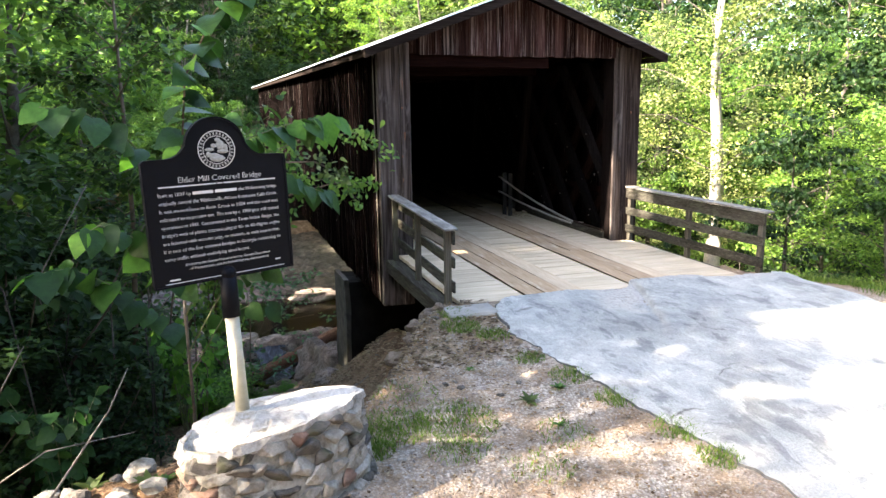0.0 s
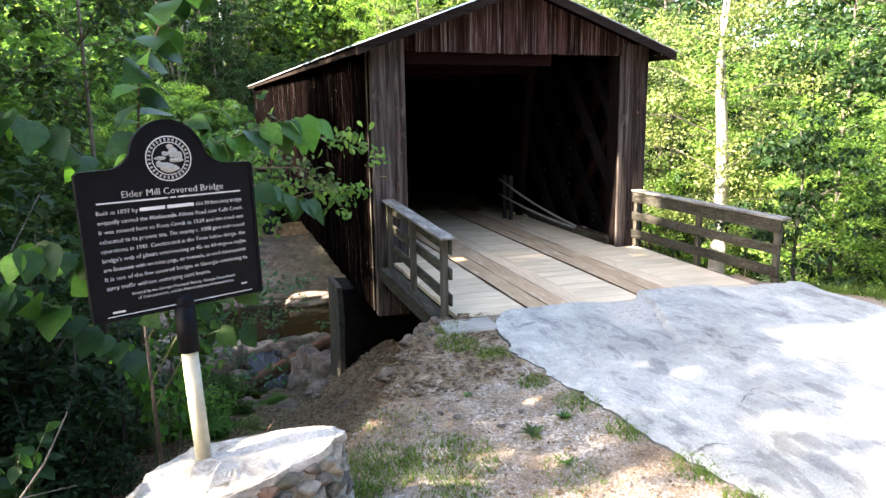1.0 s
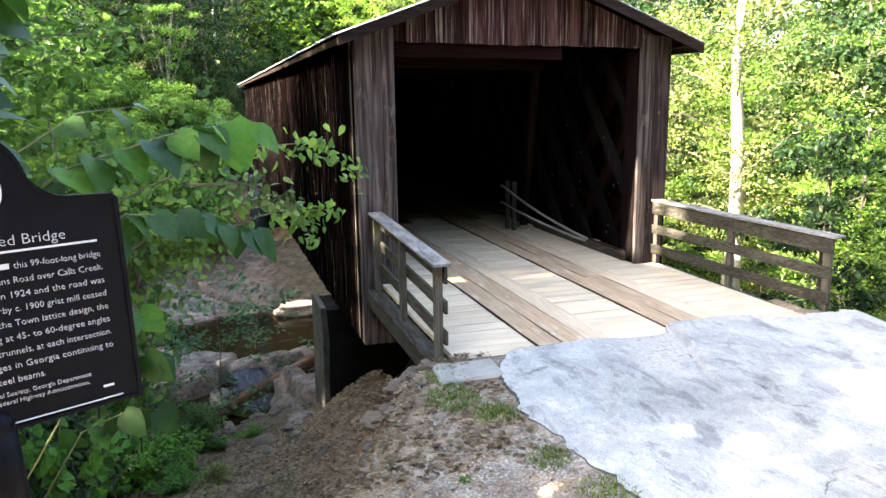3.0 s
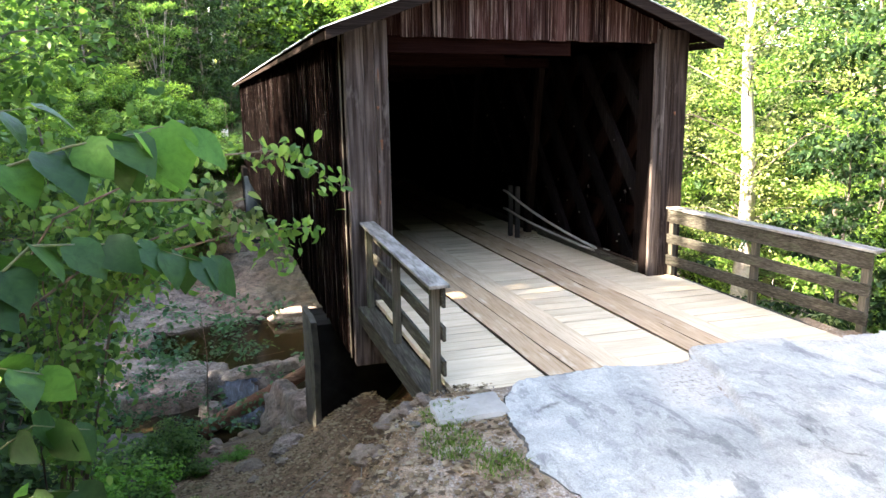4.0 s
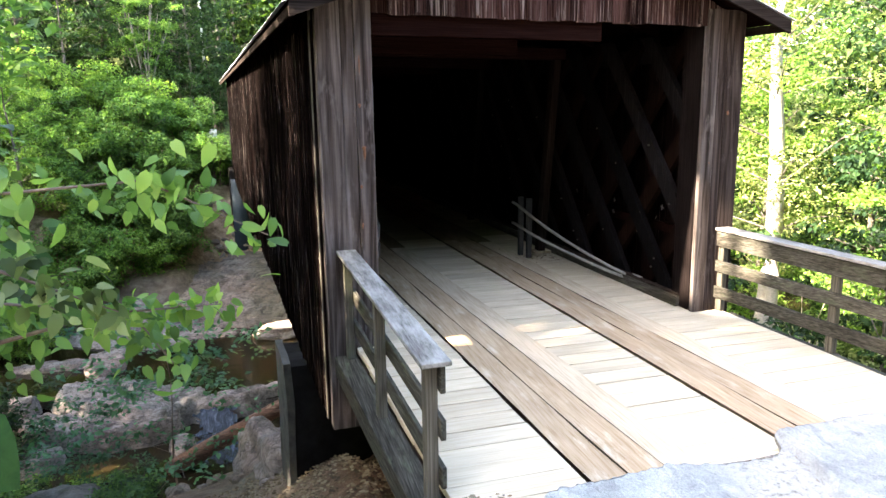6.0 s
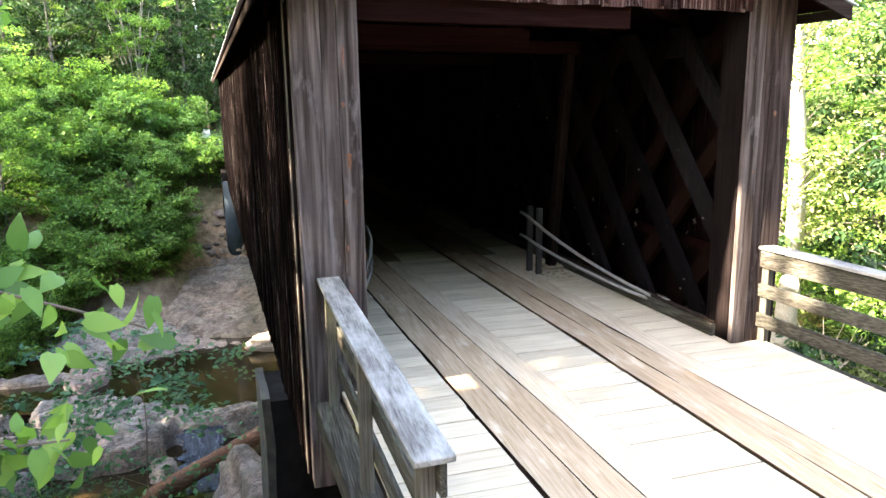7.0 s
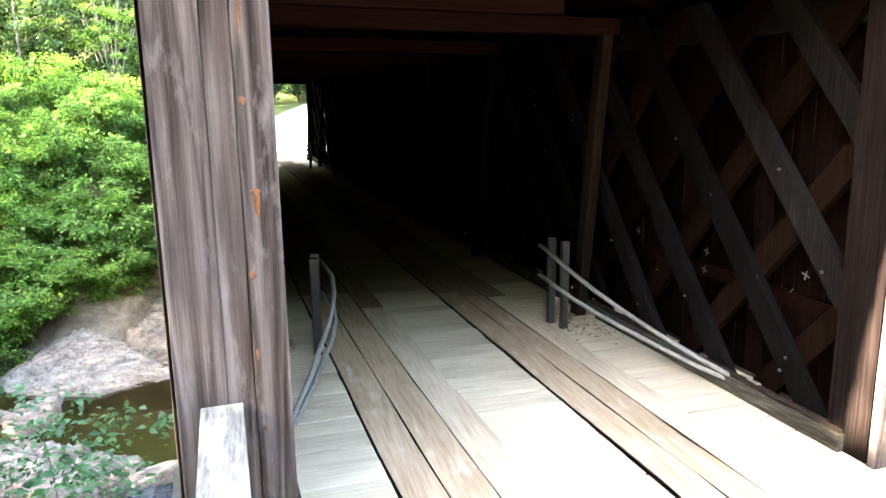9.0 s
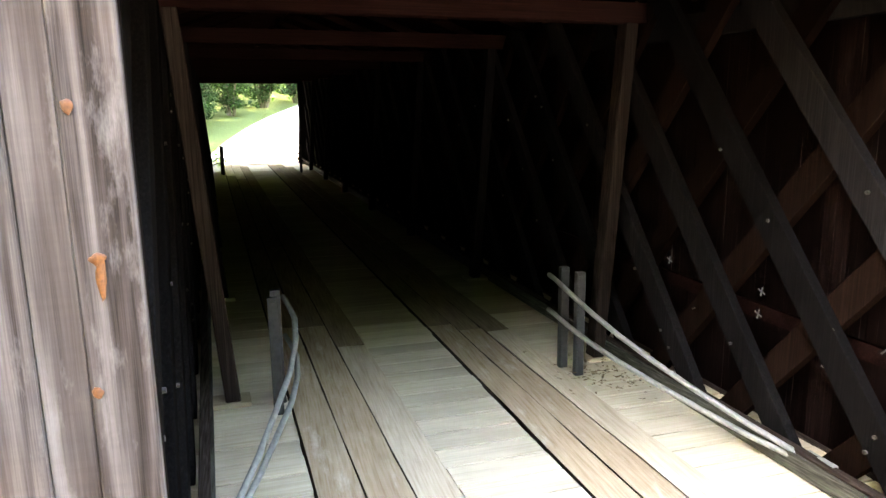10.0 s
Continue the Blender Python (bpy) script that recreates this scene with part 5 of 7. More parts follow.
def plinth():
    """The marker's low stone base: rubble stones set in mortar under a whitewashed cap."""
    g = hub("stone_plinth", "whitewashed rubble-stone base with a rough flat top holding the marker", "stone base", (-0.15, 5.0, -0.4))
    def curve(poly, u):
        n = len(poly)
        u = u % 1.0 * n
        k, q = int(u), u - int(u)
        p0, p1, p2, p3 = (Vector(poly[(k + d) % n]) for d in (-1, 0, 1, 2))
        return 0.5 * ((2 * p1) + (p2 - p0) * q + (2 * p0 - 5 * p1 + 4 * p2 - p3) * q * q + (3 * p1 - p0 - 3 * p2 + p3) * q ** 3)
    def side(u, v):
        p = curve(FOOT, u).lerp(curve(TOP, u), v ** 0.7)
        top = 0.4 + 0.07 * (p.x > 0) * p.x - 0.03 * (p.x < -0.3)
        return Vector((p.x + 0.15, p.y - 5.0, -0.05 + (top + 0.45) * v))
    bm = bmesh.new()
    n, rings = 72, []
    for v in np.linspace(0, 1, 9):
        rings.append([bm.verts.new(side(i / n, v) * 1.0 + noise.noise_vector(side(i / n, v) * 6) * 0.025) for i in range(n)])
    for a, b_ in zip(rings, rings[1:]):
        for i in range(n):
            j = (i + 1) % n
            bm.faces.new((a[i], a[j], b_[j], b_[i]))
    part("core", bm, M_QUARTZ, g)
    bm = bmesh.new()
    rings = []
    for v, grow in ((0.9, 1.0), (0.93, 1.045), (1.0, 1.04)):
        rings.append([bm.verts.new((side(i / n, v) - Vector((0.1, 0, 0))) * 1.0 + Vector((0.1, 0, 0)) + (side(i / n, v) - Vector((0.1, 0, side(i / n, v).z))) * (grow - 1 + 0.09 * noise.noise((i * 0.3, v * 3, 1)) + 0.04 * noise.noise((i * 0.9, v * 3, 5)))) for i in range(n)])
    mid = Vector((0.1, 0.0, 0.83))
    for q in (0.94, 0.8, 0.6, 0.4, 0.2):
        ring = []
        for i in range(n):
            p = mid.lerp(side(i / n, 1.0), q)
            p.z += 0.045 * noise.noise((p.x * 3.2, p.y * 5.0, 2)) + 0.02 * noise.noise((p.x * 11, p.y * 11, 5)) - 0.06 * smooth(-0.22, -0.3, p.y + 0.25 * p.x) * smooth(0.25, 0.0, p.x)
            ring.append(bm.verts.new(p))
        rings.append(ring)
    for a, b_ in zip(rings, rings[1:]):
        for i in range(n):
            j = (i + 1) % n
            bm.faces.new((a[i], a[j], b_[j], b_[i]))
    bm.faces.new(rings[-1])
    part("cap", bm, M_MORTAR, g, "whitewashed uneven mortar cap")
    for k, (x, y, z, sx, sy, sz, t) in enumerate(((-0.3, -0.3, 0.68, 0.22, 0.14, 0.05, 0.35), (-0.12, -0.46, 0.6, 0.24, 0.1, 0.055, -0.1), (0.2, -0.38, 0.75, 0.24, 0.12, 0.05, 0.35))):
        bm = bmesh.new()
        stone_mesh(bm, (sx, sy, sz), 70 + k, sub=3, rough=0.5, turn=t, chop=0.7)
        part("slab", bm, M_MORTAR, g).location = (x, y, z)
    seed = 3
    for row, v in enumerate((0.06, 0.2, 0.35, 0.5, 0.64, 0.77, 0.88)):
        count = 25
        for i in range(count):
            u = (i + 0.5 * (row % 2) + 0.3 * rng.random()) / count
            seed += 1
            p, q = side(u, v), side(u + 0.01, v)
            s = 0.75 + 0.65 * rng.random()
            bm = bmesh.new()
            pr = np.random.default_rng(900 + seed)
            for q2 in range(15):
                d = Vector(pr.normal(size=3)).normalized()
                k2 = max(abs(d.x), abs(d.y), abs(d.z))
                d *= (1.0 + 0.35 * (1 / k2 - 1)) * (0.85 + 0.2 * pr.random())
                bm.verts.new((d.x * 0.105 * s, d.y * 0.06, d.z * 0.07 * (0.7 + 0.6 * pr.random())))
            hull = bmesh.ops.convex_hull(bm, input=bm.verts[:])
            bmesh.ops.delete(bm, geom=[v for v in bm.verts if not v.link_faces], context="VERTS")
            bmesh.ops.bevel(bm, geom=bm.edges[:], offset=0.006, segments=1, affect="EDGES")
            bmesh.ops.rotate(bm, matrix=Matrix.Rotation(0.35 * rng.normal(), 3, "Y"), verts=bm.verts)
            bmesh.ops.rotate(bm, matrix=Matrix.Rotation(math.atan2(q.y - p.y, q.x - p.x), 3, "Z"), verts=bm.verts)
            ob = part("stone", bm, M_RUSTSTONE if rng.random() < 0.06 else (M_GREYROCK if rng.random() < 0.42 else M_QUARTZ), g)
            ob.location = p - (p - Vector((0.1, 0, p.z))) * 0.008
    return g


plinth()


# ---- creek ----
CREST = [(-10, 28.4), (-5, 27.6), (-2.2, 26.6), (-0.9, 25.6), (-0.45, 25.3), (0.2, 25.05), (2.0, 25.2), (3.2, 25.3)]
# slabs and humps of the bedrock: centre, half sizes, turn, height over the bed
HUMPS = [(-3.9, 25.1, 2.0, 0.8, -0.5, 0.78), (-2.7, 26.5, 2.6, 1.2, -0.59, 1.0), (1.1, 25.5, 1.6, 0.46, 0.2, 1.02), (-4.0, 30.3, 0.7, 1.4, 0.1, 0.95), (-5.9, 30.5, 1.3, 0.55, -0.1, 0.9), (-1.7, 24.5, 0.85, 0.6, 0.5, 0.88),
         (-4.6, 23.5, 0.9, 0.6, -0.3, 0.7), (1.95, 33.0, 0.4, 0.22, 0.0, 0.85), (-0.75, 23.3, 0.35, 0.45, 0.2, 0.65), (-6.6, 27.2, 1.1, 0.6, 0.2, 0.8)]


WEDGE_FOOT = [(-6.3, 33.2), (-5.8, 32.8), (-4.2, 31.8), (-2.5, 31.2), (-0.9, 32.0), (1.2, 32.2)]
WEDGE_RIDGE = [(-6.3, 33.4), (-5.4, 34.2), (-4.7, 35.2), (-3.9, 35.9), (-2.3, 35.0), (-0.8, 33.2), (1.2, 32.5)]
WEDGE_TOP = [(-6.3, -5.5), (-5.4, -5.0), (-4.7, -4.65), (-3.9, -4.45), (-2.3, -4.8), (-0.8, -5.22), (1.2, -5.55)]


def bedrock_height(x, y):
    """Water-worn ledges: slabs and humps round a pool, and a stepped shelf rising to the far bank."""
    warp = 0.5 * noise.noise((x * 0.45, y * 0.45, 12)) + 0.25 * noise.noise((x * 1.3, y * 1.3, 4))
    z = -6.3
    for cx, cy, rx, ry, turn, h in HUMPS:
        dx, dy = x - cx, y - cy
        u = (dx * math.cos(turn) + dy * math.sin(turn)) / rx + 0.2 * noise.noise((x * 1.3, y * 1.3, cx))
        v = (-dx * math.sin(turn) + dy * math.cos(turn)) / ry + 0.2 * noise.noise((x * 1.3, y * 1.3, cy))
        d = max(abs(u), abs(v)) * 0.5 + 0.5 * math.hypot(u, v)
        z = max(z, -6.3 + h * smooth(1.12, 0.93, d) * (1 + 0.05 * u - 0.07 * v))
    # the grey slope up to the steel column, broken into low steps
    up = y - 33.1 + 0.5 * warp
    if up > 0:
        step = up / 1.15
        z = max(z, -5.72 + 0.24 * smooth(0, 0.35, up) + 0.3 * (0.6 * up + 0.4 * 1.15 * (math.floor(step) + smooth(0.7, 1.0, step % 1.0))))
    # the pink wedge of rock leaning against it
    if -6.3 < x < 1.2:
        yf, yr, zr = lerp_table(x, WEDGE_FOOT) + 0.3 * warp, lerp_table(x, WEDGE_RIDGE), lerp_table(x, WEDGE_TOP)
        yr += 0.25 * noise.noise((x * 1.6, 2.0, 9.0))
        z -= 0.35 * math.exp(-(((y - yr - 0.45) / 0.3) ** 2)) * smooth(1.0, 0.2, x)
        q = (y - yf) / max(0.2, yr - yf)
        if 0 < q < 1.15:
            z = max(z, -5.75 + (zr + 5.75) * (0.25 * smooth(0, 0.08, q) + 0.75 * min(1.0, q)) * smooth(1.12, 1.03, q))
    # layers of the gneiss, tilted
    tilt = 0.11 * x - 0.05 * y
    q = (z + tilt) / 0.12
    z = 0.4 * z + 0.6 * (0.12 * (math.floor(q) + smooth(0.62, 1.0, q - math.floor(q))) - tilt)
    # bedding cracks and pits
    beds = abs(noise.noise((x * 0.5 + y * 0.22, y * 2.0 - x * 0.9, 21)))
    z -= 0.09 * smooth(0.1, 0.0, beds)
    seam = abs(noise.noise((x * 0.9 + y * 0.35, y * 1.9 - x * 0.5, 8)))
    z += 0.16 * warp - 0.16 * smooth(0.09, 0.0, seam) + 0.04 * noise.noise((x * 1.7, y * 2.1, 3)) + 0.022 * noise.noise((x * 5, y * 6, 2))
    edge = min(smooth(-10.0, -8.5, x), smooth(5.6, 5.0, x), smooth(19.0, 20.5, y), smooth(41.5, 40.0, y))
    return z - 1.2 * (1 - edge)


def creek():
    bx, by = np.arange(-10, 5.6, 0.11), np.arange(19.0, 41.6, 0.11)
    v = [(x, y, bedrock_height(x, y)) for y in by for x in bx]
    n = len(bx)
    f = [(j * n + i, j * n + i + 1, (j + 1) * n + i + 1, (j + 1) * n + i) for j in range(len(by) - 1) for i in range(n - 1)]
    bed = tagged(arrays("bedrock", v, f, M_GNEISS, smooth=True), "water-worn pink-grey gneiss ledges across the creek", "rock", kind="structure")
    layer = bed.data.attributes.new("weathered", "FLOAT", "POINT")
    # half strength is the grey slope; the rise with x paints the bridge's shade
    layer.data.foreach_set("value", [smooth(-0.1, 0.25, y - lerp_table(x, WEDGE_RIDGE)) * smooth(31.5, 33.0, y) * (0.5 + 0.5 * smooth(0.4, 1.6, x)) for x, y, z in v])
    for name_label, z, lo, hi in (("still brown creek pool above the ledge", -5.6, 0.0, 9.0), ("creek water running below the ledge", -6.02, -12.0, 0.0)):
        bm = bmesh.new()
        prev = None
        for k in range(61):
            x = -26 + 0.9 * k
            c = lerp_table(x, CREST)
            row = [bm.verts.new((x, c + lo, z)), bm.verts.new((x, c + hi, z))]
            if prev:
                bm.faces.new((prev[0], row[0], row[1], prev[1]))
            prev = row
        tagged(link("water", bm, M_WATER), name_label, "water", kind="structure")


creek()
rock("boulder", "grey boulder leaning on the bank by the pier", (0.8, 2.1, 1.2), (1.75, 18.4, -4.85), 53, M_GNEISS, 5, 0.6, 0.25, group="creek rocks")
rock("boulder", "rounded grey boulder half under leaves", (0.95, 0.8, 0.62), (-2.5, 18.3, height(-2.5, 18.3) + 0.3), 61, M_GREYROCK, 4, 0.3, 0.5, group="creek rocks")
rock("boulder", "tan ledge at the foot of the bridge shaded by the wall", (1.3, 0.8, 0.4), (2.5, 31.8, -5.4), 79, M_GNEISS, 4, 0.35, 0.1, 0.6, group="creek rocks")
for k, (x, y, s) in enumerate(((2.32, 9.62, 0.17), (2.1, 9.05, 0.12), (2.5, 10.1, 0.2), (1.75, 8.6, 0.1), (2.2, 10.7, 0.18), (2.6, 9.3, 0.1), (2.42, 9.3, 0.13), (2.0, 9.9, 0.12))):
    rock("stone", "rough brown stone at the lip of the eroded bank", (s, s * 1.15, s * 0.8), (x, y, height(x, y) + s * 0.1), 100 + k, M_SCREE, 3, 0.5, k, group="bank stones")


rr0 = np.random.default_rng(404)
for k in range(26):
    x, y = -1.8 + 3.9 * rr0.random(), 13.5 + 6.5 * rr0.random()
    s = 0.1 + 0.22 * rr0.random() ** 2
    rock("stone", "rough brown-grey stone on the littered creek bank", (s * 1.3, s, s * 0.7), (x, y, height(x, y) + s * 0.15), 700 + k, (M_GNEISS, M_SCREE)[k % 2], 3, 0.5, k, group="creek bank stones", category="stone")


def fallen_log(points, r0, r1, label):
    bm = bmesh.new()
    pts = []
    n = 26
    p0, p1 = Vector(points[0]), Vector(points[1])
    for k in range(n + 1):
        q = k / n
        pts.append(p0.lerp(p1, q) + noise.noise_vector((q * 3, p0.x, 1)) * 0.07)
    tube(bm, pts, [r0 + (r1 - r0) * k / n for k in range(n + 1)], 14)
    for v in bm.verts:
        v.co += noise.noise_vector(v.co * 5) * 0.03
    return tagged(link("fallen_log", bm, M_LOG), label, "log")


fallen_log([(-0.95, 22.2, -6.0), (2.9, 22.5, -4.3)], 0.24, 0.2, "bare reddish-brown fallen log leaning across the creek")


def cascade(x, y, z, w, l, drop):
    bm = bmesh.new()
    n = 14
    grid = [[bm.verts.new((w * (i / n - 0.5), -l * j / n, -drop * smooth(0, 1, j / n) + 0.07 * noise.noise((i * 0.8, j * 0.35, x)) + 0.05 * noise.noise((i * 2.1, j * 0.7, 3)))) for i in range(n + 1)] for j in range(n + 1)]
    for j in range(n):
        for i in range(n):
            # ragged sides: the sheet narrows and widens on its way down
            if abs(i / n - 0.5) < 0.36 + 0.2 * noise.noise((i // 7 * 5.0, j * 0.45, x)):
                bm.faces.new((grid[j][i], grid[j + 1][i], grid[j + 1][i + 1], grid[j][i + 1])).smooth = True
    bmesh.ops.delete(bm, geom=[v for v in bm.verts if not v.link_faces], context='VERTS')
    ob = link("cascade", bm, M_FOAM, at=(x, y, z))
    tagged(ob, "small blue-white cascade tumbling between rocks", "water", kind="structure")


cascade(0.05, 24.95, -5.58, 1.5, 0.95, 0.4)
cascade(0.2, 24.0, -5.975, 1.7, 1.9, 0.04)
cascade(1.25, 22.4, -5.97, 0.9, 1.5, 0.06)


# ---- plants ----
def leaf_cloud(centres, spread, count, size, seed, droop=0.35, flat=1.0, up=0.6):
    """Vertices and faces of `count` folded leaves scattered round the centres; each leaf is an island of its own."""
    r = np.random.default_rng(seed)
    c = np.asarray(centres, float)
    pick = r.integers(0, len(c), count)
    off = r.normal(size=(count, 3))
    off /= np.linalg.norm(off, axis=1)[:, None]
    off *= (r.random(count) ** 0.45)[:, None] * np.asarray(spread)[pick % len(spread)][:, None]
    off[:, 2] *= flat
    p = c[pick] + off
    d = r.normal(size=(count, 3))
    d[:, 2] = d[:, 2] * 0.45 - droop
    d += off / (np.linalg.norm(off, axis=1)[:, None] + 1e-6) * 0.5
    d /= np.linalg.norm(d, axis=1)[:, None]
    nrm = r.normal(size=(count, 3)) * (1 - up)
    nrm[:, 2] += up + 0.3
    s = np.cross(d, nrm)
    s /= np.linalg.norm(s, axis=1)[:, None] + 1e-9
    nn = np.cross(s, d)
    ln = size * (0.6 + 0.7 * r.random(count))[:, None]
    w = ln * 0.3
    v = np.empty((count, 4, 3))
    v[:, 0] = p
    v[:, 1] = p + d * ln * 0.45 + s * w + nn * ln * 0.1
    v[:, 2] = p + d * ln - nn * ln * 0.08
    v[:, 3] = p + d * ln * 0.45 - s * w + nn * ln * 0.1
    i = np.arange(count)[:, None] * 4
    f = np.concatenate([i + np.array([[0, 1, 2]]), i + np.array([[0, 2, 3]])])
    return v.reshape(-1, 3), f


def cloud_mesh(name, v, f, mat, parent, label=""):
    me = bpy.data.meshes.new(name)
    me.vertices.add(len(v))
    me.vertices.foreach_set("co", v.ravel())
    me.loops.add(f.size)
    me.loops.foreach_set("vertex_index", f.ravel().astype(np.int32))
    me.polygons.add(len(f))
    me.polygons.foreach_set("loop_start", np.arange(0, f.size, 3, dtype=np.int32))
    me.update(calc_edges=True)
    me.materials.append(mat)
    ob = new(name, me)
    ob.parent = parent
    if label:
        ob["label"] = label
    return ob


def tree(name, label, h, r, crown_r, crown_from, limbs, leaves, size, mat, bark, seed, lean=(0.0, 0.0), tight=0.22, group="woodland trees", droop=0.35, flat=0.6):
    """A tapered, bent trunk with limbs, and a crown of leaf clumps at their ends, with gaps between."""
    rr = np.random.default_rng(seed)
    g = hub(name, label, "tree", group=group)
    bm = bmesh.new()
    pts, n = [], 12
    for k in range(n + 1):
        q = k / n
        pts.append(Vector((lean[0] * q * h + 0.05 * h * noise.noise((seed, q * 2.2, 0)) * q, lean[1] * q * h + 0.05 * h * noise.noise((0, q * 2.2, seed)) * q, q * h * 0.93 - 0.4)))
    tube(bm, pts, [r * (1.25 if k == 0 else 1.0) * (1 - 0.85 * k / n) for k in range(n + 1)], 10)
    part("trunk", bm, bark, g)
    centres, spread = [], []
    for k in range(limbs):
        q = crown_from + (1 - crown_from) * (k + rr.random()) / limbs
        at = pts[min(n, int(q * n))]
        a = k * 2.4 + rr.random()
        shape = math.sin(math.pi * min(1.0, max(0.06, (1.02 - q) / (1.02 - crown_from) * 0.85 + 0.08)))
        ln = crown_r * (0.55 + 0.5 * rr.random()) * (0.35 + 0.65 * shape)
        rise = 0.15 + 0.5 * rr.random()
        tip = at + Vector((math.cos(a) * ln, math.sin(a) * ln, ln * rise))
        mid = at.lerp(tip, 0.55) + Vector((0, 0, 0.1 * ln))
        bm = bmesh.new()
        tube(bm, [at, mid, tip], [min(0.05, r * 0.25) * (1 - 0.6 * q), min(0.024, r * 0.11), 0.006], 5, caps=False)
        part("limb", bm, M_BARK, g)
        for q2 in (0.35, 0.6, 0.85, 1.05):
            c = at.lerp(tip, q2) + Vector(rr.normal(size=3)) * 0.18 * ln
            c.z += 0.08 * ln
            centres.append(tuple(c))
            spread.append(crown_r * tight * (0.7 + 0.6 * rr.random()))
    v, f = leaf_cloud(centres, spread, leaves, size, seed, droop, flat)
    cloud_mesh("crown", v, f, mat, g)
    return g


def shrub(name, label, h, w, stems, leaves, size, mat, seed, group="bushes", tight=0.15, category="bush"):
    rr = np.random.default_rng(seed)
    g = hub(name, label, category, group=group)
    bm = bmesh.new()
    centres, spread = [], []
    for k in range(stems):
        a = k * 2.4 + rr.random()
        reach = w * (0.25 + 0.75 * rr.random()) * 0.5
        top = Vector((math.cos(a) * reach, math.sin(a) * reach, h * (0.55 + 0.45 * rr.random()) * (1 - 0.35 * (reach / (0.5 * w)) ** 2)))
        mid = Vector((top.x * 0.45, top.y * 0.45, top.z * 0.6))
        tube(bm, [(0.12 * math.cos(a), 0.12 * math.sin(a), -0.2), mid, top], [0.03, 0.02, 0.007], 5, caps=False)
        for q in (0.35, 0.6, 0.85, 1.0):
            c = (mid.lerp(top, (q - 0.5) * 2) if q > 0.5 else mid * (q * 2)) + Vector(rr.normal(size=3)) * 0.09 * w
            centres.append(tuple(c))
            spread.append(w * tight * (0.6 + 0.7 * rr.random()))
    part("brushwood", bm, M_TWIG, g)
    v, f = leaf_cloud(centres, spread, leaves, size, seed, 0.25, 0.5, 0.75)
    v[:, 2] = np.maximum(v[:, 2], -0.3)
    cloud_mesh("foliage", v, f, mat, g)
    return g


def place(x, y, turn, s=1.0, dz=0.0):
    return pose(x, y, height(x, y) - 0.1 + dz, 0, 0, turn) @ Matrix.Scale(s, 4)


def stand(ob, x, y, turn=0.0, s=1.0, dz=0.0):
    ob.matrix_basis = place(x, y, turn, s, dz)
    return ob


pale = tree("tree", "tall tree with a sunlit pale grey trunk and yellow-green crown", 20, 0.42, 4.6, 0.3, 26, 15000, 0.15, M_LEAF_LIME, M_BARK_PALE, 5, lean=(0.012, 0.0))
stand(pale, 18.95, 23.4)
lime = tree("tree", "slender woodland tree with sunlit yellow-green leaves", 16, 0.17, 4.6, 0.2, 30, 18000, 0.145, M_LEAF_LIME, M_BARK, 17, tight=0.17, flat=0.45)
broad = tree("tree", "slender woodland tree with mid-green leaves", 15, 0.16, 4.4, 0.13, 30, 10500, 0.2, M_LEAF, M_BARK, 29, tight=0.17, flat=0.45)
deep = tree("tree", "dark green woodland tree with layered drooping boughs", 17, 0.2, 4.6, 0.05, 32, 5500, 0.33, M_LEAF_DEEP, M_BARK, 31, droop=0.8, tight=0.17, flat=0.3)
stand(lime, 17.8, 29.5, 30)
stand(broad, 27.0, 27.0, 80)
stand(deep, -9.5, 58.0, 10)
copy_thing(pale, place(26.5, 17.5, 120, 1.0))
copy_thing(deep, place(17.0, 17.2, 200, 0.6))
copy_thing(broad, place(21.0, 19.5, 250, 0.75))
LIME_AT = [(15.5, 31, 1.0), (14.5, 40, 1.0), (19, 46, 1.1), (13.5, 52, 1.0)]
BROAD_AT = [(21, 31, 1.05), (21.5, 26.5, 0.9), (29, 16, 1.0), (38, 19, 1.1), (12, 60, 1.0), (-15, 45, 0.8), (-21, 50, 1.0), (-13, 64, 1.1), (46, 36, 1.4), (-26, 58, 1.2), (19.5, 15.5, 0.7), (-12.5, 46, 0.6), (-21, 43, 0.7), (-10.2, 36.6, 0.5), (-13.5, 34.2, 1.0), (-13.6, 37.8, 0.95), (-14.2, 31.2, 1.0), (-17.0, 33.0, 1.1), (-17.0, 36.6, 1.1), (-9.2, 40.5, 0.62), (-11.8, 43.5, 0.7)]
DEEP_AT = [(26, 38, 1.15), (32, 46, 1.3), (23.5, 33, 1.0), (-9.0, 50.5, 0.55), (-6.0, 55.0, 0.7), (-2.4, 57, 0.7), (-8.0, 57, 0.9), (-3.5, 62, 0.9), (-12.0, 53, 0.8), (-1.5, 90, 1.3), (-5.5, 96, 1.4), (3.0, 104, 1.5), (-10, 88, 1.3), (-3.0, 64, 0.9), (0.5, 82, 1.1), (-7.5, 67, 1.0), (-4.5, 72, 1.0), (-15, 56, 1.0), (-19, 68, 1.2), (-1.0, 76, 1.1), (24, 55, 1.3), (31, 21, 1.1), (36, 33, 1.2), (41, 26, 1.2), (24.5, 15.5, 0.85), (27.5, 21.5, 0.95), (34, 13, 1.1), (22.5, 22.5, 0.8)]
west = []  # unseen trees added between the low sun and the far ledges, to shade them
for proto, spots in ((lime, LIME_AT), (broad, BROAD_AT), (deep, DEEP_AT)):
    for k, (x, y, s) in enumerate(spots):
        ob = copy_thing(proto, place(x, y, 47 * k + 13, s))
        if x < -13 and 30 < y < 39:
            west.append(ob)

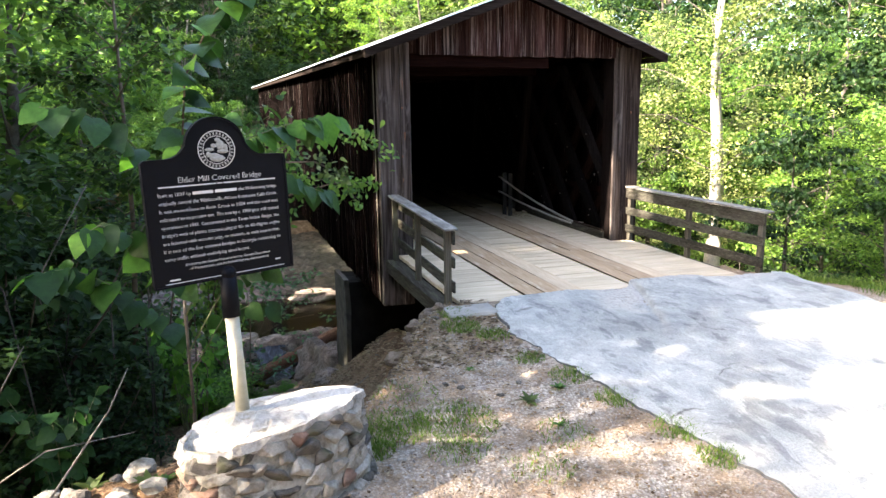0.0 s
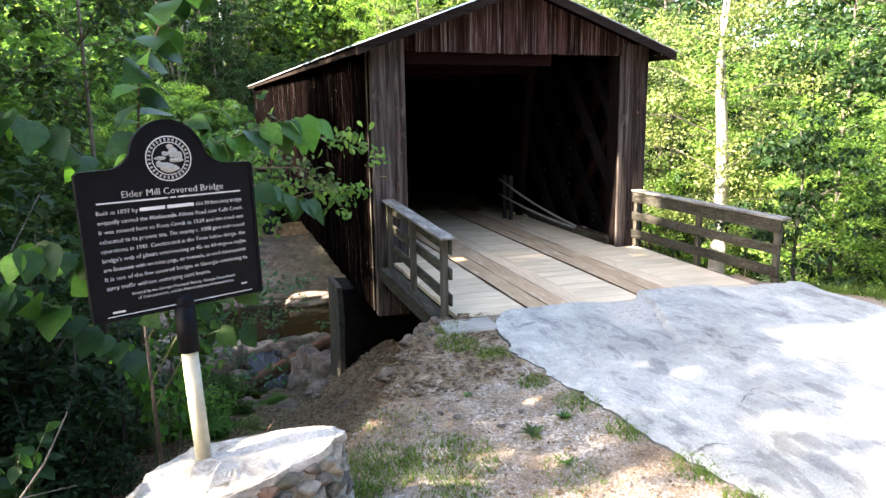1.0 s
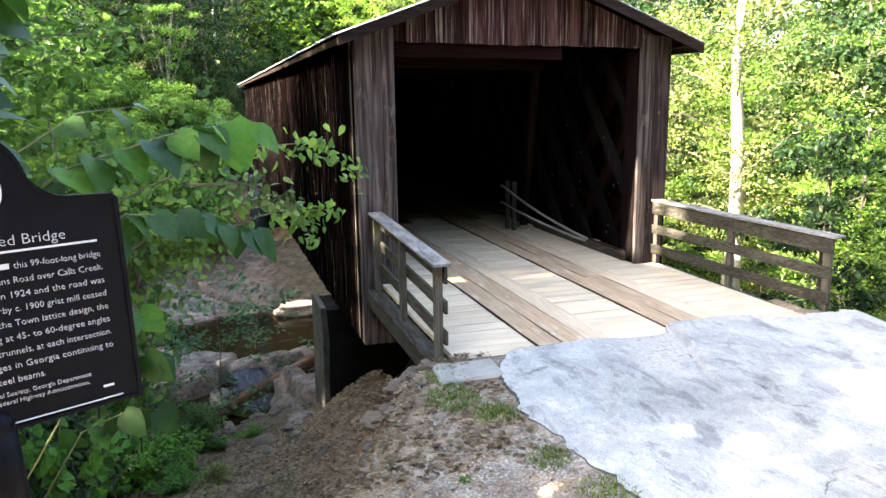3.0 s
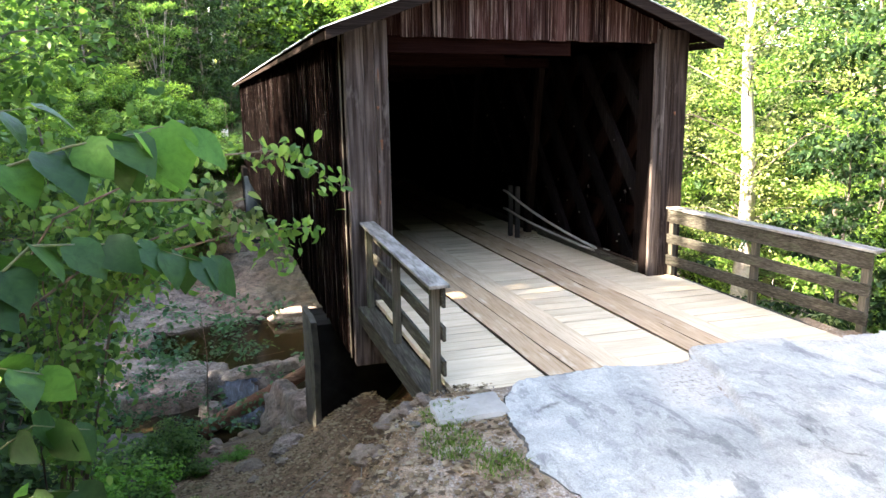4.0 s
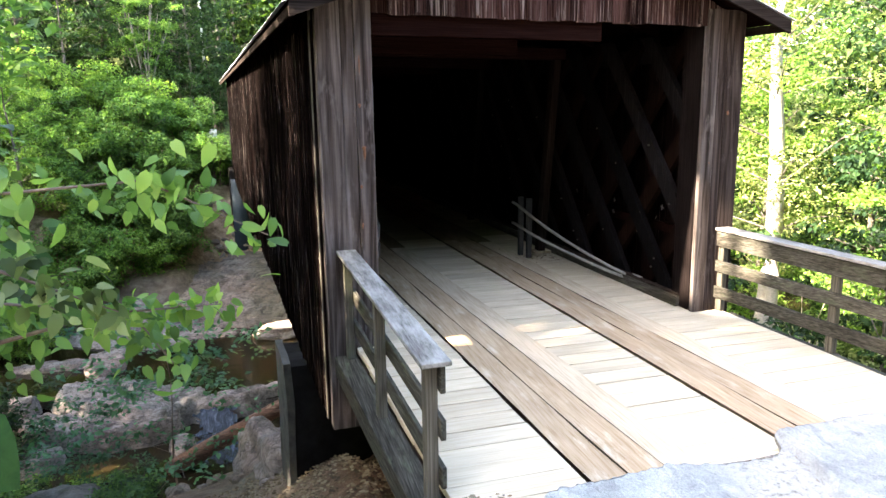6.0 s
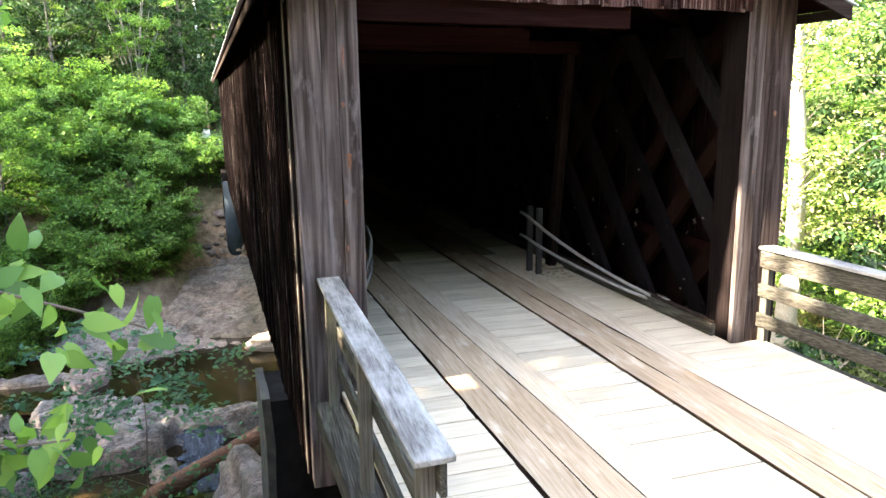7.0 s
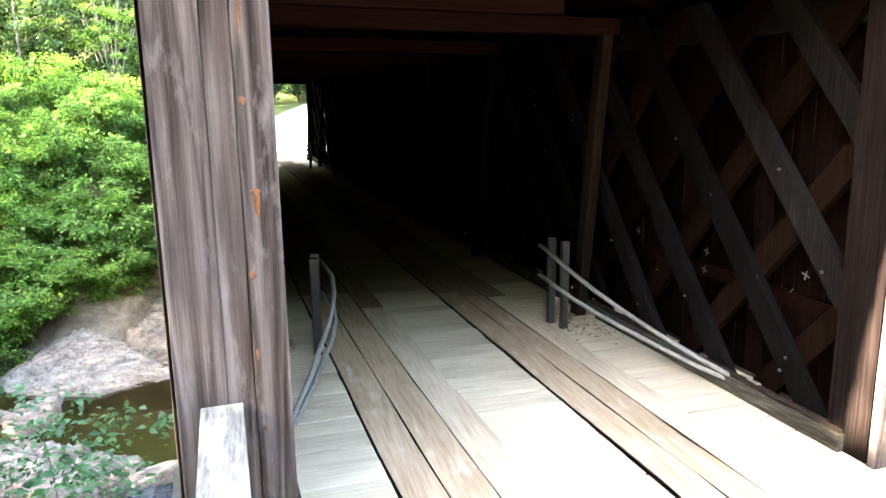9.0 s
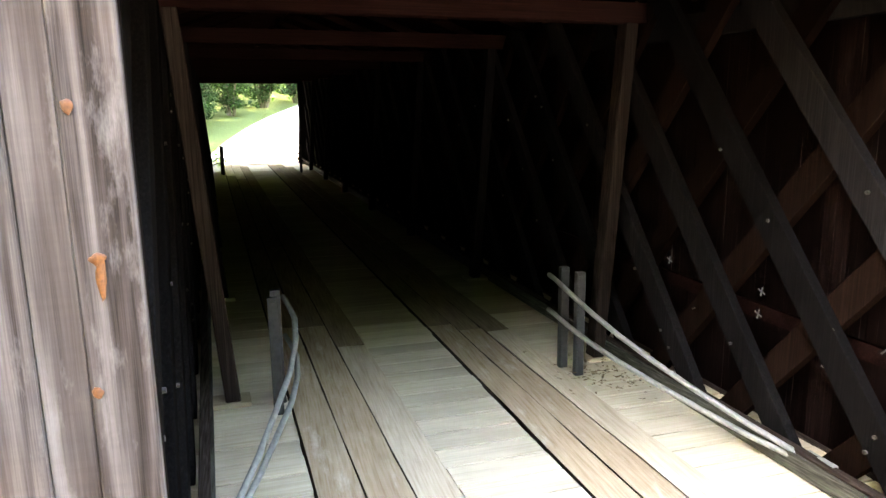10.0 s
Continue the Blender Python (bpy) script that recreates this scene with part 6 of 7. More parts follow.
# woods further off
def far_woods():
    r = np.random.default_rng(5)
    centres, spread = [], []
    for k in range(1000):
        a = radians(-62 + 100 * r.random())
        d = 62 + 60 * r.random() ** 0.8
        x, y = 3 - d * math.sin(a), 10 + d * math.cos(a)
        if abs(x - 7 - 0.1 * (y - 43)) < 5 and y < 90 and x > 1.5:
            continue
        centres.append((x, y, height(x, y) + 1 + 19 * r.random()))
        spread.append(2.6 + 1.6 * r.random())
    # one cloud in three leaf colours, with sun and shade painted in
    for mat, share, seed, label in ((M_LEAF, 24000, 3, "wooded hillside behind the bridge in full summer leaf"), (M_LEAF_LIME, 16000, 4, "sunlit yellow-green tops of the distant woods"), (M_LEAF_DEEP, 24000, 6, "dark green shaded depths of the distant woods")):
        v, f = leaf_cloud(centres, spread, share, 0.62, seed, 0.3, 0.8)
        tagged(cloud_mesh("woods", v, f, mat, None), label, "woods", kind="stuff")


far_woods()


def high_woods():
    """The high wooded hillside that closes the view over the bridge's roof."""
    r = np.random.default_rng(35)
    centres, spread = [], []
    for k in range(700):
        x, y = -45 + 85 * r.random(), 80 + 50 * r.random()
        centres.append((x, y, height(x, y) + 14 * r.random()))
        spread.append(2.6 + 1.6 * r.random())
    for mat, n, seed, label in ((M_LEAF, 26000, 36, "tall green woods on the hill beyond the bridge"), (M_LEAF_DEEP, 20000, 37, "dark depths of the tall woods on the hill")):
        v, f = leaf_cloud(centres, spread, n, 1.1, seed, 0.3, 0.8)
        tagged(cloud_mesh("woods", v, f, mat, None), label, "woods", kind="stuff")


high_woods()


def middle_woods():
    r = np.random.default_rng(25)
    centres, spread = [], []
    for k in range(420):
        a = radians(18 + 48 * r.random())
        d = 30 + 34 * r.random()
        x, y = 3 + d * math.sin(a), 8 + d * math.cos(a)
        centres.append((x, y, height(x, y) + 0.5 + 13 * r.random()))
        spread.append(1.1 + 1.0 * r.random())
    for mat, n, seed, label in ((M_LEAF_LIME, 9000, 7, "sunlit yellow-green understorey of the woods"), (M_LEAF, 14000, 8, "mid-green understorey of the woods")):
        v, f = leaf_cloud(centres, spread, n, 0.26, seed, 0.3, 0.5, 0.7)
        tagged(cloud_mesh("woods", v, f, mat, None), label, "woods", kind="stuff")


middle_woods()


def right_woods():
    """Tall woods past the right-hand bank, which close the sky there."""
    r = np.random.default_rng(45)
    centres, spread = [], []
    for k in range(620):
        x, y = 34 + 62 * r.random(), 22 + 80 * r.random()
        centres.append((x, y, height(x, y) + 1 + 24 * r.random()))
        spread.append(2.4 + 1.8 * r.random())
    for mat, n, seed, label in ((M_LEAF_DEEP, 26000, 46, "dark green depths of the woods past the creek"), (M_LEAF_LIME, 12000, 47, "sunlit leaves in the woods past the creek")):
        v, f = leaf_cloud(centres, spread, n, 0.85, seed, 0.3, 0.7)
        tagged(cloud_mesh("woods", v, f, mat, None), label, "woods", kind="stuff")


right_woods()


def woods_behind():
    """Unseen woods added at the camera's back, which close off the low sky and darken the tunnel."""
    r = np.random.default_rng(15)
    centres, spread = [], []
    for k in range(620):
        a = radians(-48 + 160 * r.random())
        d = 17 + 24 * r.random()
        x, y = 3 + d * math.sin(a), 3 - d * math.cos(a)
        centres.append((x, y, -1.0 + 14 * r.random() ** 1.4))
        spread.append(1.8 + 1.4 * r.random())
    for k in range(300):
        a = radians(-36 + 72 * r.random())
        d = 30 + 13 * r.random()
        centres.append((3 + d * math.sin(a), 3 - d * math.cos(a), 17 * r.random()))
        spread.append(2.2 + 1.4 * r.random())
    for k in range(520):
        a = radians(-44 + 88 * r.random())
        d = 20 + 16 * r.random()
        centres.append((3 + d * math.sin(a), 3 - d * math.cos(a), 4 + 19 * r.random()))
        spread.append(2.0 + 1.2 * r.random())
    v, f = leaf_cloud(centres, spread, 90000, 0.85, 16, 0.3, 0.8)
    tagged(cloud_mesh("woods", v, f, M_LEAF_DEEP, None), "unseen dark woods added to block the low sky facing the bridge", "woods", kind="stuff")


woods_behind()

# roadside trees out of view, added so that their crowns shade the road and the bridge
shade = tree("tree", "tall unseen roadside tree whose crown shades the road", 17, 0.28, 4.8, 0.42, 26, 7000, 0.3, M_LEAF, M_BARK, 43, tight=0.21)
stand(shade, -9.5, 9.6)
canopy = [shade]
for k, (x, y, s) in enumerate(((-9.0, 17.9, 0.95), (-10.0, 21.2, 1.0), (-12.5, 12.4, 1.1), (-13.5, 18.4, 1.1), (-15.0, 24.2, 1.1), (-11.5, 27.4, 1.0), (-20.0, 21.5, 1.1), (-20.5, 27.0, 1.1), (-16.5, 9.2, 1.2), (-16.5, -1.3, 0.85), (-11.5, 2.5, 0.75), (-13.5, 32.8, 0.8), (-14.0, 38.0, 0.8), (-17.5, 15.3, 1.2))):
    canopy.append(copy_thing(shade, place(x, y, 61 * k + 20, s)))
for k, (x, y, s) in enumerate(((-6.0, 7.5, 0.85), (-5.5, 17.5, 0.9))):
    canopy.append(copy_thing(shade, place(x, y, 37 * k + 5, s, 0.6)))

# unseen crown added over the thicket to keep sky and sun off it
over = tree("tree", "unseen roadside tree whose added crown darkens the thicket", 12.5, 0.2, 4.6, 0.55, 24, 8000, 0.27, M_LEAF, M_BARK, 47, tight=0.22)
canopy.append(stand(over, -5.4, 7.5, 0, 0.9))

# unseen tree added to keep the sun off the right post's top
tall = tree("tree", "unseen tall tree whose small high crown shades the portal post", 17, 0.2, 4.0, 0.7, 22, 9000, 0.3, M_LEAF, M_BARK, 49, tight=0.24)
canopy.append(stand(tall, -6.5, 10.8, 0, 1.25))


def open_gaps(trees, rays):
    """Gaps in the crowns, through which the low sun falls in flecks on what stands behind."""
    for g in trees:
        m = np.array(g.matrix_basis)
        for ob in g.children:
            if not ob.name.startswith("crown"):
                continue
            me = ob.data
            co = np.empty(len(me.vertices) * 3)
            me.vertices.foreach_get("co", co)
            leaf = co.reshape(-1, 4, 3)
            mid = leaf.mean(axis=1) @ m[:3, :3].T + m[:3, 3]
            keep = np.ones(len(mid), bool)
            for at, r in rays:
                d = mid - np.array(at)
                along = d @ np.array(SUN_TO)
                keep &= np.linalg.norm(d - along[:, None] * np.array(SUN_TO), axis=1) > r
            if keep.all():
                continue
            v = leaf[keep].reshape(-1, 3)
            i = np.arange(keep.sum())[:, None] * 4
            cloud_mesh("crown", v, np.concatenate([i + np.array([[0, 1, 2]]), i + np.array([[0, 2, 3]])]), me.materials[0], g)
            bpy.data.objects.remove(ob)


FLECKS = [((7.85, 12.98, 0.7), 0.5), ((7.85, 12.98, 1.5), 0.42), ((8.25, 12.5, 0.95), 0.34), ((2.4, 13.47, -0.7), 0.3), ((2.4, 13.45, 0.1), 0.3), ((2.4, 13.45, 0.9), 0.3), ((2.4, 13.42, 1.7), 0.26), ((2.4, 13.42, 2.4), 0.24),
          ((1.7, 32.0, -5.2), 0.7), ((2.3, 31.9, -5.2), 0.6), ((2.7, 12.7, 0.9), 0.22), ((2.95, 6.5, -0.3), 0.2), ((1.55, 5.2, -0.35), 0.22)]
fr = np.random.default_rng(52)
for x, y, wide, count in ((8.7, 7.0, 1.0, 12), (7.2, 6.9, 0.6, 5), (9.0, 5.8, 0.9, 10), (7.6, 5.5, 0.7, 6), (6.0, 5.5, 0.7, 5), (7.6, 4.1, 0.8, 9), (5.9, 4.2, 0.5, 4), (9.0, 3.6, 0.9, 10), (7.0, 2.8, 0.9, 8)):
    for k in range(count):
        FLECKS.append(((x + wide * fr.normal() * 0.75, y + 0.35 * wide * fr.normal(), -0.25), 0.12 + 0.26 * fr.random() ** 1.5))
open_gaps(canopy + west, FLECKS)

# bushes
bush_a = shrub("bush", "dense bright green bush of small leaves", 2.6, 3.4, 16, 6000, 0.16, M_LEAF, 3)
bush_b = shrub("bush", "dense mid-green bush of small leaves", 2.2, 3.0, 16, 5600, 0.155, M_LEAF, 9)
bush_c = shrub("bush", "dense sunlit yellow-green leafy bush", 2.4, 3.2, 16, 5600, 0.16, M_LEAF_LIME, 15)
stand(bush_a, -2.6, 38.5, 0, 1.1)
stand(bush_b, -5.5, 39.5, 0, 1.1)
stand(bush_c, 13.0, 14.5, 0, 1.0)
rr = np.random.default_rng(77)
k = 0
for row in range(7):
    y = 33.6 + 2.1 * row
    x = -2.5 - 0.6 * max(0, 3 - row) + 0.4 * (row % 2)
    while x > -15.5:
        k += 1
        if abs(x + 2.6) + abs(y - 38.5) > 1.2 and not (y < 36.5 and x > -9.6 + 1.9 * row):
            copy_thing((bush_a, bush_b, bush_a)[k % 3], place(x + 0.5 * rr.normal(), y + 0.4 * rr.normal(), 53 * k, 0.75 + 0.4 * rr.random()))
        x -= 2.5
for k, (x, y, s) in enumerate(((-8.6, 34.2, 1.2), (-9.8, 35.6, 1.3), (-6.9, 34.0, 0.8), (-6.0, 35.6, 0.9), (-5.0, 36.9, 0.9), (-3.2, 37.6, 0.85), (-2.4, 38.8, 0.8), (-1.7, 40.3, 0.6), (-3.4, 42.4, 0.9), (-2.2, 43.6, 0.75), (-7.6, 32.4, 0.8), (-9.2, 32.6, 0.9))):
    copy_thing((bush_a, bush_b)[k % 2], place(x, y, 41 * k, s))
for k, (x, y, s) in enumerate(((-1.6, 13.2, 0.5), (-0.9, 15.6, 0.42), (-3.0, 21.2, 0.5), (-4.2, 18.2, 0.6), (-4.6, 22.6, 0.55), (-1.1, 17.2, 0.45))):
    copy_thing((bush_b, bush_a)[k % 2], place(x, y, 29 * k, s))
RIGHT = [(11.5, 12.5), (10.8, 15), (13, 18), (11.2, 19), (15, 16), (16, 20), (14, 23), (12, 25), (17, 13), (19, 18), (16.5, 27), (13, 30), (22, 18), (23, 23), (18.5, 32), (27, 22), (14, 10.5), (17.5, 10), (21, 12.5), (25, 16), (20, 22.5), (11, 22)]
for k, (x, y) in enumerate(RIGHT):
    copy_thing((bush_c, bush_a, bush_b)[k % 3 if k % 5 else 0], place(x, y, 71 * k, 0.9 + 0.5 * rr.random()))

def fan_tree():
    """A small many-stemmed tree with pale stems spreading like a fan."""
    r = np.random.default_rng(83)
    g = hub("small_tree", "small many-stemmed tree with pale spreading stems and light green leaves", "tree")
    centres = []
    for k in range(11):
        a = k * 2.4
        top = Vector((math.cos(a) * (0.8 + 1.6 * r.random()), math.sin(a) * 0.9, 5.0 + 2.6 * r.random()))
        mid = Vector((top.x * 0.35, top.y * 0.35, top.z * 0.5)) + Vector(r.normal(size=3)) * 0.12
        bm = bmesh.new()
        tube(bm, [(0.1 * math.cos(a), 0.1 * math.sin(a), -0.3), mid, top], [0.06, 0.045, 0.012], 6)
        part("stem", bm, M_DEADGREY, g)
        for q in (0.35, 0.6, 0.8, 1.0):
            centres.append(tuple(mid.lerp(top, q) + Vector(r.normal(size=3)) * 0.45))
    v, f = leaf_cloud(centres, [0.62, 0.45, 0.5], 5200, 0.17, 84, 0.2, 0.4, 0.8)
    cloud_mesh("crown", v, f, M_LEAF, g)
    return g


stand(fan_tree(), -4.7, 52.0, 0, 1.0, 0.3)
seedling = tree("seedling", "thin creekside seedling with spreading blue-green leaves", 3.6, 0.022, 2.1, 0.3, 16, 1300, 0.12, M_LEAF_TEAL, M_TWIG, 57, tight=0.16, group="creekside seedlings", droop=0.1, flat=0.25)
stand(seedling, -0.5, 20.0, 0, 1.35, 0.2)
copy_thing(seedling, place(-2.6, 21.2, 120, 0.75, 0.2))
conifer = shrub("low_bush", "low dark green fine-leaved bush on the creek bank", 1.6, 1.7, 14, 5200, 0.07, M_LEAF_DEEP, 63, group="creekside bushes", tight=0.17)
stand(conifer, -1.6, 20.9, 0, 1.0)
copy_thing(conifer, place(-3.4, 19.9, 60, 0.8))
low = shrub("low_bush", "low bright green leafy bush on the creek bank", 1.1, 1.5, 12, 2600, 0.1, M_LEAF_LIT, 91, group="creekside bushes", tight=0.17)
stand(low, -1.5, 12.6, 0, 0.9)
for k, (x, y, s) in enumerate(((-0.9, 13.6, 0.7), (-2.3, 13.4, 0.9), (-3.3, 15.6, 1.0), (-0.35, 15.4, 0.35), (-0.1, 16.4, 0.4), (-0.7, 12.0, 0.5))):
    copy_thing(low, place(x, y, 59 * k + 20, s))
for k, (x, y, s) in enumerate(((-1.9, 12.6, 0.45), (-2.2, 12.2, 0.5), (-2.6, 14.2, 0.6), (-3.3, 16.8, 0.6), (-3.9, 20.6, 0.6), (-1.9, 14.4, 0.5), (-1.3, 17.6, 0.4), (-0.1, 12.1, 0.16), (0.35, 15.9, 0.2))):
    copy_thing(bush_c if k % 3 == 1 else low, place(x, y, 37 * k + 9, s if k % 3 == 1 else 1.9 * s))

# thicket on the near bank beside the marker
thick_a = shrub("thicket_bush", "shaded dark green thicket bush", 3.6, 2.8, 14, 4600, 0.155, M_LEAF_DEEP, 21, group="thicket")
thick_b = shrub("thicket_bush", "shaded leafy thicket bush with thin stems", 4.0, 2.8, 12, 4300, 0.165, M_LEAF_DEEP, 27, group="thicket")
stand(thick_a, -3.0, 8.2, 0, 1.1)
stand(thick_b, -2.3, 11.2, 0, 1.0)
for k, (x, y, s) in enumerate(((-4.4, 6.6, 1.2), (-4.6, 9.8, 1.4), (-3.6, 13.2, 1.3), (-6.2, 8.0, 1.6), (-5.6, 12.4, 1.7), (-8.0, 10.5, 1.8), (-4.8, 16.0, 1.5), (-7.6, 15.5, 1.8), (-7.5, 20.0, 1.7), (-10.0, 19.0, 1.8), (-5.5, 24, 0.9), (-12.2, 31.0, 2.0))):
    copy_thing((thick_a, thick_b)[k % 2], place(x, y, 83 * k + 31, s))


for k, (x, y, s) in enumerate(((-1.5, 48.5, 0.9), (-4.0, 47.5, 1.1), (-7.0, 48.0, 1.2), (-10.5, 49, 1.2), (-2.5, 51.5, 1.1), (-5.5, 53, 1.3), (-9, 54, 1.3), (-0.5, 54, 1.0), (-13, 51, 1.3), (0.2, 58.5, 1.1), (-3.5, 58, 1.3), (2.0, 63, 1.3), (4.5, 68, 1.4), (-1.5, 63, 1.4), (-12, 57, 1.4), (7.5, 73, 1.5), (1.5, 71, 1.6))):
    copy_thing((thick_a, thick_b)[k % 2] if y > 50 else bush_a, place(x, y, 41 * k, s))


# ---- big-leaved sapling beside the marker ----
def big_leaf(bm, base, way, up, size, curl=0.25, wide=1.0):
    """A heart-shaped leaf, folded a little along its midrib and drooping to the tip."""
    way = Vector(way).normalized()
    s = way.cross(Vector(up)).normalized()
    nrm = s.cross(way)
    rows = ((0.0, 0.0), (0.02, 0.2), (0.16, 0.4), (0.38, 0.45), (0.62, 0.33), (0.83, 0.16), (1.0, 0.0))
    left, mid, right = [], [], []
    for q, w in rows:
        w *= wide
        p = Vector(base) + way * (size * q) - nrm * (curl * size * q * q)
        mid.append(bm.verts.new(p))
        if w:
            ed = -0.12 * w + 0.04 * math.sin(q * 9)
            back = -0.09 * way * size if q < 0.1 else Vector()
            left.append(bm.verts.new(p + s * (w * size) + nrm * (0.16 * w * size + ed * size * 0.2) + back))
            right.append(bm.verts.new(p - s * (w * size) + nrm * (0.16 * w * size + ed * size * 0.2) + back))
    for edge, flip in ((left, 1), (right, -1)):
        fs = [(mid[0], edge[0], mid[1])] + [(mid[k + 1], edge[k], edge[k + 1], mid[k + 2]) for k in range(len(edge) - 1)] + [(mid[-2], edge[-1], mid[-1])]
        for f in fs:
            face = bm.faces.new(f if flip > 0 else f[::-1])
            face.smooth = True


def leafy_branch(g, pts, r, every, size, mat, droop=0.25, seed=1, up=(0.1, -0.4, 0.85), stem=None, out=0.8, young=None, bare=0.0):
    rr_ = np.random.default_rng(seed)
    pts = [Vector(p) for p in pts]
    bm = bmesh.new()
    tube(bm, pts, [r * (1 - 0.7 * k / (len(pts) - 1)) for k in range(len(pts))], 6)
    br = part("branch", bm, stem or M_STEM, g)
    along, total = [], 0.0
    for a, b_ in zip(pts, pts[1:]):
        along.append((total, a, b_))
        total += (b_ - a).length
    d, k = every * 0.5 + bare * total, 0
    while d < total + 1e-6:
        for start, a, b_ in along[::-1]:
            if d >= start:
                p = a + (b_ - a).normalized() * (d - start)
                way = (b_ - a).normalized()
                break
        s = way.cross(Vector((0, 0, 1))).normalized() * (1 if k % 2 else -1)
        last = d + every > total
        dirn = way * (1.0 if last else 0.45) + (s * out if not last else Vector()) + Vector((0, -0.12, -droop - 0.35)) + Vector(rr_.normal(size=3)) * 0.16
        bm = bmesh.new()
        big_leaf(bm, p, dirn, Vector(up) + Vector(rr_.normal(size=3)) * 0.42, size * (0.75 + 0.45 * rr_.random()), 0.2 + 0.2 * rr_.random())
        # some leaves take the brighter copy, coloured as if sunlit
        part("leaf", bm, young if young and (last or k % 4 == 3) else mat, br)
        d += every
        k += 1
    return br


def sapling():
    g = hub("sapling", "young tree with large heart-shaped green leaves arching past the marker", "sapling")
    bm = bmesh.new()
    tube(bm, [(-0.75, 6.6, -0.6), (-0.72, 6.3, 0.9), (-0.66, 6.1, 1.7)], [0.016, 0.015, 0.014], 8)
    part("trunk", bm, M_BARK, g)
    leafy_branch(g, [(-0.66, 6.1, 1.7), (-0.62, 6.0, 2.2), (-0.5, 5.75, 3.0), (-0.22, 5.6, 3.5), (0.05, 5.6, 3.75)], 0.014, 0.065, 0.24, M_LEAF_BIG, seed=4, stem=M_TWIG, young=M_LEAF_LIT)
    leafy_branch(g, [(-0.62, 6.0, 2.1), (-0.2, 6.1, 2.45), (0.3, 6.25, 2.62), (0.62, 6.33, 2.68)], 0.011, 0.075, 0.25, M_LEAF_BIG, 0.4, 7, young=M_LEAF_LIT)
    leafy_branch(g, [(-0.66, 6.2, 1.5), (-0.05, 6.75, 2.12), (0.38, 7.08, 2.05), (0.78, 7.25, 1.86)], 0.01, 0.09, 0.26, M_LEAF_BIG, 0.3, 9)
    leafy_branch(g, [(-0.65, 6.05, 2.0), (-0.95, 5.7, 2.5), (-1.2, 5.45, 2.72), (-1.45, 5.3, 2.75)], 0.009, 0.07, 0.25, M_LEAF_BIG, 0.4, 12, young=M_LEAF_LIT)
    leafy_branch(g, [(-0.7, 6.2, 1.2), (-1.0, 5.8, 1.7), (-1.2, 5.55, 1.85), (-1.3, 5.4, 1.8)], 0.009, 0.07, 0.24, M_LEAF_BIG, 0.4, 14, young=M_LEAF_LIT)
    leafy_branch(g, [(-0.8, 6.6, 0.6), (-1.3, 6.3, 1.2), (-1.6, 6.15, 1.42), (-1.85, 6.05, 1.4)], 0.009, 0.07, 0.27, M_LEAF_BIG, 0.35, 18, young=M_LEAF_LIT)
    leafy_branch(g, [(-0.72, 6.35, 0.5), (-0.35, 6.4, 1.1), (-0.05, 6.45, 1.28), (0.18, 6.5, 1.2)], 0.008, 0.09, 0.23, M_LEAF_BIG, 0.35, 20, bare=0.5)
    leafy_branch(g, [(-0.7, 6.2, 0.9), (-0.4, 6.2, 1.5), (-0.12, 6.25, 1.66), (0.08, 6.3, 1.58)], 0.008, 0.09, 0.23, M_LEAF_BIG, 0.35, 23, young=M_LEAF_LIT, bare=0.5)
    leafy_branch(g, [(-0.74, 6.5, 0.2), (-0.4, 6.55, 0.75), (-0.1, 6.6, 0.85), (0.05, 6.65, 0.8)], 0.008, 0.1, 0.22, M_LEAF_BIG, 0.35, 26, bare=0.5)
    bm = bmesh.new()
    tube(bm, [(0.55, 6.32, 2.67), (0.66, 6.36, 2.7), (0.8, 6.38, 2.66)], [0.005, 0.004, 0.003], 6)
    tip = part("branch", bm, M_STEM, g)
    for base, way, up, size, mat in (((0.66, 6.36, 2.7), (0.25, -0.3, -0.75), (0.1, -0.85, 0.5), 0.3, M_LEAF_LIT), ((0.78, 6.38, 2.66), (0.75, -0.1, -0.55), (0.3, -0.6, 0.7), 0.22, M_LEAF_LIT),
                                     ((0.5, 6.34, 2.66), (-0.1, -0.3, -0.8), (-0.3, -0.6, 0.6), 0.26, M_LEAF_BIG), ((0.62, 6.45, 2.6), (0.4, 0.1, -0.8), (0.2, -0.7, 0.6), 0.24, M_LEAF_LIT)):
        bm = bmesh.new()
        big_leaf(bm, base, way, up, size, 0.28)
        part("leaf", bm, mat, tip)
    leafy_branch(g, [(-0.6, 6.0, 2.4), (-0.15, 6.3, 2.75), (0.15, 6.5, 2.8)], 0.008, 0.15, 0.2, M_LEAF_BIG, 0.35, 22)


sapling()


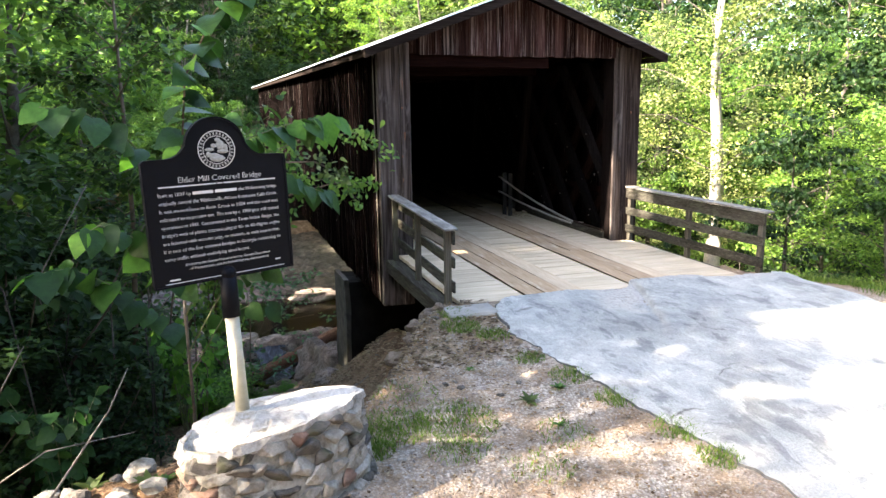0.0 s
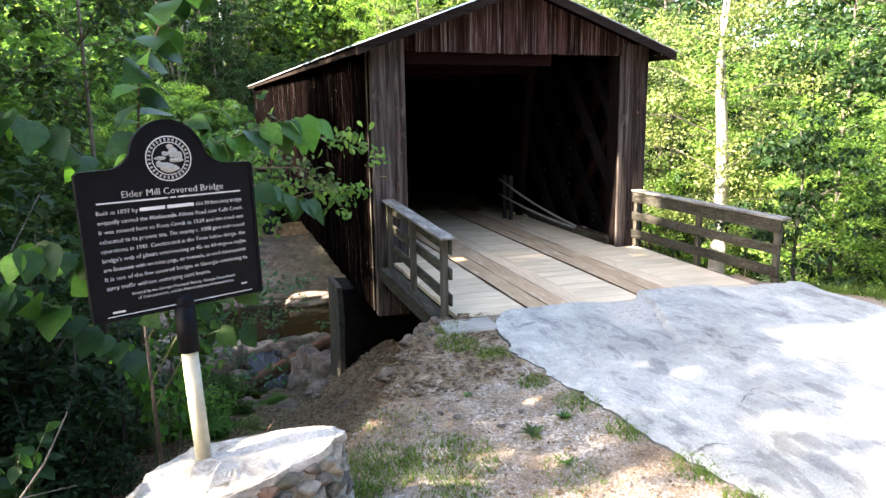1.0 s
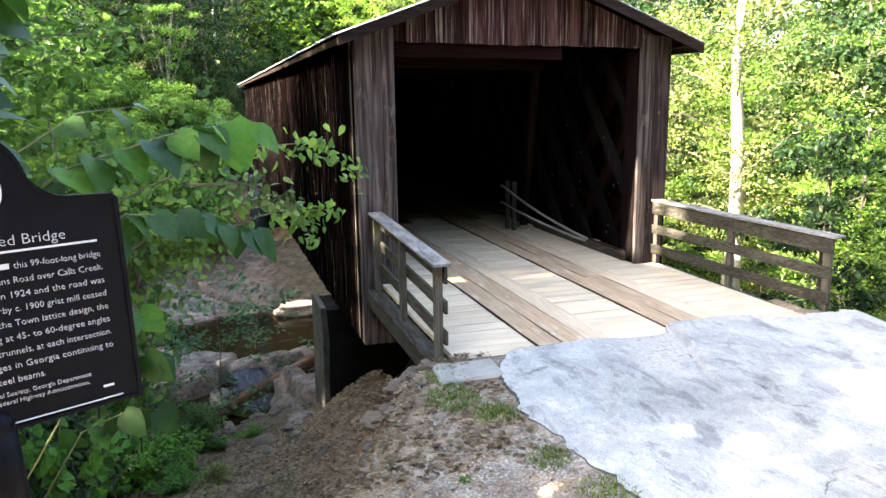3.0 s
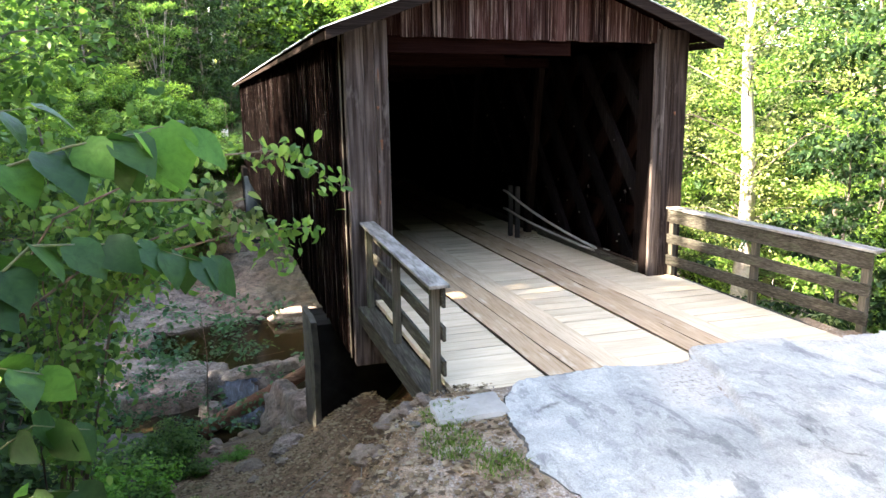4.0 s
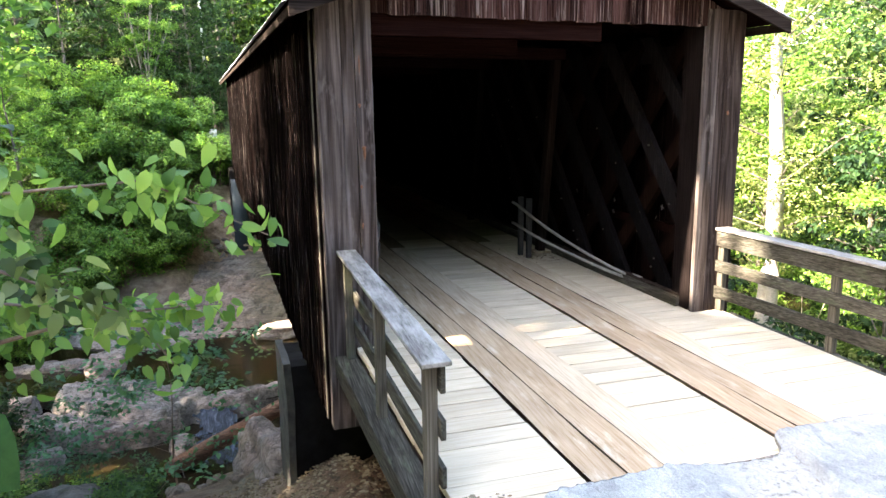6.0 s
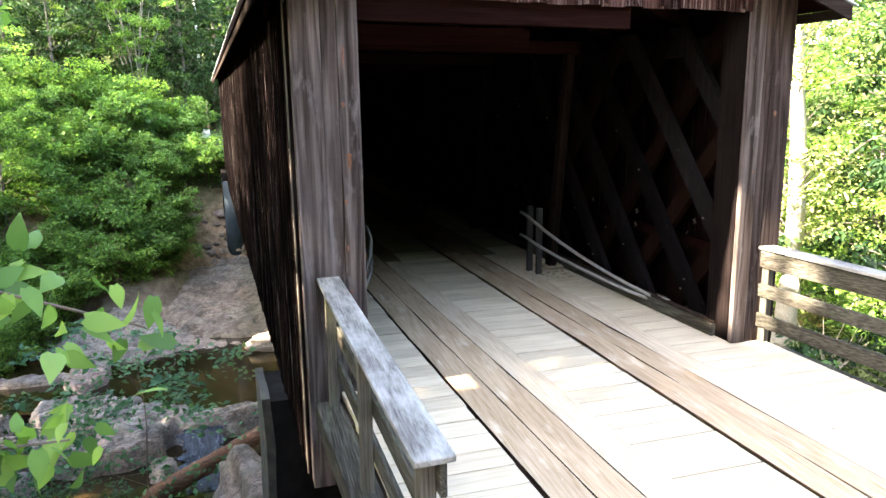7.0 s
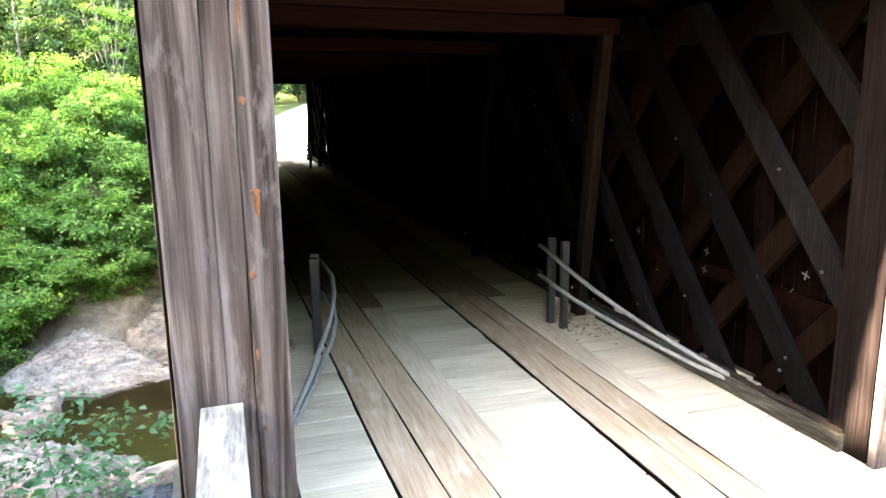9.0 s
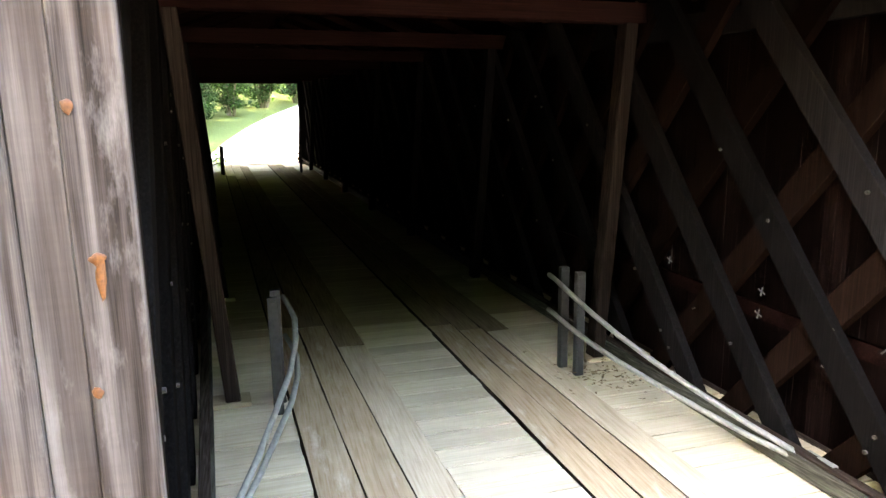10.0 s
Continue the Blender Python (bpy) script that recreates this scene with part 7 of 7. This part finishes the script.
def bank_shrub():
    g = hub("bank_shrub", "leafy green shrub with drooping sprays on the bank edge", "shrub")
    r = np.random.default_rng(331)
    for k in range(12):
        tip = Vector((-1.35 + 0.9 * r.random(), 7.5 + 0.9 * r.random(), -0.15 + 0.6 * r.random()))
        foot = Vector((-1.1 + 0.25 * r.random(), 8.1 + 0.3 * r.random(), height(-1.0, 8.2) - 0.05))
        pts = [foot, foot.lerp(tip, 0.55) + Vector((0, 0, 0.35)), tip]
        bm = bmesh.new()
        tube(bm, pts, [0.009, 0.006, 0.002], 5)
        br = part("branch", bm, M_STEM, g)
        for q in range(22):
            t = 0.35 + 0.65 * r.random()
            c = pts[1].lerp(tip, max(0.0, t * 2 - 1)) if t > 0.5 else foot.lerp(pts[1], t * 2)
            bm = bmesh.new()
            big_leaf(bm, c, Vector(r.normal(size=3)) * 0.6 + Vector((0.25, -0.25, -0.5)), Vector(r.normal(size=3)) * 0.4 + Vector((0.1, -0.6, 0.75)), 0.08 + 0.06 * r.random(), 0.3, 0.72)
            part("leaf", bm, M_LEAF_LIT if r.random() < 0.75 else M_LEAF_BIG, br)


bank_shrub()


def overhanging_tree():
    g = hub("young_tree", "slim young tree with small dark leaves hanging over the marker", "tree")
    r = np.random.default_rng(377)
    foot = Vector((-1.9, 9.4, height(-1.9, 9.4) - 0.1))
    top = Vector((-1.5, 8.9, 4.9))
    bm = bmesh.new()
    tube(bm, [foot, foot.lerp(top, 0.5) + Vector((0.12, 0, 0)), top], [0.045, 0.032, 0.012], 8)
    part("trunk", bm, M_TWIG, g)
    centres = []
    for k in range(22):
        q = 0.45 + 0.55 * r.random()
        at = foot.lerp(top, q)
        tip = at + Vector((-0.9 + 2.1 * r.random(), -1.3 + 1.5 * r.random(), 0.1 + 0.5 * r.random()))
        bm = bmesh.new()
        tube(bm, [at, at.lerp(tip, 0.5) + Vector((0, 0, 0.12)), tip], [0.012, 0.007, 0.003], 5)
        part("branch", bm, M_TWIG, g)
        centres += [tuple(at.lerp(tip, t)) for t in (0.35, 0.55, 0.75, 0.95)]
    v, f = leaf_cloud(centres, [0.26, 0.2, 0.3], 2600, 0.115, 378, 0.3, 0.5, 0.75)
    cloud_mesh("crown", v, f, M_LEAF_DEEP, g)


overhanging_tree()


def leafy_plant():
    g = hub("broadleaf_shrub", "low shrub with broad dark green leaves beside the marker", "shrub", group="broadleaf shrubs")
    rr_ = np.random.default_rng(91)
    for k in range(9):
        a = k * 2.4
        tip = Vector((0.5 * math.cos(a), 0.45 * math.sin(a), 0.9 + 0.75 * rr_.random()))
        leafy_branch(g, [(0.05 * math.cos(a), 0.05 * math.sin(a), -0.2), tip * 0.55 + Vector((0, 0, 0.25)), tip], 0.01, 0.13, 0.2, M_LEAF_BIG, 0.3, 100 + k)
    return g


plant = leafy_plant()
stand(plant, -2.3, 7.3, 0, 0.85)
for k, (x, y, s) in enumerate(((-1.9, 6.3, 0.9), (-3.0, 8.6, 0.8))):
    copy_thing(plant, place(x, y, 77 * k + 40, s))
for k, (x, y, s) in enumerate(((-2.4, 8.2, 0.5), (-2.0, 9.2, 0.6), (-1.9, 7.5, 0.45), (-2.9, 6.4, 0.55), (-2.6, 10.2, 0.45))):
    copy_thing((thick_a, thick_b)[k % 2], place(x, y, 53 * k + 11, s))


def vine():
    g = hub("vine_shrub", "thin shrub with small bright leaves reaching across the bridge wall", "shrub")
    k = 0
    for pts, leaves, spread in (([(-1.4, 9.0, -1.0), (-1.0, 8.6, 1.2), (-0.3, 8.1, 2.1), (0.6, 7.9, 2.5), (1.25, 7.95, 2.54), (1.72, 8.3, 2.24)], 240, 0.13),
                                ([(-0.9, 8.6, 1.2), (-0.2, 8.4, 1.7), (0.6, 8.3, 2.0), (1.1, 8.3, 1.9), (1.25, 8.3, 1.65)], 150, 0.13),
                                ([(0.3, 8.4, 1.75), (0.95, 8.38, 1.9), (1.48, 8.38, 1.9)], 60, 0.08),
                                ([(0.2, 8.1, 2.2), (0.7, 8.0, 2.2), (1.1, 8.0, 2.0)], 70, 0.12)):
        k += 1
        pts = [Vector(p) for p in pts]
        bm = bmesh.new()
        tube(bm, pts, [0.013 * (1 - 0.75 * i / (len(pts) - 1)) for i in range(len(pts))], 5)
        br = part("branch", bm, M_TWIG, g)
        cs = []
        for a, b_ in zip(pts[1:], pts[2:]):
            for q in np.linspace(0, 1, 6):
                cs.append(tuple(a.lerp(b_, q)))
        rr_ = np.random.default_rng(60 + k)
        bm = bmesh.new()
        for q in range(leaves):
            c = Vector(cs[int(rr_.integers(len(cs)))]) + Vector(rr_.normal(size=3)) * spread * 0.55
            big_leaf(bm, c, Vector(rr_.normal(size=3)) + Vector((0.1, -0.2, -0.7)), Vector(rr_.normal(size=3)) * 0.5 + Vector((0.1, -0.6, 0.7)), 0.055 + 0.045 * rr_.random(), 0.35, 0.66)
        part("foliage", bm, M_LEAF_LIME if k == 4 else M_LEAF, br)
    for k in range(14):
        r = np.random.default_rng(200 + k)
        top = Vector((-0.9 + 1.35 * r.random(), 8.2 + 1.0 * r.random(), 1.65 + 1.0 * r.random()))
        foot = Vector((-1.0 + 0.5 * r.random(), 9.4, -0.8))
        pts = [foot, foot.lerp(top, 0.6) + Vector((-0.15, 0, 0.3)), top]
        bm = bmesh.new()
        tube(bm, pts, [0.01, 0.007, 0.003], 5)
        br = part("branch", bm, M_TWIG, g)
        bm = bmesh.new()
        for q in range(185):
            # most leaves crowd the tips, the rest clothe the stems lower down
            c = (pts[1].lerp(top, 0.6 + 0.5 * r.random()) if q < 110 else foot.lerp(pts[1], 0.25 + 0.75 * r.random())) + Vector(r.normal(size=3)) * 0.15
            big_leaf(bm, c, Vector(r.normal(size=3)) + Vector((0.1, -0.2, -0.6)), Vector(r.normal(size=3)) * 0.5 + Vector((0.1, -0.6, 0.7)), 0.06 + 0.05 * r.random(), 0.35, 0.66)
        part("foliage", bm, M_LEAF, br)


vine()


def weed(x, y, size, seed, mat):
    """A small rosette of pointed leaves on the gravel."""
    r = np.random.default_rng(seed)
    g = hub("weed", "small leafy green weed growing in the gravel", "plant", (x, y, height(x, y)), group="weeds")
    for k in range(11):
        a = k * 2.4
        bm = bmesh.new()
        big_leaf(bm, (0, 0, 0.0), (math.cos(a), math.sin(a), 0.35 + 0.9 * r.random()), (-math.cos(a) * 0.6, -math.sin(a) * 0.6, 1), size * (0.7 + 0.5 * r.random()), 0.3, 0.5)
        part("leaf", bm, mat, g)


for k, (x, y, size, mat) in enumerate(((2.63, 5.9, 0.13, M_LEAF_LIME), (3.08, 6.12, 0.12, M_LEAF), (2.7, 5.36, 0.09, M_LEAF), (-1.0, 5.3, 0.13, M_LEAF_LIME), (-0.85, 5.25, 0.1, M_LEAF), (-1.5, 5.6, 0.15, M_LEAF_LIME), (2.3, 6.9, 0.07, M_LEAF))):
    weed(x, y, size, 800 + k, mat)

# ---- far roadside ----
bm = bmesh.new()
n = 30
prev = None
for k in range(n + 1):
    y = 43.5 + 46 * k / n
    c = shear((XC, 43.5, 0)).x + 0.1 * (y - 43.5) + 0.006 * (y - 43.5) ** 2
    z = 1.33 + 0.15 * max(0, y - 43.6) + 0.03
    row = [bm.verts.new((c - 2.6, y, z)), bm.verts.new((c, y, z + 0.04)), bm.verts.new((c + 3.2, y, z))]
    if prev:
        bm.faces.new((prev[0], prev[1], row[1], row[0]))
        bm.faces.new((prev[1], prev[2], row[2], row[1]))
    prev = row
tagged(link("road", bm, M_FARROAD), "sunlit pale road climbing away from the bridge", "road", kind="structure")

# ---- grass, litter and pebbles ----
def tufts(spots, h, mat, seed, label):
    r = np.random.default_rng(seed)
    v, f = [], []
    for x, y, rad, n in spots:
        for k in range(int(2.6 * n)):
            a, d = 2 * math.pi * r.random(), rad * r.random() ** 0.6
            px_, py = x + d * math.cos(a), y + d * math.sin(a)
            z = height(px_, py)
            hh = h * (0.4 + 0.9 * r.random())
            lean_ = r.normal(size=2) * 0.75 * hh
            w = 0.003 + 0.004 * r.random()
            t = r.random() * math.pi
            b = len(v)
            dx, dy = w * math.cos(t), w * math.sin(t)
            v += [(px_ - dx, py - dy, z - 0.01), (px_ + dx, py + dy, z - 0.01), (px_ + dx * 0.7 + lean_[0] * 0.4, py + dy * 0.7 + lean_[1] * 0.4, z + hh * 0.6), (px_ - dx * 0.7 + lean_[0] * 0.4, py - dy * 0.7 + lean_[1] * 0.4, z + hh * 0.6), (px_ + lean_[0], py + lean_[1], z + hh * 0.95)]
            f += [(b, b + 1, b + 2, b + 3), (b + 3, b + 2, b + 4)]
    tagged(arrays("grass", v, f, mat), label, "grass", kind="stuff")


tufts([(1.1, 5.75, 0.4, 420), (0.85, 5.35, 0.22, 200), (1.75, 5.7, 0.45, 300), (1.4, 6.5, 0.4, 60), (2.65, 8.35, 0.3, 260), (2.95, 7.9, 0.25, 160), (2.75, 8.9, 0.25, 220), (3.1, 7.0, 0.2, 90), (3.35, 6.4, 0.25, 110),
       (3.55, 5.7, 0.22, 120), (3.75, 4.95, 0.25, 130), (3.8, 4.4, 0.2, 110), (0.2, 8.0, 0.9, 140), (-0.6, 9.4, 1.0, 260), (1.6, 5.2, 0.3, 120), (2.7, 5.2, 0.3, 60), (2.2, 4.7, 0.3, 60), (0.1, 10.6, 1.0, 420), (-0.5, 12.5, 1.0, 300)],
      0.06, M_GRASS, 3, "short tufts of green grass on the gravel shoulder")
tufts([(9.9, 9.0, 0.6, 500), (10.4, 8.0, 0.8, 500), (11, 7, 1.0, 500)], 0.16, M_GRASS, 8, "rough grass along the edge of the road")


def scatter_flat(n, area, size, mat, seed, name, label, category, lift=0.012):
    """Small curled leaves or chips lying on the ground."""
    r = np.random.default_rng(seed)
    pts = []
    while len(pts) < n:
        x, y = area[0] + (area[1] - area[0]) * r.random(), area[2] + (area[3] - area[2]) * r.random()
        if x < road_edge(y) - 0.05 or y > 9.4:
            pts.append((x, y, height(x, y) + lift))
    c = np.array(pts)
    v, f = leaf_cloud(c, [0.001], n, size, seed + 1, 0.0, 1.0, 0.85)
    m = len(v) // 4
    v = v.reshape(m, 4, 3)
    base = v[:, :1, 2].copy()
    v[:, :, 2] = base + (v[:, :, 2] - base) * 0.25 + 0.006
    tagged(cloud_mesh(name, v.reshape(-1, 3), f, mat, None), label, category, kind="stuff")


scatter_flat(6500, (-3.2, 3.6, 4.0, 12.5), 0.045, M_LITTER, 21, "leaf_litter", "dry brown leaf litter scattered over the bank", "leaf litter")
scatter_flat(15000, (-2.5, 3.4, 7.0, 18.0), 0.085, M_LITTER, 25, "leaf_litter", "dry brown leaf litter scattered over the bank", "leaf litter")


def deck_litter():
    """A drift of dead leaves against the strut's foot."""
    r = np.random.default_rng(66)
    c = np.array([tuple(shear((XC + 1.95 + 0.3 * r.normal(), 16.75 + 0.28 * r.normal(), 0.012 + 0.03 * r.random()))) for k in range(260)])
    v, f = leaf_cloud(c, [0.001], 260, 0.05, 67, 0.0, 1.0, 0.85)
    v = v.reshape(-1, 4, 3)
    base = v[:, :1, 2].copy()
    v[:, :, 2] = base + (v[:, :, 2] - base) * 0.3 + 0.006
    tagged(cloud_mesh("leaf_litter", v.reshape(-1, 3), f, M_LITTER, None), "drift of dry leaves on the deck by the strut", "leaf litter", kind="stuff")


deck_litter()


def pebbles(n, seed):
    r = np.random.default_rng(seed)
    bm = bmesh.new()
    bmesh.ops.create_icosphere(bm, subdivisions=1, radius=1)
    bv = np.array([v.co[:] for v in bm.verts])
    bf = np.array([[v.index for v in f.verts] for f in bm.faces])
    bm.free()
    V, F = [], []
    for k in range(n):
        while True:
            x, y = 0.4 + 3.6 * r.random(), 3.4 + 6.2 * r.random()
            if x < road_edge(y) - 0.02 and x > lerp_table(y, [(3.0, 0.3), (5.5, 0.6), (7, 1.2), (9.6, 2.0)]):
                break
        s = 0.007 + 0.016 * r.random() ** 3
        m = bv * (s * (0.7 + 0.6 * r.random(3))) * (1 + 0.25 * r.normal(size=(len(bv), 1)))
        t = r.random() * 6.28
        m = m @ np.array([[math.cos(t), math.sin(t), 0], [-math.sin(t), math.cos(t), 0], [0, 0, 0.75]])
        V.append(m + (x, y, height(x, y) + s * 0.25))
        F.append(bf + k * len(bv))
    cloud = cloud_mesh("gravel", np.concatenate(V), np.concatenate(F), M_PEBBLE, None)
    tagged(cloud, "loose pale gravel on the road shoulder", "gravel", kind="stuff")


pebbles(3600, 12)

# rubble beside the plinth
for k in range(40):
    x, y = -1.25 + 0.75 * rng.random() - 0.4 * (k % 4), 4.3 + 1.3 * rng.random()
    s = 0.035 + 0.07 * rng.random()
    rock("stone", "pale broken stone in the rubble beside the plinth", (s * 1.3, s, s * 0.75), (x, y, height(x, y) + s * 0.3), 300 + k, (M_QUARTZ, M_GREYROCK)[k % 2], 2, 0.5, k, group="rubble stones", category="stone")
for k in range(7):
    x, y = 1.2 + 1.6 * rng.random(), 5.8 + 3.2 * rng.random()
    s = 0.02 + 0.03 * rng.random()
    rock("stone", "small pale stone on the gravel shoulder", (s * 1.3, s, s * 0.6), (x, y, height(x, y) + s * 0.15), 400 + k, M_GREYROCK, 2, 0.5, k, group="shoulder stones", category="stone")
for k in range(40):
    x, y = -1.2 + 2.9 * rng.random(), 37.5 + 5.5 * rng.random()
    s = 0.12 + 0.25 * rng.random() ** 2
    rock("stone", "angular brown stone in the scree below the far abutment", (s * 1.3, s, s * 0.75), (x, y, height(x, y) + s * 0.2), 500 + k, M_SCREE, 2, 0.5, k, group="scree stones", category="stone")


# dead sticks
def stick(pts, r, label, mat=None):
    bm = bmesh.new()
    pts = [Vector(p) for p in pts]
    tube(bm, pts, [r * (1 - 0.6 * k / (len(pts) - 1)) for k in range(len(pts))], 6)
    tagged(link("dead_stick", bm, mat or M_DEADGREY), label, "stick", group="dead sticks")


stick([(-1.75, 4.6, -0.25), (-1.45, 4.75, 0.15), (-1.15, 4.95, 0.55), (-1.0, 5.0, 0.85)], 0.01, "bare grey dead stick leaning in the thicket")
stick([(-2.1, 4.9, 0.0), (-1.6, 5.0, 0.28), (-1.0, 5.0, 0.34)], 0.007, "bare grey dead stick leaning in the thicket")
stick([(-2.3, 5.6, 0.1), (-2.0, 5.4, 0.6), (-1.75, 5.3, 1.0)], 0.009, "bare grey dead stick leaning in the thicket")
stick([(-1.9, 4.7, 0.05), (-1.4, 4.65, -0.05), (-0.95, 4.7, -0.1)], 0.009, "bare grey dead stick on the ground")
for k in range(9):
    x, y = 0.2 + 2.0 * rng.random(), 8.3 + 4.0 * rng.random()
    a, ln = rng.random() * 6.28, 0.25 + 0.4 * rng.random()
    x2, y2 = x + ln * math.cos(a), y + ln * math.sin(a)
    stick([(x, y, height(x, y) + 0.02), ((x + x2) / 2, (y + y2) / 2, height((x + x2) / 2, (y + y2) / 2) + 0.05), (x2, y2, height(x2, y2) + 0.02)], 0.012, "fallen twig on the earth bank")
stick([(-1.15, 7.0, height(-1.15, 7.0) + 0.05), (-0.95, 7.2, height(-0.95, 7.2) + 0.06), (-0.75, 7.4, height(-0.75, 7.4) + 0.06)], 0.05, "short pale cut branch lying on the bank")
# thin saplings' stems in the thicket
for k, (x, y) in enumerate(((-1.43, 8.5), (-1.55, 8.6), (-1.75, 7.9), (-2.2, 8.3), (-1.2, 8.9), (-2.5, 7.4), (-1.95, 7.2), (-0.9, 9.6))):
    z = height(x, y)
    stick([(x, y, z - 0.1), (x + 0.1 * rng.normal(), y, z + 1.0), (x + 0.25 * rng.normal(), y + 0.1, z + 2.4), (x + 0.4 * rng.normal(), y + 0.1, z + 3.4)], 0.015, "thin dark stem rising through the thicket", M_BARK)


# bleached dead brush in the right-hand woods
def dead_brush():
    g = hub("dead_brush", "pale bleached dead branches standing among green bushes", "dead branches", (19.5, 22.0, height(19.5, 22.0)))
    for k in range(16):
        a = k * 2.4
        ln = 1.2 + 1.3 * rng.random()
        bm = bmesh.new()
        p = Vector((0.1 * math.cos(a), 0.1 * math.sin(a), 1.4))
        q = p + Vector((math.cos(a) * ln * 0.6, math.sin(a) * ln * 0.6, ln * 0.9))
        tube(bm, [Vector((0, 0, 0)), p, p.lerp(q, 0.5) + Vector(rng.normal(size=3)) * 0.1, q], [0.035, 0.03, 0.02, 0.008], 5)
        part("branch", bm, M_DEAD, g)


dead_brush()

# utility pole and cable beyond the bridge, white board at the far roadside
def utility_pole():
    x, y = -1.9, 66.0
    g = hub("utility_pole", "tall thin pale utility pole beyond the bridge", "pole", (x, y, height(x, y)))
    bm = bmesh.new()
    tube(bm, [(0, 0, -0.5), (0, 0, 14)], [0.11, 0.08], 10)
    part("pole", bm, M_WHITE, g)
    bm = bmesh.new()
    tube(bm, [(0, 0, 13), (-12, -8, 11.5), (-26, -17, 12)], 0.03, 5)
    part("cable", bm, M_WHITE, g)


utility_pole()


def far_board():
    g = hub("road_sign", "small white board on a post beside the far road", "sign", (-0.95, 50.3, height(-0.95, 50.3)))
    z = 2.75 - g.location.z
    bm = bmesh.new()
    add_box(bm, (-0.42, -0.02, z - 0.3), (0.42, 0.02, z + 0.25), bevel=0.005)
    part("board", bm, M_WHITE, g)
    bm = bmesh.new()
    add_box(bm, (0.3, 0.02, -0.3), (0.38, 0.1, z + 2.0))
    part("post", bm, M_TWIG, g)


far_board()
